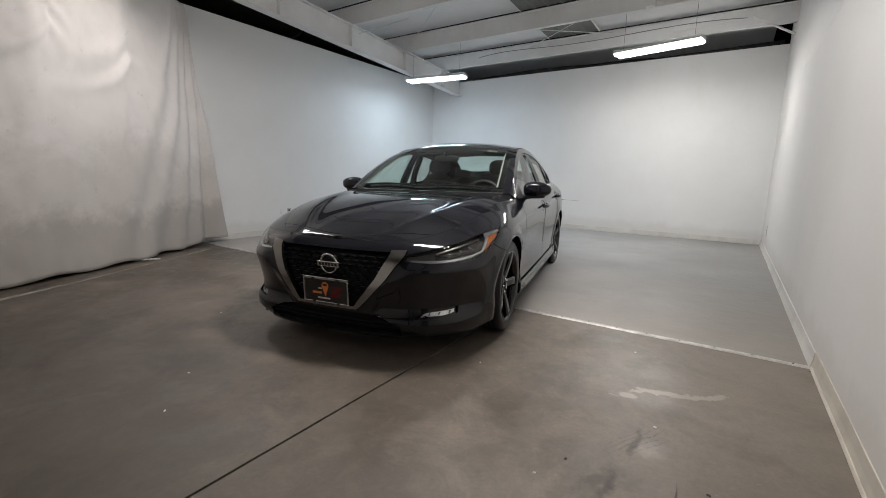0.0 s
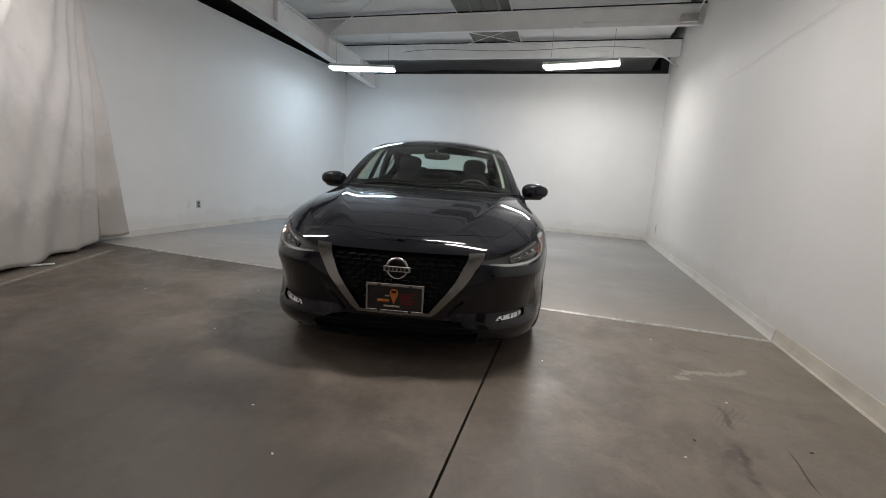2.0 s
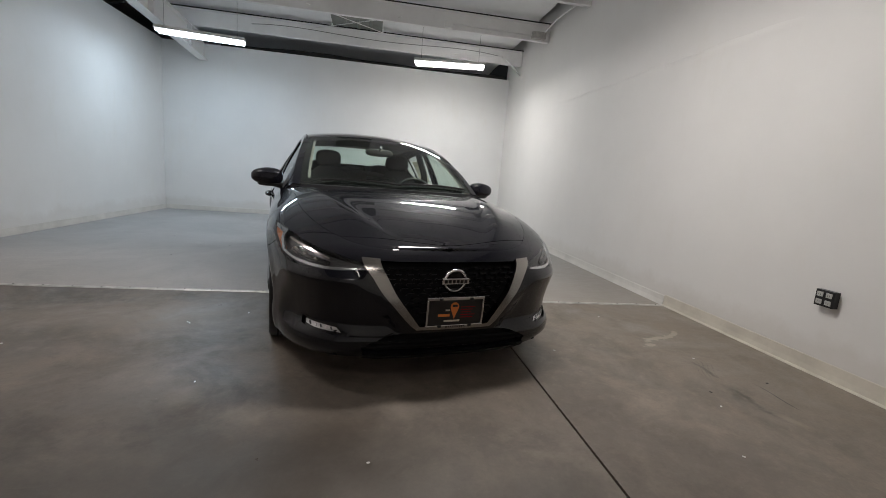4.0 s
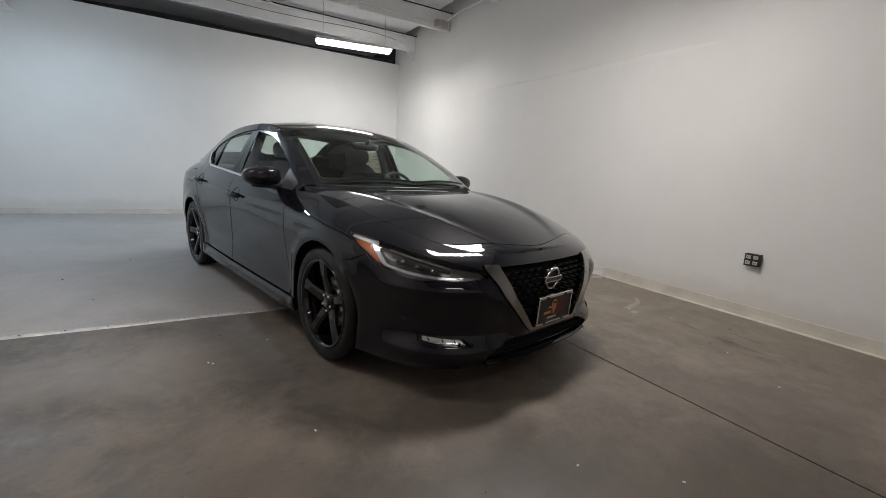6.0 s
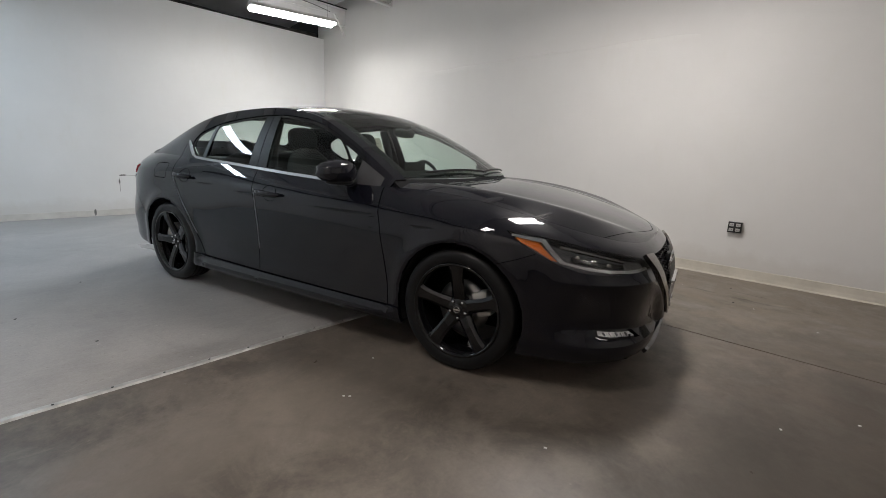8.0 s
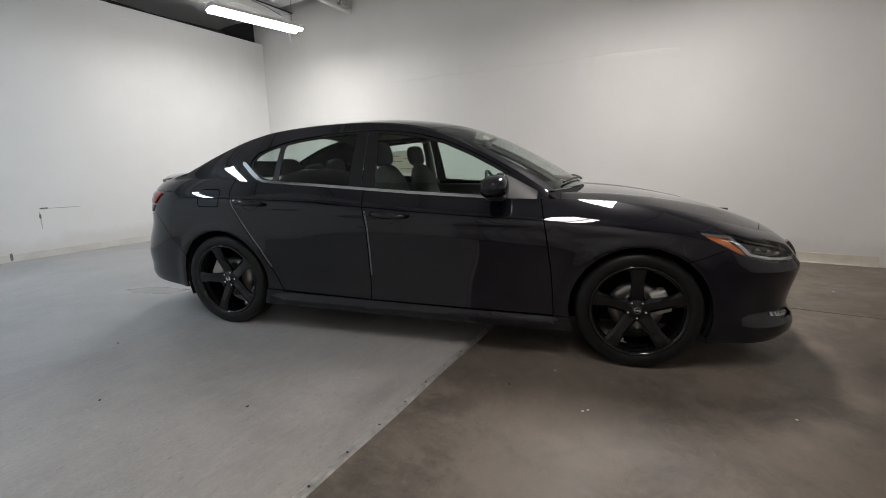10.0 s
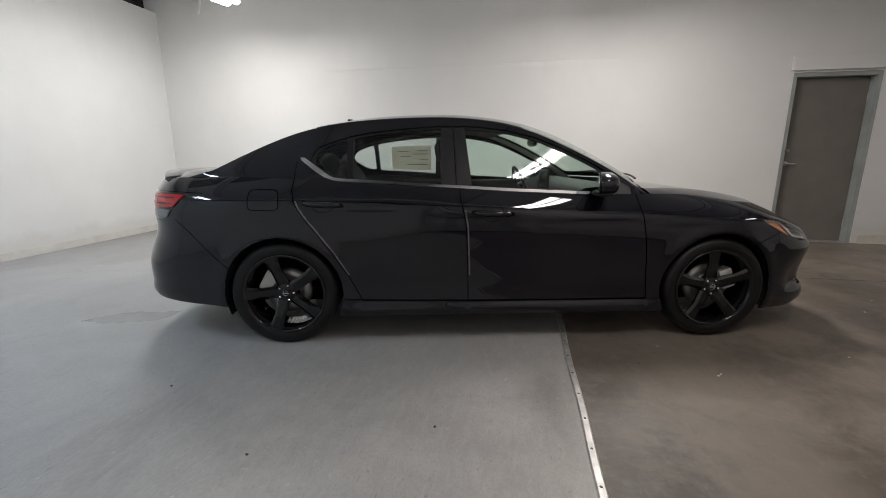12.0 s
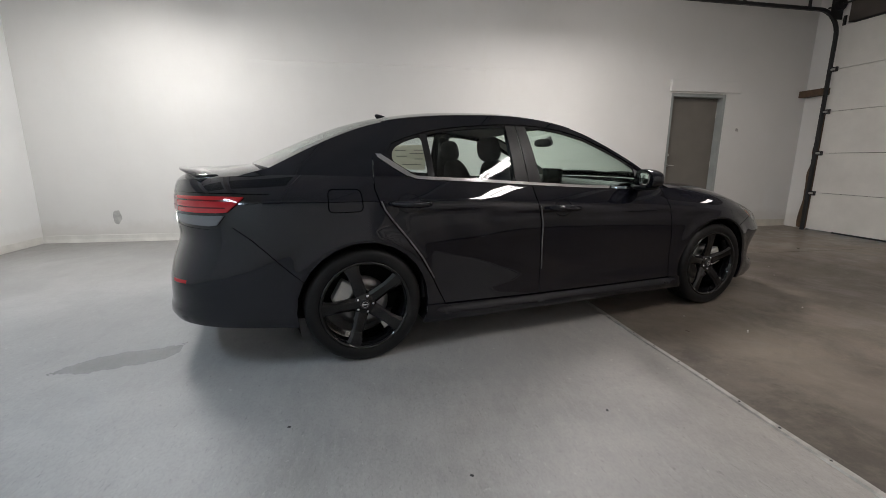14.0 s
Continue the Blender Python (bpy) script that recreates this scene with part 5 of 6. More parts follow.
HEADLAMP = sx((1.60, 0.770), (1.76, 0.753), (1.86, 0.731), (1.94, 0.712), (2.04, 0.690), (2.12, 0.668), (2.172, 0.646), (2.198, 0.612), (2.16, 0.604), (2.04, 0.600), (1.94, 0.610), (1.85, 0.638), (1.76, 0.678), (1.665, 0.728), (1.61, 0.762))
AMBER = sx((1.640, 0.756), (1.74, 0.746), (1.800, 0.690), (1.845, 0.652), (1.815, 0.656), (1.76, 0.688), (1.675, 0.730))
FOG = sy((0.565, 0.292), (0.585, 0.310), (0.640, 0.316), (0.722, 0.324), (0.724, 0.306), (0.685, 0.298))
FOGHOLE = sy((0.545, 0.283), (0.575, 0.320), (0.640, 0.328), (0.735, 0.338), (0.740, 0.300), (0.695, 0.287))
VEE = sy((0.472, 0.664), (0.385, 0.660), (0.352, 0.575), (0.317, 0.505), (0.190, 0.335), (0.0, 0.330), (0.0, 0.316), (0.205, 0.318), (0.240, 0.345), (0.384, 0.510), (0.424, 0.575))
GRILLE = sy((0.385, 0.655), (0.0, 0.652), (0.0, 0.330), (0.190, 0.335), (0.317, 0.505), (0.352, 0.575))
INTAKE = sy((0.0, 0.298), (0.24, 0.298), (0.36, 0.275), (0.47, 0.225), (0.46, 0.192), (0.0, 0.188))
TAIL_RED = sx((-1.925, 0.930), (-2.02, 0.932), (-2.15, 0.932)) + sy((0.42, 0.928), (0.36, 0.90), (0.42, 0.853), front=False) + sx((-2.13, 0.853), (-2.05, 0.854), (-2.005, 0.858))
TAIL_CLEAR = sx((-2.020, 0.842), (-2.13, 0.840)) + sy((0.50, 0.840), (0.54, 0.798), front=False) + sx((-2.09, 0.790), (-2.055, 0.796))
TAIL_EDGE = sx((-1.805, 0.944), (-2.02, 0.950), (-2.16, 0.950)) + sy((0.34, 0.946), (0.32, 0.90), (0.36, 0.83), (0.52, 0.782), front=False) + sx((-2.09, 0.772), (-1.985, 0.785), (-1.90, 0.862))
REFLECT = sx((-2.225, 0.515), (-2.30, 0.510), (-2.30, 0.492), (-2.23, 0.497))

front_edge = [(0.822, 0.99), (0.826, 0.90), (0.862, 0.72), (0.890, 0.545), (0.905, 0.40), (0.915, 0.265)]
mid_edge = [(-0.275, 1.03), (-0.268, 0.90), (-0.235, 0.73), (-0.222, 0.41), (-0.222, 0.262)]
rear_edge = [(-1.262, 1.12), (-1.277, 0.958), (-1.256, 0.874), (-1.201, 0.788), (-1.138, 0.709), (-1.042, 0.579), (-0.955, 0.430), (-0.905, 0.330), (-0.88, 0.278)]
sill_line = [(-0.88, 0.278), (-0.222, 0.266), (0.40, 0.262), (0.915, 0.262)]
bumper_f = sx((1.75, 0.680), (1.655, 0.640), (1.56, 0.610))
bumper_r = sx((-1.99, 0.79), (-1.90, 0.72), (-1.84, 0.66), (-1.73, 0.545), (-1.66, 0.48))
fuel = rounded([(s_at_x(-1.525, 0.962), 0.962), (s_at_x(-1.355, 0.960), 0.960), (s_at_x(-1.350, 0.845), 0.845), (s_at_x(-1.53, 0.845), 0.845)], 0.03)
fuel_seam = seam(fuel + fuel[:1], 0.005)
front_door = front_edge + [(0.915, 0.20), (-0.222, 0.20)] + mid_edge[::-1]
rear_door = mid_edge + [(-0.222, 0.20), (-0.88, 0.20)] + rear_edge[::-1]
sill = [(-1.2, 0.1), (-1.2, 0.30), (-0.88, 0.278), (-0.222, 0.266), (0.40, 0.262), (0.915, 0.262), (1.2, 0.27), (1.2, 0.1)]
bump_front = [(S_END_F + 0.1, 0.1), (S_END_F + 0.1, 0.72), (s_at_x(2.12, 0.705), 0.73), (s_at_x(1.9, 0.70), 0.70), *bumper_f, (s_at_x(1.5, 0.1), 0.1)]
bump_rear = [(S_END_R - 0.1, 0.1), (S_END_R - 0.1, 0.79), *bumper_r, (s_at_x(-1.6, 0.1), 0.1)]
fender = [(0.80, 1.2)] + front_edge + [(0.915, 0.1), (s_at_x(1.75, 0.3), 0.1), (s_at_x(1.75, 0.680), 0.685), (S_END_F + 0.1, 0.70), (S_END_F + 0.1, 1.2)]

regions = [
    (None, arch_f), (None, arch_r),
    ("headlamp", HEADLAMP), ("fog_recess", FOGHOLE),
    ("tail_lamp", TAIL_EDGE), ("reflector", REFLECT), ("grille_vee", VEE), ("grille_back", GRILLE), ("intake", INTAKE),
    (None, seam(front_edge)), (None, seam(mid_edge)), (None, seam(rear_edge)), (None, seam(sill_line, 0.008)), (None, fuel_seam),
    (None, seam(bumper_f, 0.004)), (None, seam(bumper_r, 0.004)),
    ("fuel_flap", fuel), ("sill", sill), ("front_door", front_door), ("rear_door", rear_door),
    ("front_bumper", bump_front), ("rear_bumper", bump_rear), ("front_fender", fender),
]
uv, got = split_surface(lower, SIDE, regions, 0.033)
got["front_fender"] += [f for f in got["rest"] if uv[f[0]][0] > 0]
got["rest"] = [f for f in got["rest"] if uv[f[0]][0] <= 0]

for name in ("front_bumper", "rear_bumper"):
    sk = Skin()
    sk.add(lower, uv, got[name], (1, -1))
    sk.done(name, M_PAINT, car)
DOORS = {}
for side in (-1, 1):
    for name, material, label in (("front_door", M_PAINT, ""), ("rear_door", M_PAINT, ""), ("front_fender", M_PAINT, ""), ("fuel_flap", M_PAINT, ""), ("sill", M_PAINT, "gloss black side skirt"), ("rest", M_PAINT, "")):
        if name == "fuel_flap" and side == 1:
            continue
        sk = Skin()
        sk.add(lower, uv, got[name], (side,), -0.012 if name == "sill" else 0.0, 0.016 if name != "sill" else 0.03)
        ob = sk.done({"rest": "rear_quarter_panel"}.get(name, name), material, car, label)
        DOORS[name, side] = ob
    if side == 1:
        sk = Skin()
        sk.add(lower, uv, got["fuel_flap"], (1,))
        sk.done("quarter_patch", M_PAINT, car)
    # lamps: dark recess, fittings, clear lens
    sk = Skin()
    sk.add(lower, uv, got["headlamp"], (side,), 0.045, 0.0)
    lamp = sk.done("headlight", M_LAMPBODY, car, "narrow headlight behind a clear lens")
    sk = Skin()
    sk.add(lower, uv, got["headlamp"], (side,), 0.0, 0.045)
    sk.done("lens", M_LENS, lamp, "clear lens")
    v2, g2 = split_surface(lower, AMBER, [], 0.03)
    sk = Skin()
    sk.add(lower, v2, g2["rest"], (side,), 0.016, 0.02)
    sk.done("side_marker", M_AMBER, lamp, "amber side marker")
    for line, w, d, material, nm in (
        ([(1.625, 0.764), (1.765, 0.742), (1.81, 0.700), (1.862, 0.650)], 0.019, 0.008, M_SILVER, "light_guide"),
        ([(1.862, 0.650), (1.96, 0.629), (2.05, 0.617), (2.125, 0.611), (2.184, 0.613)], 0.013, 0.008, M_SILVER, "light_guide"),
        ([(1.84, 0.722), (1.95, 0.698), (2.04, 0.675), (2.10, 0.655)], 0.008, 0.012, M_DARKCHROME, "bezel_strip"),
        ([(1.90, 0.672), (2.0, 0.652), (2.11, 0.636)], 0.026, 0.026, M_GLOSSB, "bezel_strip"),
    ):
        ln = sx(*line)
        v2, g2 = split_surface(lower, seam(ln, w), [], 0.03)
        sk = Skin()
        sk.add(lower, v2, g2["rest"], (side,), d, 0.012)
        sk.done(nm, material, lamp)
    for x, z in ((1.925, 0.682), (1.99, 0.668), (2.055, 0.650)):
        p = lower(s_at_x(x, z), z)
        n = normal_of(lower, (s_at_x(x, z), z))
        n = n if n.y > 0 else -n
        b = lathe([(0.001, 0.0), (0.010, -0.003), (0.013, -0.009), (0.015, -0.016)], 20, "Z")
        m = Vector((n.x, n.y * side, n.z)).to_track_quat("Z", "Y").to_matrix().to_4x4()
        bmesh.ops.transform(b, matrix=Matrix.Translation(Vector((p.x, p.y * side, p.z)) - Vector((n.x, n.y * side, n.z)) * 0.018) @ m, verts=b.verts)
        part("projector", b, M_DARKCHROME, lamp, "", True)
    # fog lamp in its recess
    sk = Skin()
    sk.add(lower, uv, got["fog_recess"], (side,), 0.014, 0.0)
    fog = sk.done("fog_light", M_GLOSSB, car, "slim fog light in a dark recess")
    v2, g2 = split_surface(lower, FOG, [], 0.03)
    sk = Skin()
    sk.add(lower, v2, g2["rest"], (side,), 0.008, 0.02)
    sk.done("lens", M_SILVER, fog, "ribbed silver lamp insert")
    for k in range(5):
        y = 0.606 + 0.024 * k
        v2, g2 = split_surface(lower, seam(sy((y, 0.299 + 0.0015 * k), (y + 0.004, 0.310 + 0.002 * k)), 0.007), [], 0.03)
        sk = Skin()
        sk.add(lower, v2, g2["rest"], (side,), 0.005, 0.008)
        sk.done("lamp_rib", M_CHROME if k % 2 else M_LAMPBODY, fog)
    v2, g2 = split_surface(lower, seam(sy((0.742, 0.341), (0.715, 0.338), (0.64, 0.331), (0.565, 0.318)), 0.005), [], 0.03)
    sk = Skin()
    sk.add(lower, v2, g2["rest"], (side,), -0.002, 0.014)
    sk.done("trim", M_GLOSSB, fog)
    # tail lamp
    sk = Skin()
    sk.add(lower, uv, got["tail_lamp"], (side,), 0.004, 0.02)
    tl = sk.done("tail_light", M_GLOSSB, car, "red and clear tail light wrapping the corner")
    for poly, material, nm, d in ((TAIL_RED, M_RED, "red_lens", -0.004), (TAIL_CLEAR, M_CLEARLENS, "clear_lens", -0.003)):
        v2, g2 = split_surface(lower, poly, [], 0.03)
        sk = Skin()
        sk.add(lower, v2, g2["rest"], (side,), d, 0.010)
        sk.done(nm, material, tl)
    for z0, x0 in ((0.912, -1.99), (0.878, -2.01)):
        v2, g2 = split_surface(lower, seam(sx((x0, z0), (-2.14, z0)) + sy((0.46, z0), front=False), 0.007), [], 0.03)
        sk = Skin()
        sk.add(lower, v2, g2["rest"], (side,), -0.006, 0.006)
        sk.done("lens_rib", M_REDDARK, tl)
    sk = Skin()
    sk.add(lower, uv, got["reflector"], (side,), 0.0, 0.01)
    sk.done("reflector", M_RED, car, "small red bumper reflector")

    # added bead that gives the door bottoms their thin bright line
    pts = [Vector((p.x, side * (p.y + 0.007), p.z)) for p in (lower(x, 0.252 + 0.006 * max(0.0, -x)) for x in lin(-0.96, 0.98, 48))]
    part("sill_highlight_bead", tube(pts, 0.0055, 8), M_PAINT, DOORS["sill", side], "gloss black bead added to catch a highlight under the doors", True)
    # pale guards clipped over the doors' rear edges
    for name, line in (("front_door", [(x + 0.010, z) for x, z in ((-0.252, 0.835), (-0.235, 0.73), (-0.226, 0.52), (-0.223, 0.43))]), ("rear_door", [(x + 0.011, z) for x, z in ((-1.262, 0.895), (-1.244, 0.85), (-1.201, 0.788), (-1.138, 0.709), (-1.042, 0.579), (-0.965, 0.445))])):
        v2, g2 = split_surface(lower, seam(line, 0.008), [], 0.03)
        sk = Skin()
        sk.add(lower, v2, g2["rest"], (side,), -0.003, 0.006)
        sk.done("edge_guard", M_GUARD, DOORS[name, side], "thin pale door edge guard")

# inner black shell behind the gaps, wheel housings and floor pan
v2, g2 = split_surface(lower, SIDE, [(None, arch_f), (None, arch_r)], 0.09)
sk = Skin()
sk.add(lower, v2, g2["rest"], (1, -1), 0.058, 0.0)
sk.done("inner_shell", M_UNDER, car)
for wx in (WHEEL_X, -WHEEL_X):
    for side in (-1, 1):
        b = bmesh.new()
        rows = []
        for i in range(25):
            a = math.pi * (1.12 - 1.24 * i / 24)
            rows.append([b.verts.new((wx + 0.372 * math.cos(a), side * yy, WHEEL_Z + 0.372 * math.sin(a))) for yy in (0.862, 0.58)])
        for p, q in zip(rows, rows[1:]):
            b.faces.new((p[0], p[1], q[1], q[0]))
        b.faces.new([r[1] for r in rows])
        part("wheel_housing", b, M_UNDER, car)
for x0, x1, z0 in ((-2.15, -1.0, 0.255), (-1.0, 1.0, 0.150), (1.0, 2.16, 0.160)):
    part("floor_pan", box(x0, x1, -0.60, 0.60, z0, 0.30, 0.02), M_UNDER, car)
for side in (-1, 1):
    part("floor_pan", box(-0.98, 0.98, min(side * 0.6, side * 0.82), max(side * 0.6, side * 0.82), 0.155, 0.24, 0.01), M_UNDER, car)

# grille, its chrome vee, bars and badge
sk = Skin()
sk.add(lower, uv, got["grille_vee"], (1, -1), -0.012, 0.05)
sk.done("grille_trim", M_DARKCHROME, car, "smoked chrome vee round the grille")
sk = Skin()
sk.add(lower, uv, got["grille_back"], (1, -1), 0.045, 0.0)
grille = sk.done("grille", M_UNDER, car, "gloss black grille with short stepped bars")
sk = Skin()
row = 0
z = 0.335
while z < 0.64:
    wide = 0.19 + (z - 0.335) * 0.75
    step = 0.062
    off = 0.0 if row % 2 else step / 2
    y = off
    while y + 0.030 < wide - 0.012:
        if (y < 0.13 and z < 0.475) or math.hypot(y, z - 0.565) < 0.058:
            y += step
            continue
        line = [(s_at_y(y + 0.040, z), z), (s_at_y(y + 0.032, z + 0.008), z + 0.008), (s_at_y(max(y, 0.001), z + 0.008), z + 0.008)]
        v2, g2 = split_surface(lower, seam(line[:2], 0.008), [], 0.03)
        sk.add(lower, v2, g2["rest"], (1, -1), 0.014, 0.02)
        v2, g2 = split_surface(lower, seam(line[1:], 0.008), [], 0.03)
        sk.add(lower, v2, g2["rest"], (1, -1), 0.014, 0.02)
        y += step
    z += 0.026
    row += 1
tagged(sk.done("grille_mesh", M_MESH, grille), kind="stuff")
sk = Skin()
sk.add(lower, uv, got["intake"], (1, -1), 0.04, 0.0)
intake = sk.done("lower_intake", M_UNDER, car)
for z in (0.215, 0.243):
    v2, g2 = split_surface(lower, seam(sy((0.46, z), (0.2, z), (0.0005, z)), 0.008), [], 0.04)
    sk = Skin()
    sk.add(lower, v2, g2["rest"], (1, -1), 0.012, 0.02)
    sk.done("slat", M_UNDER, intake)
v2, g2 = split_surface(lower, seam(sy((0.46, 0.184), (0.40, 0.176), (0.2, 0.172), (0.0005, 0.172)), 0.018), [], 0.04)
sk = Skin()
sk.add(lower, v2, g2["rest"], (1, -1), -0.016, 0.04)
sk.done("front_lip", M_GLOSSB, car, "gloss black lower lip")


def badge(x, y, z, lean):
    b = lathe([(0.062, 0.0), (0.066, 0.010), (0.056, 0.016), (0.050, 0.010), (0.050, 0.0)], 36, "X", True)
    m = pose(x, y, z, 0, lean, 0)
    bmesh.ops.transform(b, matrix=m, verts=b.verts)
    ring = part("badge", b, M_CHROME, car, "round chrome maker's badge", True)
    part("badge_bar", box(0.0, 0.018, -0.076, 0.076, -0.017, 0.017, 0.005, m=m), M_CHROME, ring)
    part("badge_face", box(-0.004, 0.004, -0.049, 0.049, -0.049, 0.049, 0.02, m=m), M_SATINB, ring)
    for k in range(6):
        part("badge_mark", box(0.0182, 0.0192, -0.062 + 0.022 * k, -0.047 + 0.022 * k, -0.009, 0.009, m=m), M_SATINB, ring)


badge(2.245, 0, 0.565, 7)


def number_plate():
    m = pose(2.280, 0, 0.405, 0, 3, 0)
    ob = part("dealer_plate", box(-0.006, 0.004, -0.150, 0.150, -0.074, 0.074, 0.004, m=m), M_PLATE, car, "black dealer card in a chrome plate frame")
    b = bmesh.new()
    for y0, y1, z0, z1 in ((-0.160, 0.160, 0.068, 0.084), (-0.160, 0.160, -0.084, -0.066), (-0.160, -0.149, -0.066, 0.068), (0.149, 0.160, -0.066, 0.068)):
        box(-0.008, 0.010, y0, y1, z0, z1, 0.003, b, m)
    part("plate_frame", b, M_CHROME, ob, "thin chrome frame")
    for y in (-0.085, 0.085):
        for z in (0.072, -0.072):
            part("bolt", box(0.010, 0.014, y - 0.009, y + 0.009, z - 0.007, z + 0.007, 0.003, m=m), M_BLACKSTEEL, ob)
    for k in range(9):
        part("frame_mark", box(0.0102, 0.0108, -0.05 + 0.0125 * k, -0.042 + 0.0125 * k, -0.080, -0.071, m=m), M_SATINB, ob)
    # orange map pin and rows of small print
    b = lathe([(0.001, 0.0), (0.024, 0.0), (0.024, 0.0015), (0.001, 0.0015)], 24, "X")
    bmesh.ops.transform(b, matrix=m @ Matrix.Translation((0.0042, -0.005, 0.030)), verts=b.verts)
    part("print_pin", b, M_ORANGE, ob, "orange map pin print")
    part("print_pin", strip_plate([(-0.021, 0.018), (0.021, 0.018), (0.0, -0.035)], 0.0015, m=m @ pose(0.0042, -0.005, 0.0, 0, 0, -90)), M_ORANGE, ob)
    part("print_mark", box(0.0058, 0.0064, -0.019, 0.009, 0.030, 0.042, 0.002, m=m), M_PLATE, ob)
    for y0, y1, z, h, material in ((-0.055, -0.030, 0.014, 0.006, M_PAPER), (-0.095, -0.030, -0.012, 0.010, M_ORANGE), (-0.060, 0.028, -0.044, 0.007, M_PAPER)):
        part("print_line", box(0.0042, 0.0048, y0, y1, z - h, z + h * 0.4, m=m), material, ob)
    for k in range(5):
        part("print_line", box(0.0042, 0.0048, 0.030, 0.112 - 0.012 * (k % 3), 0.026 - 0.014 * k, 0.029 - 0.014 * k, m=m), M_RED, ob)


number_plate()

# ---- hood, deck, roof, glass ----
mid_hood = curve((2.26, 0.685), (2.165, 0.715), (2.10, 0.745), (2.0, 0.785), (1.85, 0.835), (1.7, 0.872), (1.5, 0.910), (1.3, 0.936), (1.1, 0.952), (0.9, 0.962), soft=0.05)


@functools.lru_cache(None)
def deck_edge(x):
    s = s_at_x(x, top_z(x))
    z = top_z(x)
    return lower(s, z)


def hood(x, w):
    e = deck_edge(x)
    zc = max(mid_hood(x), e.z)
    k = abs(w)
    z = zc + (e.z - zc) * k ** 2.4
    ridge = 0.56 + 0.26 * (1.0 - (x - 0.95) / 1.2)
    fade = max(0.0, min(1.0, (2.12 - x) / 0.35))
    z += 0.018 * fade * (1 / (1 + math.exp(-(k - ridge) / 0.026))) * (1 - k) / (1 - ridge) * 1.5
    return Vector((x, e.y * w, z))


mid_deck = curve((-1.65, 1.108), (-1.86, 1.092), (-2.0, 1.077), (-2.15, 1.064), (-2.24, 1.045), (-2.31, 1.0), soft=0.03)


def trunk(x, w):
    e = deck_edge(x)
    k = abs(w)
    zc = mid_deck(x)
    return Vector((x, e.y * w, zc + (e.z - zc) * k ** 3.0))


def sheet(func, us, ws, name, material, parent, label="", rim=0.014, up=True):
    uvs = [(u, w) for u in us for w in ws]
    k = len(ws)
    faces = []
    for i in range(len(us) - 1):
        for j in range(k - 1):
            a, b, c, d = i * k + j, i * k + j + 1, (i + 1) * k + j + 1, (i + 1) * k + j
            faces += [[a, b, c], [a, c, d]]
    sk = Skin()
    sk.add(func, uvs, faces, (1,), 0.0, rim, lambda p, n: n.z >= 0)
    return sk.done(name, material, parent, label)


def edge_rows(s0, s1, n):
    """x of rows whose ends follow the body's upper edge evenly."""
    return [p.x for p in (lower(a, z) for a, z in top_line(s0, s1, n))]


HOOD_END = edge_rows(S_END_F - 0.003, S_END_F - 0.003, 1)[0]


def hood_seam_x(w):
    return 2.135 - 0.36 * (0.66 * w) ** 2


sheet(lambda u, w: hood(0.93 + (hood_seam_x(w) - 0.93) * u, w), lin(0.0, 1.0, 60), lin(-0.997, 0.997, 44), "hood", M_PAINT, car)
sheet(lambda u, w: hood(HOOD_END + (hood_seam_x(w) + 0.005 - HOOD_END) * (1 - u) ** 2, w), lin(0.0, 1.0, 26), lin(-0.997, 0.997, 44), "nose_panel", M_PAINT, car)
trunk_x = [-1.68, -1.76, -1.84] + [x for x in edge_rows(REAR_X0, S_END_R + 0.003, 64) if x < -1.86]
sheet(trunk, trunk_x, lin(-0.997, 0.997, 36), "trunk_lid", M_PAINT, car)
# spoiler along the lid's rear edge
b = bmesh.new()
rows = []
for i in range(31):
    w = -1 + 2 * i / 30
    y = w * 0.61
    back = -2.275 + 0.16 * abs(w) ** 2.4
    lift = 0.024 * (1 - abs(w) ** 6)
    rows.append([b.verts.new(p) for p in ((back + 0.20, y, 1.046 - 0.006 - 0.028 * abs(w) ** 3), (back + 0.07, y, 1.064 + lift * 0.35 - 0.006 - 0.028 * abs(w) ** 3), (back - 0.022, y, 1.052 + lift - 0.006 - 0.028 * abs(w) ** 3), (back - 0.026, y, 1.044 + lift - 0.006 - 0.028 * abs(w) ** 3), (back + 0.03, y, 1.022 - 0.006 - 0.028 * abs(w) ** 3))])
for p, q in zip(rows, rows[1:]):
    for k in range(4):
        b.faces.new((p[k], p[k + 1], q[k + 1], q[k]))
b.faces.new(rows[0])
b.faces.new(rows[-1][::-1])
bmesh.ops.recalc_face_normals(b, faces=b.faces)
part("spoiler", b, M_PAINT, car, "", True)

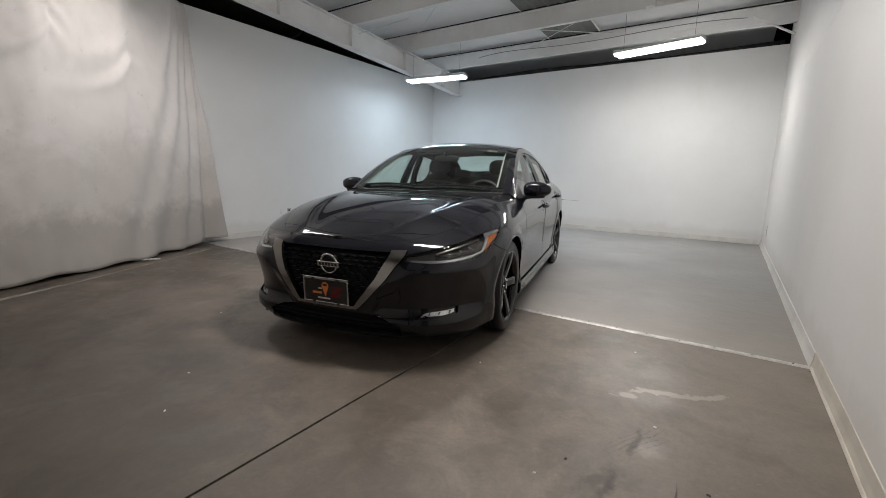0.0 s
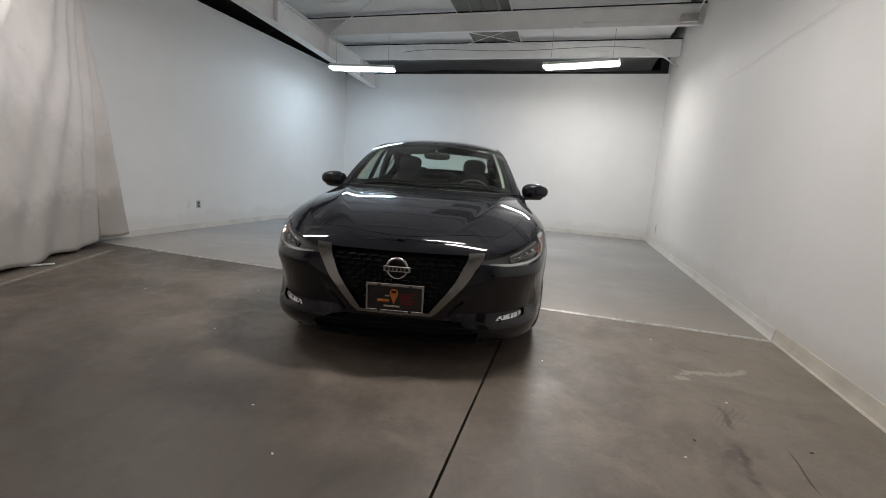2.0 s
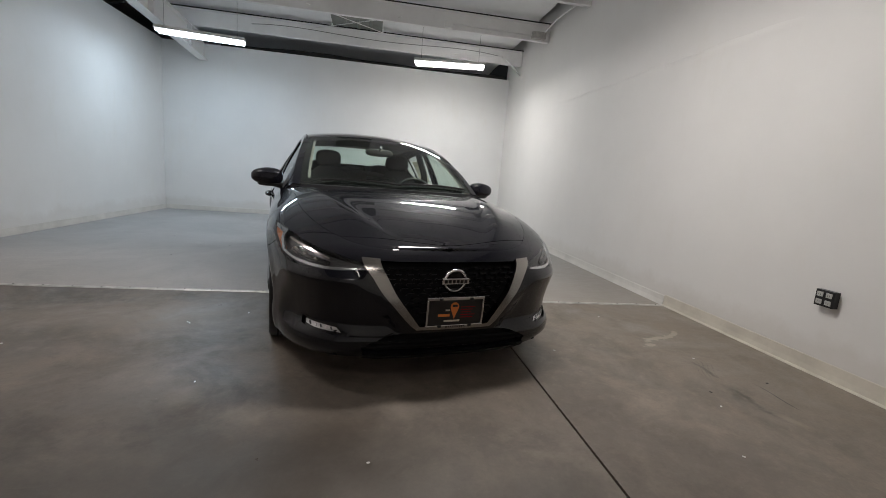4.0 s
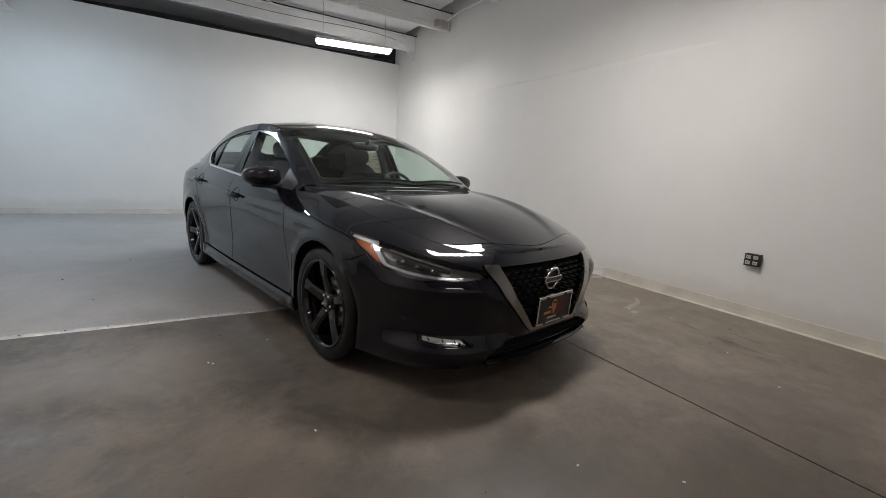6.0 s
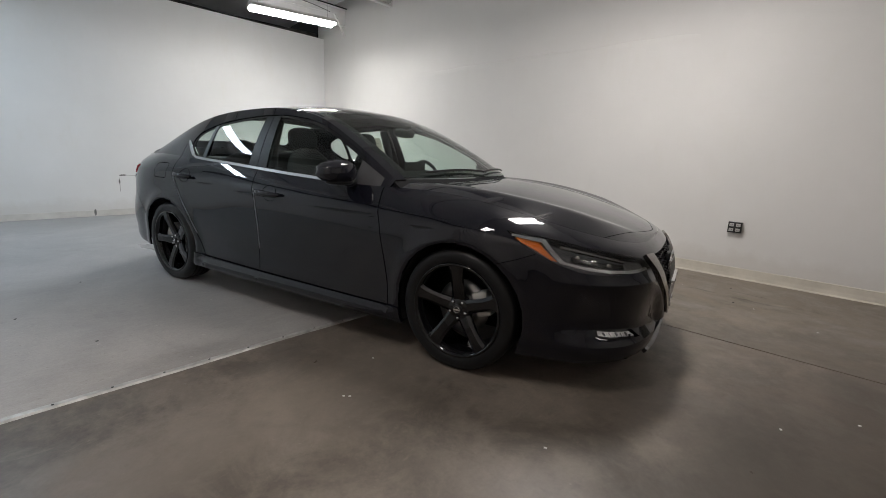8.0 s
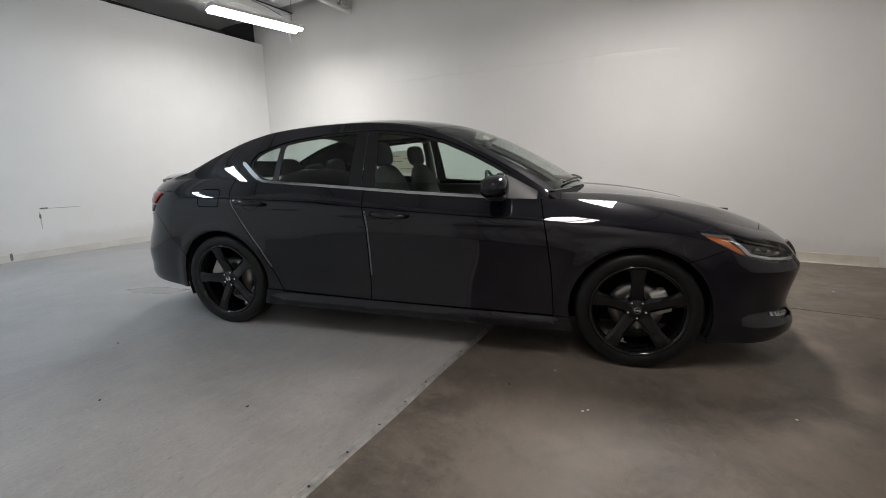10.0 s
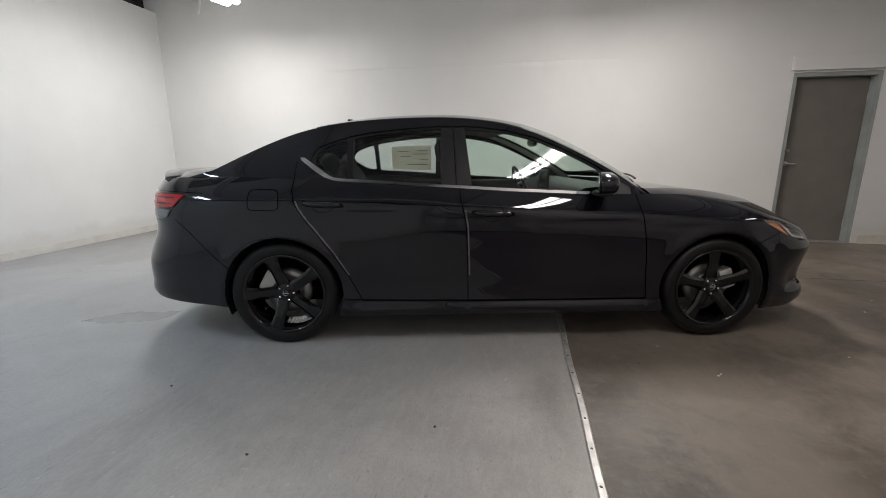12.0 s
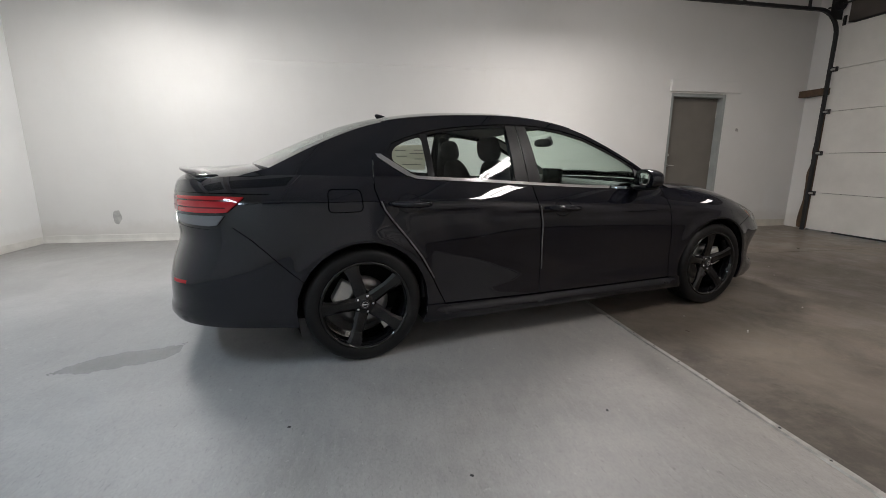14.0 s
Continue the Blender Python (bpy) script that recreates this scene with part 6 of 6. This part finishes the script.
sheet(top, lin(3.55, 7.25, 30), lin(-1, 1, 24), "roof", M_PAINT, car)
for q0, q1, nm, edge in ((0.10, 3.55, "windshield", 0.93), (7.25, 9.75, "rear_window", 0.90)):
    fr = sheet(top, lin(q0, q1, 16), lin(-edge, edge, 16), nm, M_GLASS, car, "tinted glass", 0.0)
    # black band printed round the glass, under it
    sk = Skin()
    us, ws = lin(q0, q1, 30), lin(-edge, edge, 30)
    uvs = [(u, w) for u in us for w in ws]
    keep = []
    for i in range(30):
        for j in range(30):
            u, w = (us[i] + us[i + 1]) / 2, (ws[j] + ws[j + 1]) / 2
            near_foot = (u - q0) < 0.10 * (q1 - q0) * (1 if nm == "windshield" else 0.4)
            near_top = (q1 - u) < (0.045 if nm == "windshield" else 0.10) * (q1 - q0)
            if near_foot or near_top or abs(w) > edge - 0.045:
                a, b_, c, d = i * 31 + j, i * 31 + j + 1, (i + 1) * 31 + j + 1, (i + 1) * 31 + j
                keep += [[a, b_, c], [a, c, d]]
    sk.add(top, uvs, keep, (1,), 0.006, 0.0, lambda p, n: n.z >= 0)
    sk.done("glass_band", M_GLOSSB, fr)
for side in (-1, 1):
    sheet(lambda u, w: top(u, side * w), lin(0.0, 3.55, 20), lin(0.93, 1.0, 2), "a_pillar", M_PAINT, car)
    sheet(lambda u, w: top(u, side * w), lin(7.25, 10.0, 20), lin(0.90, 1.0, 2), "c_pillar", M_PAINT, car)
sheet(top, lin(9.75, 10.0, 2), lin(-0.90, 0.90, 16), "deck_filler", M_PAINT, car)
sheet(lambda u, w: Vector((_mid_x(u) + (_edge_x(u) - _mid_x(u)) * abs(w) ** 2.3, w * (_edge_y(u) + 0.02), _mid_z(u) + (_edge_z(u) - _mid_z(u)) * abs(w) ** 2.3 - 0.016)), lin(-0.25, 0.14, 3), lin(-0.99, 0.99, 16), "cowl", M_UNDER, car)

# ---- cabin side ----
edge_top = [(float(x), float(z)) for x, z in zip(_edge_xs[::4], _edge_zs[::4]) if x < 0.87]
belt = [(x, top_z(x)) for x in lin(0.86, -1.96, 44)]
CABIN = edge_top + belt
F_GLASS = [(-0.195, 0.975), (0.05, 0.960), (0.40, 0.943), (0.600, 0.934), (0.612, 1.060), (0.541, 1.100), (0.395, 1.172), (0.216, 1.247), (0.039, 1.291), (-0.120, 1.313), (-0.232, 1.320)]
R_GLASS = [(-0.385, 0.988), (-0.66, 1.005), (-0.915, 1.020), (-0.922, 1.260), (-0.80, 1.283), (-0.654, 1.300), (-0.50, 1.313), (-0.380, 1.320)]
Q_GLASS = [(-0.955, 1.024), (-1.030, 1.036), (-1.085, 1.068), (-1.150, 1.110), (-1.150, 1.150), (-1.125, 1.190), (-1.06, 1.222), (-0.96, 1.254)]
B_PILLAR = [(-0.385, 0.96), (-0.195, 0.95), (-0.232, 1.328), (-0.380, 1.328)]
D_POST = [(-0.915, 1.0), (-0.955, 1.0), (-0.960, 1.262), (-0.922, 1.266)]
SAIL = [(0.600, 0.90), (0.80, 0.90), (0.80, 0.965), (0.612, 1.060)]
SURROUND = [(-0.19, 0.93), (0.62, 0.92), (0.64, 1.065), (0.55, 1.118), (0.40, 1.192), (0.22, 1.266), (0.04, 1.310), (-0.12, 1.331), (-0.24, 1.338), (-0.38, 1.338), (-0.50, 1.331), (-0.655, 1.318), (-0.81, 1.300), (-0.93, 1.278), (-1.06, 1.240), (-1.14, 1.207), (-1.175, 1.155), (-1.175, 1.105), (-1.03, 1.0), (-0.6, 0.96)]
reg = [("front_glass", rounded(F_GLASS, 0.02)), ("rear_glass", rounded(R_GLASS, 0.02)), ("quarter_glass", rounded(Q_GLASS, 0.03)), (None, seam([(-0.290, 0.95), (-0.305, 1.335)], 0.006)),
       ("b_pillar", B_PILLAR), ("d_post", D_POST), ("sail", SAIL), (None, seam(rear_edge[:2] + [], 0.006)), ("surround", SURROUND)]
uv3, got3 = split_surface(cabin, CABIN, reg, 0.035)


def glass_terms(x, z):
    return [1.0, x, z, x * x, x * z, z * z, x * x * x]


_spots = [(x, z) for x in lin(-1.15, 0.6, 35) for z in lin(0.94, 1.33, 16) if inside((x, z), SURROUND)]
_fit = np.linalg.lstsq(np.array([glass_terms(x, z) for x, z in _spots]), np.array([cabin(x, z).y for x, z in _spots]), rcond=None)[0]


def side_glass(x, z):
    """One evenly bowed surface for all the side windows."""
    return Vector((x, float(np.dot(_fit, glass_terms(x, z))), z))


for side in (-1, 1):
    sk = Skin()
    sk.add(cabin, uv3, got3["rest"], (side,))
    sk.done("cabin_frame", M_PAINT, car)
    for name, nm, material, depth, parent, label in (
        ("surround", "window_surround", M_GLOSSB, 0.006, car, "gloss black window surround"),
        ("b_pillar", "b_pillar_cover", M_SATINB, 0.003, car, "satin black pillar cover"), ("d_post", "division_bar", M_SATINB, 0.004, DOORS["rear_door", side], ""),
        ("sail", "mirror_sail", M_SAIL, 0.004, DOORS["front_door", side], ""),
        ("front_glass", "window", M_GLASS, 0.012, DOORS["front_door", side], "tinted side glass"), ("rear_glass", "window", M_GLASS_R, 0.012, DOORS["rear_door", side], "dark tinted side glass"),
        ("quarter_glass", "quarter_window", M_GLASS_R, 0.010, car, "dark tinted quarter glass"),
    ):
        sk = Skin()
        sk.add(side_glass if "glass" in name else cabin, uv3, got3[name], (side,), depth, 0.006 if "glass" not in name else 0.0)
        sk.done(nm, material, parent, label)
    # bright trim along the belt, kicked up behind the quarter glass
    line = [(-1.232, 1.136), (-1.20, 1.112), (-1.150, 1.080), (-1.085, 1.038), (-1.03, 1.016), (-0.94, 1.009), (-0.66, 0.994), (-0.31, 0.971), (0.05, 0.948), (0.40, 0.932), (0.60, 0.924)]
    sk = Skin()
    v2, g2 = split_surface(cabin, seam(line, 0.017), [], 0.03)
    sk.add(cabin, v2, g2["rest"], (side,), -0.006, 0.012)
    v2, g2 = split_surface(cabin, [(-1.245, 1.143), (-1.215, 1.143), (-1.065, 1.042), (-1.08, 1.022), (-1.16, 1.072)], [], 0.03)
    sk.add(cabin, v2, g2["rest"], (side,), -0.007, 0.012)
    sk.done("belt_trim", M_CHROME, car, "bright trim under the windows")
    sk = Skin()
    us = lin(3.3, 7.6, 24)
    sk.add(lambda u, w: top(u, side * w) + Vector((0, 0, 0.003)), [(u, w) for u in us for w in (0.955, 0.972)], [f for i in range(24) for f in ([2 * i, 2 * i + 1, 2 * i + 3], [2 * i, 2 * i + 3, 2 * i + 2])], (1,), 0.0, 0.004, lambda p, n: n.z >= 0)
    sk.done("roof_moulding", M_SATINB, car)


# ---- handles and mirrors ----
def door_handle(x0, x1, z0, z1, side, door):
    pts = []
    for i in range(9):
        t = i / 8
        x, z = x0 + (x1 - x0) * t, z0 + (z1 - z0) * t
        p = lower(x, z)
        bow = 0.012 + 0.030 * math.sin(math.pi * t) ** 0.6
        pts.append((p.x, side * (p.y + bow), p.z))
    b = tube(pts, [0.012, 0.016, 0.018, 0.019, 0.019, 0.019, 0.018, 0.016, 0.013], 10)
    h = part("door_handle", b, M_PAINT, door, "black pull handle over a round recess", True)
    xc, zc = (x0 + x1) / 2, (z0 + z1) / 2
    poly = [(xc + 0.068 * math.cos(2 * math.pi * i / 28), zc + 0.052 * math.sin(2 * math.pi * i / 28)) for i in range(28)]
    v2, g2 = split_surface(lower, poly, [], 0.02)
    sk = Skin()
    sk.add(lambda s, z: lower(s, z) - Vector((0, 0.034 * max(0.0, 1 - ((s - xc) / 0.068) ** 2 - ((z - zc) / 0.052) ** 2) - 0.0025, 0)), v2, g2["rest"], (side,), 0.0, 0.003)
    return h, sk, door


for side in (-1, 1):
    for x0, x1, z0, z1, door in ((0.045, -0.195, 0.812, 0.824, "front_door"), (-0.975, -1.205, 0.872, 0.885, "rear_door")):
        h, sk, door_ob = door_handle(x0, x1, z0, z1, side, DOORS[door, side])
        sk.done("handle_cup", M_UNDER, door_ob)


def ellipsoid(cx, cy, cz, rx, ry, rz, power=2.6, rows=14, cols=24, shape=None):
    b = bmesh.new()

    def e(c, p):
        return math.copysign(abs(c) ** p, c)

    k, grid = 2 / power, []
    for i in range(rows + 1):
        a = -math.pi / 2 + math.pi * i / rows
        ring = []
        for j in range(cols):
            t = 2 * math.pi * j / cols
            p = Vector((rx * e(math.cos(a), k) * e(math.cos(t), k), ry * e(math.cos(a), k) * e(math.sin(t), k), rz * e(math.sin(a), k)))
            if shape:
                p = shape(p)
            ring.append(b.verts.new((cx + p.x, cy + p.y, cz + p.z)))
        grid.append(ring)
    for i in range(rows):
        for j in range(cols):
            b.faces.new((grid[i][j], grid[i][(j + 1) % cols], grid[i + 1][(j + 1) % cols], grid[i + 1][j]))
    bmesh.ops.remove_doubles(b, verts=b.verts, dist=1e-5)
    bmesh.ops.recalc_face_normals(b, faces=b.faces)
    return b


def wing_mirror(side):
    def shape(p):
        q = p.copy()
        q.x += 0.05 * (0.12 - p.y * side) * 0.5 - 0.10 * max(0.0, p.y * side) * 1.0
        q.z *= 1.0 - 0.22 * max(0.0, p.y * side) / 0.12
        face = -0.032 - 0.30 * p.y * side
        if q.x < face:
            q.x = face - 0.05 * (face - q.x)
        return q

    b = ellipsoid(0.575, side * 0.925, 0.990, 0.075, 0.118, 0.068, 2.7, shape=shape)
    m = part("wing_mirror", b, M_PAINT, car, "gloss black wing mirror on an arm", True)
    part("mirror_base", ellipsoid(0.580, side * 0.905, 0.932, 0.055, 0.09, 0.018, 2.6), M_SATINB, m, "", True)
    part("mirror_arm", tube([(0.60, side * 0.775, 0.918), (0.595, side * 0.83, 0.925), (0.585, side * 0.89, 0.938)], [0.030, 0.024, 0.022], 10), M_SATINB, m, "", True)
    b = ellipsoid(0, 0, 0, 0.004, 0.080, 0.044, 2.8, 8, 20)
    bmesh.ops.transform(b, matrix=pose(0.546, side * 0.912, 0.990, 0, 0, side * 19), verts=b.verts)
    part("mirror_glass", b, M_MIRROR, m, "", True)


wing_mirror(-1)
wing_mirror(1)


# ---- wheels ----
def wheel(side, x, first):
    w = part("wheel", lathe([(0.250, -0.10), (0.268, -0.106), (0.300, -0.1075), (0.316, -0.096), (0.3235, -0.078), (0.325, -0.05), (0.325, 0.05), (0.3235, 0.078), (0.316, 0.096), (0.300, 0.1075), (0.268, 0.106), (0.250, 0.10), (0.242, 0.09), (0.242, -0.09)], 64, "Y", True), M_RUBBER, car, "wheel with a low black tyre", True)
    w.name = "wheel"
    for k in (-0.055, -0.02, 0.02, 0.055):
        part("tread_groove", lathe([(0.3253, k - 0.004), (0.3258, k), (0.3253, k + 0.004), (0.324, k)], 48, "Y", True), M_UNDER, w)
    part("rim", lathe([(0.254, 0.098), (0.249, 0.107), (0.240, 0.105), (0.231, 0.090), (0.224, 0.05), (0.219, -0.085), (0.226, -0.085), (0.236, 0.04), (0.244, 0.092)], 64, "Y", True), M_RIM, w, "gloss black rim", True)
    for k in range(5):
        a = radians(first + 72 * k)
        b = bmesh.new()
        rows = []
        for r, hw, y0, th in ((0.030, 0.038, 0.062, 0.030), (0.065, 0.037, 0.070, 0.030), (0.11, 0.034, 0.080, 0.028), (0.16, 0.033, 0.090, 0.024), (0.21, 0.039, 0.096, 0.02), (0.243, 0.052, 0.098, 0.016)):
            rows.append([b.verts.new((r, y, t)) for t, y in ((-hw, y0 - th), (-hw, y0 - 0.010), (-hw * 0.55, y0), (hw * 0.55, y0), (hw, y0 - 0.010), (hw, y0 - th))])
        for p, q in zip(rows, rows[1:]):
            for j in range(6):
                b.faces.new((p[j], p[(j + 1) % 6], q[(j + 1) % 6], q[j]))
        b.faces.new(rows[0])
        b.faces.new(rows[-1][::-1])
        bmesh.ops.rotate(b, cent=(0, 0, 0), matrix=Matrix.Rotation(-a, 3, "Y"), verts=b.verts)
        bmesh.ops.recalc_face_normals(b, faces=b.faces)
        part("spoke", b, M_RIM, w, "gloss black spoke")
    part("hub", lathe([(0.001, 0.070), (0.055, 0.068), (0.066, 0.060), (0.070, 0.03), (0.070, 0.0)], 32, "Y"), M_RIM, w, "", True)
    part("hub_cap", lathe([(0.001, 0.080), (0.020, 0.079), (0.026, 0.074), (0.027, 0.065)], 24, "Y"), M_SATINB, w, "", True)
    part("hub_badge", lathe([(0.013, 0.079), (0.016, 0.082), (0.019, 0.079)], 20, "Y", True), M_CHROME, w, "small chrome ring badge", True)
    part("hub_badge", box(-0.019, 0.019, 0.079, 0.082, -0.004, 0.004, 0.001), M_CHROME, w)
    for k in range(5):
        a = radians(first + 36 + 72 * k)
        b = lathe([(0.001, 0.078), (0.008, 0.076), (0.009, 0.06)], 10, "Y")
        bmesh.ops.translate(b, vec=(0.047 * math.cos(a), 0, 0.047 * math.sin(a)), verts=b.verts)
        part("wheel_nut", b, M_CHROME, w, "", True)
    part("brake_disc", lathe([(0.06, 0.010), (0.145, 0.010), (0.145, -0.012), (0.06, -0.012)], 40, "Y", True), M_DISC, w, "worn steel brake disc", True)
    part("disc_bell", lathe([(0.001, 0.03), (0.068, 0.03), (0.075, 0.008), (0.075, -0.02)], 28, "Y"), M_DISC, w, "", True)
    ca = radians(20 if x > 0 else 150)
    b = box(0.085, 0.170, -0.035, 0.045, -0.065, 0.065, 0.014)
    bmesh.ops.rotate(b, cent=(0, 0, 0), matrix=Matrix.Rotation(-ca, 3, "Y"), verts=b.verts)
    part("caliper", b, M_CALIPER, w, "pale grey brake caliper")
    turn = 1 if side > 0 else -1
    w.matrix_basis = pose(x, side * 0.790, WHEEL_Z + 0.002) @ Matrix.Diagonal((1, turn, 1, 1))
    return w


wheel(-1, WHEEL_X, 21)
wheel(-1, -WHEEL_X, 36)
wheel(1, WHEEL_X, 40)
wheel(1, -WHEEL_X, 10)


# ---- cabin ----
def seat(x, y, back=0.50, head=True, wide=0.25):
    b = ellipsoid(x + 0.12, y, 0.50, 0.27, wide, 0.09, 3.2)
    s = part("seat", b, M_SEAT, car, "charcoal cloth seat", True)
    bk = ellipsoid(0, 0, 0, 0.075, wide * 0.94, 0.33, 3.0, shape=lambda p: Vector((p.x, p.y * (1 - 0.20 * max(0.0, p.z) / 0.33), p.z)))
    bmesh.ops.transform(bk, matrix=pose(x - 0.22, y, 0.80, 0, -18, 0), verts=bk.verts)
    part("backrest", bk, M_SEAT, s, "", True)
    if head:
        h = ellipsoid(0, 0, 0, 0.055, 0.125, 0.085, 2.8)
        bmesh.ops.transform(h, matrix=pose(x - 0.345, y, 1.185, 0, -12, 0), verts=h.verts)
        part("headrest", h, M_SEAT, s, "", True)
        for dy in (-0.05, 0.05):
            part("headrest_post", tube([(x - 0.325, y + dy, 1.04), (x - 0.345, y + dy, 1.14)], 0.006, 8), M_CHROME, s)
    return s


seat(0.0, 0.36)
seat(0.0, -0.36)
bench = part("rear_bench", ellipsoid(-0.72, 0, 0.52, 0.26, 0.62, 0.09, 3.6), M_SEAT, car, "charcoal cloth rear bench", True)
bk = ellipsoid(0, 0, 0, 0.08, 0.60, 0.30, 3.6)
bmesh.ops.transform(bk, matrix=pose(-1.02, 0, 0.80, 0, -22, 0), verts=bk.verts)
part("backrest", bk, M_SEAT, bench, "", True)
for y in (-0.36, 0.0, 0.36):
    h = ellipsoid(0, 0, 0, 0.05, 0.12, 0.065 if y else 0.045, 2.8)
    bmesh.ops.transform(h, matrix=pose(-1.14, y, 1.105 if y else 1.08, 0, -15, 0), verts=h.verts)
    part("headrest", h, M_SEAT, bench, "", True)
part("parcel_shelf", box(-1.72, -1.14, -0.56, 0.56, 0.985, 1.015, 0.01), M_TRIMDARK, car)
b = bmesh.new()
rows = []
for i in range(21):
    y = -0.72 + 1.44 * i / 20
    dip = 0.03 * math.cos(y * 3)
    hood_up = 0.035 * math.exp(-((y - 0.36) / 0.17) ** 2)
    rows.append([b.verts.new(p) for p in ((0.98 - 0.25 * (y / 0.72) ** 2, y, 0.935), (0.72 - 0.1 * (y / 0.72) ** 2, y, 0.955 + hood_up * 0.5), (0.54, y, 0.950 + hood_up), (0.47, y, 0.915 + hood_up), (0.46, y, 0.70), (0.56, y, 0.50))])
for p, q in zip(rows, rows[1:]):
    for k in range(5):
        b.faces.new((p[k], p[k + 1], q[k + 1], q[k]))
bmesh.ops.recalc_face_normals(b, faces=b.faces)
dash = part("dashboard", b, M_TRIMDARK, car, "", True)
part("touch_screen", box(0.455, 0.475, -0.13, 0.13, 0.90, 1.045, 0.01), M_GLOSSB, dash, "glossy standing touch screen")
part("console", box(-0.25, 0.5, -0.10, 0.10, 0.42, 0.62, 0.04), M_TRIMDARK, car)
ring = [(0.0, 0.185 * math.cos(2 * math.pi * i / 32), 0.185 * math.sin(2 * math.pi * i / 32)) for i in range(32)]
b = tube(ring, 0.014, 8, closed=True)
box(-0.02, 0.02, -0.07, 0.07, -0.055, 0.045, 0.015, b)
for ang in (0, 180, 270):
    box(-0.008, 0.008, 0.05, 0.178, -0.014, 0.014, 0.004, b, pose(0, 0, 0, ang, 0, 0))
bmesh.ops.transform(b, matrix=pose(0.37, 0.36, 0.88, 0, -24, 0), verts=b.verts)
part("steering_wheel", b, M_TRIMDARK, car, "black steering wheel", True)
mir = part("rear_view_mirror", ellipsoid(0.36, 0.0, 1.255, 0.022, 0.125, 0.034, 3.0), M_PLASTICB, car, "", True)
part("mirror_stem", tube([(0.375, 0, 1.275), (0.43, 0, 1.30)], 0.012, 8), M_PLASTICB, mir)
for side in (-1, 1):
    sheet(lambda u, w: top(u, side * w) - Vector((0.02, side * 0.012, 0.022)), lin(0.1, 3.4, 12), lin(0.855, 0.985, 3), "pillar_trim", M_PILLARTRIM, car, "", 0.0)
    part("door_card", box(-1.0, 0.8, side * 0.785 - 0.02, side * 0.785 + 0.02, 0.30, 0.925, 0.012), M_TRIMDARK, car)
    b = tube([(-0.30, side * 0.70, 0.9), (-0.31, side * 0.655, 1.12), (-0.32, side * 0.59, 1.30)], 0.035, 8)
    part("pillar_trim", b, M_TRIMDARK, car, "", True)
sheet(lambda u, w: top(u, w) - Vector((0, 0, 0.035)), lin(3.5, 7.3, 12), lin(-0.97, 0.97, 10), "headliner", worn("headliner_cloth", (0.10, 0.098, 0.092), 0.9), car, "", 0.0)

# ---- stickers, wipers, aerial ----
us, ws = lin(2.95, 3.17, 4), lin(0.60, 0.74, 4)
sk = Skin()
sk.add(top, [(u, w) for u in us for w in ws], [f for i in range(4) for j in range(4) for f in ([i * 5 + j, i * 5 + j + 1, i * 5 + j + 6], [i * 5 + j, i * 5 + j + 6, i * 5 + j + 5])], (1,), 0.004, 0.0, lambda p, n: n.z >= 0)
sk.done("windshield_sticker", M_PAPER, car, "small white paper label inside the windshield")
poly = rounded([(-0.43, 1.025), (-0.80, 1.035), (-0.80, 1.245), (-0.43, 1.258)], 0.006)
v2, g2 = split_surface(cabin, poly, [], 0.04)
sk = Skin()
sk.add(cabin, v2, g2["rest"], (1,), 0.022, 0.0)
paper = sk.done("window_sticker", M_PAPER, DOORS["rear_door", 1], "cream price sheet taped inside the window")
for x0, x1, z in ((-0.46, -0.56, 1.205), (-0.46, -0.60, 1.175), (-0.46, -0.54, 1.125), (-0.62, -0.72, 1.15), (-0.47, -0.66, 1.075), (-0.64, -0.74, 1.20)):
    for d in (0.0205, 0.0235):
        v2, g2 = split_surface(cabin, [(x0, z), (x1, z), (x1, z + 0.008), (x0, z + 0.008)], [], 0.04)
        sk = Skin()
        sk.add(cabin, v2, g2["rest"], (1,), d, 0.0)
        sk.done("print_line", M_INK, paper)
for y0, y1 in ((0.60, -0.02), (0.02, -0.55)):
    pts = []
    for i in range(9):
        y = y0 + (y1 - y0) * i / 8
        v = y / 0.74
        p = top(0.22 + 0.12 * math.sin(math.pi * i / 8), v)
        pts.append(p + Vector((0.008, 0, 0.014)))
    part("wiper", tube(pts, 0.007, 6), M_SATINB, car)
b = ellipsoid(0, 0, 0, 0.055, 0.015, 0.020, 2.2, shape=lambda p: Vector((p.x + p.z * -0.8, p.y, p.z)))
bmesh.ops.transform(b, matrix=pose(-1.02, 0, 1.402, 0, 14, 0), verts=b.verts)
part("roof_aerial", b, M_PAINT, car, "", True)
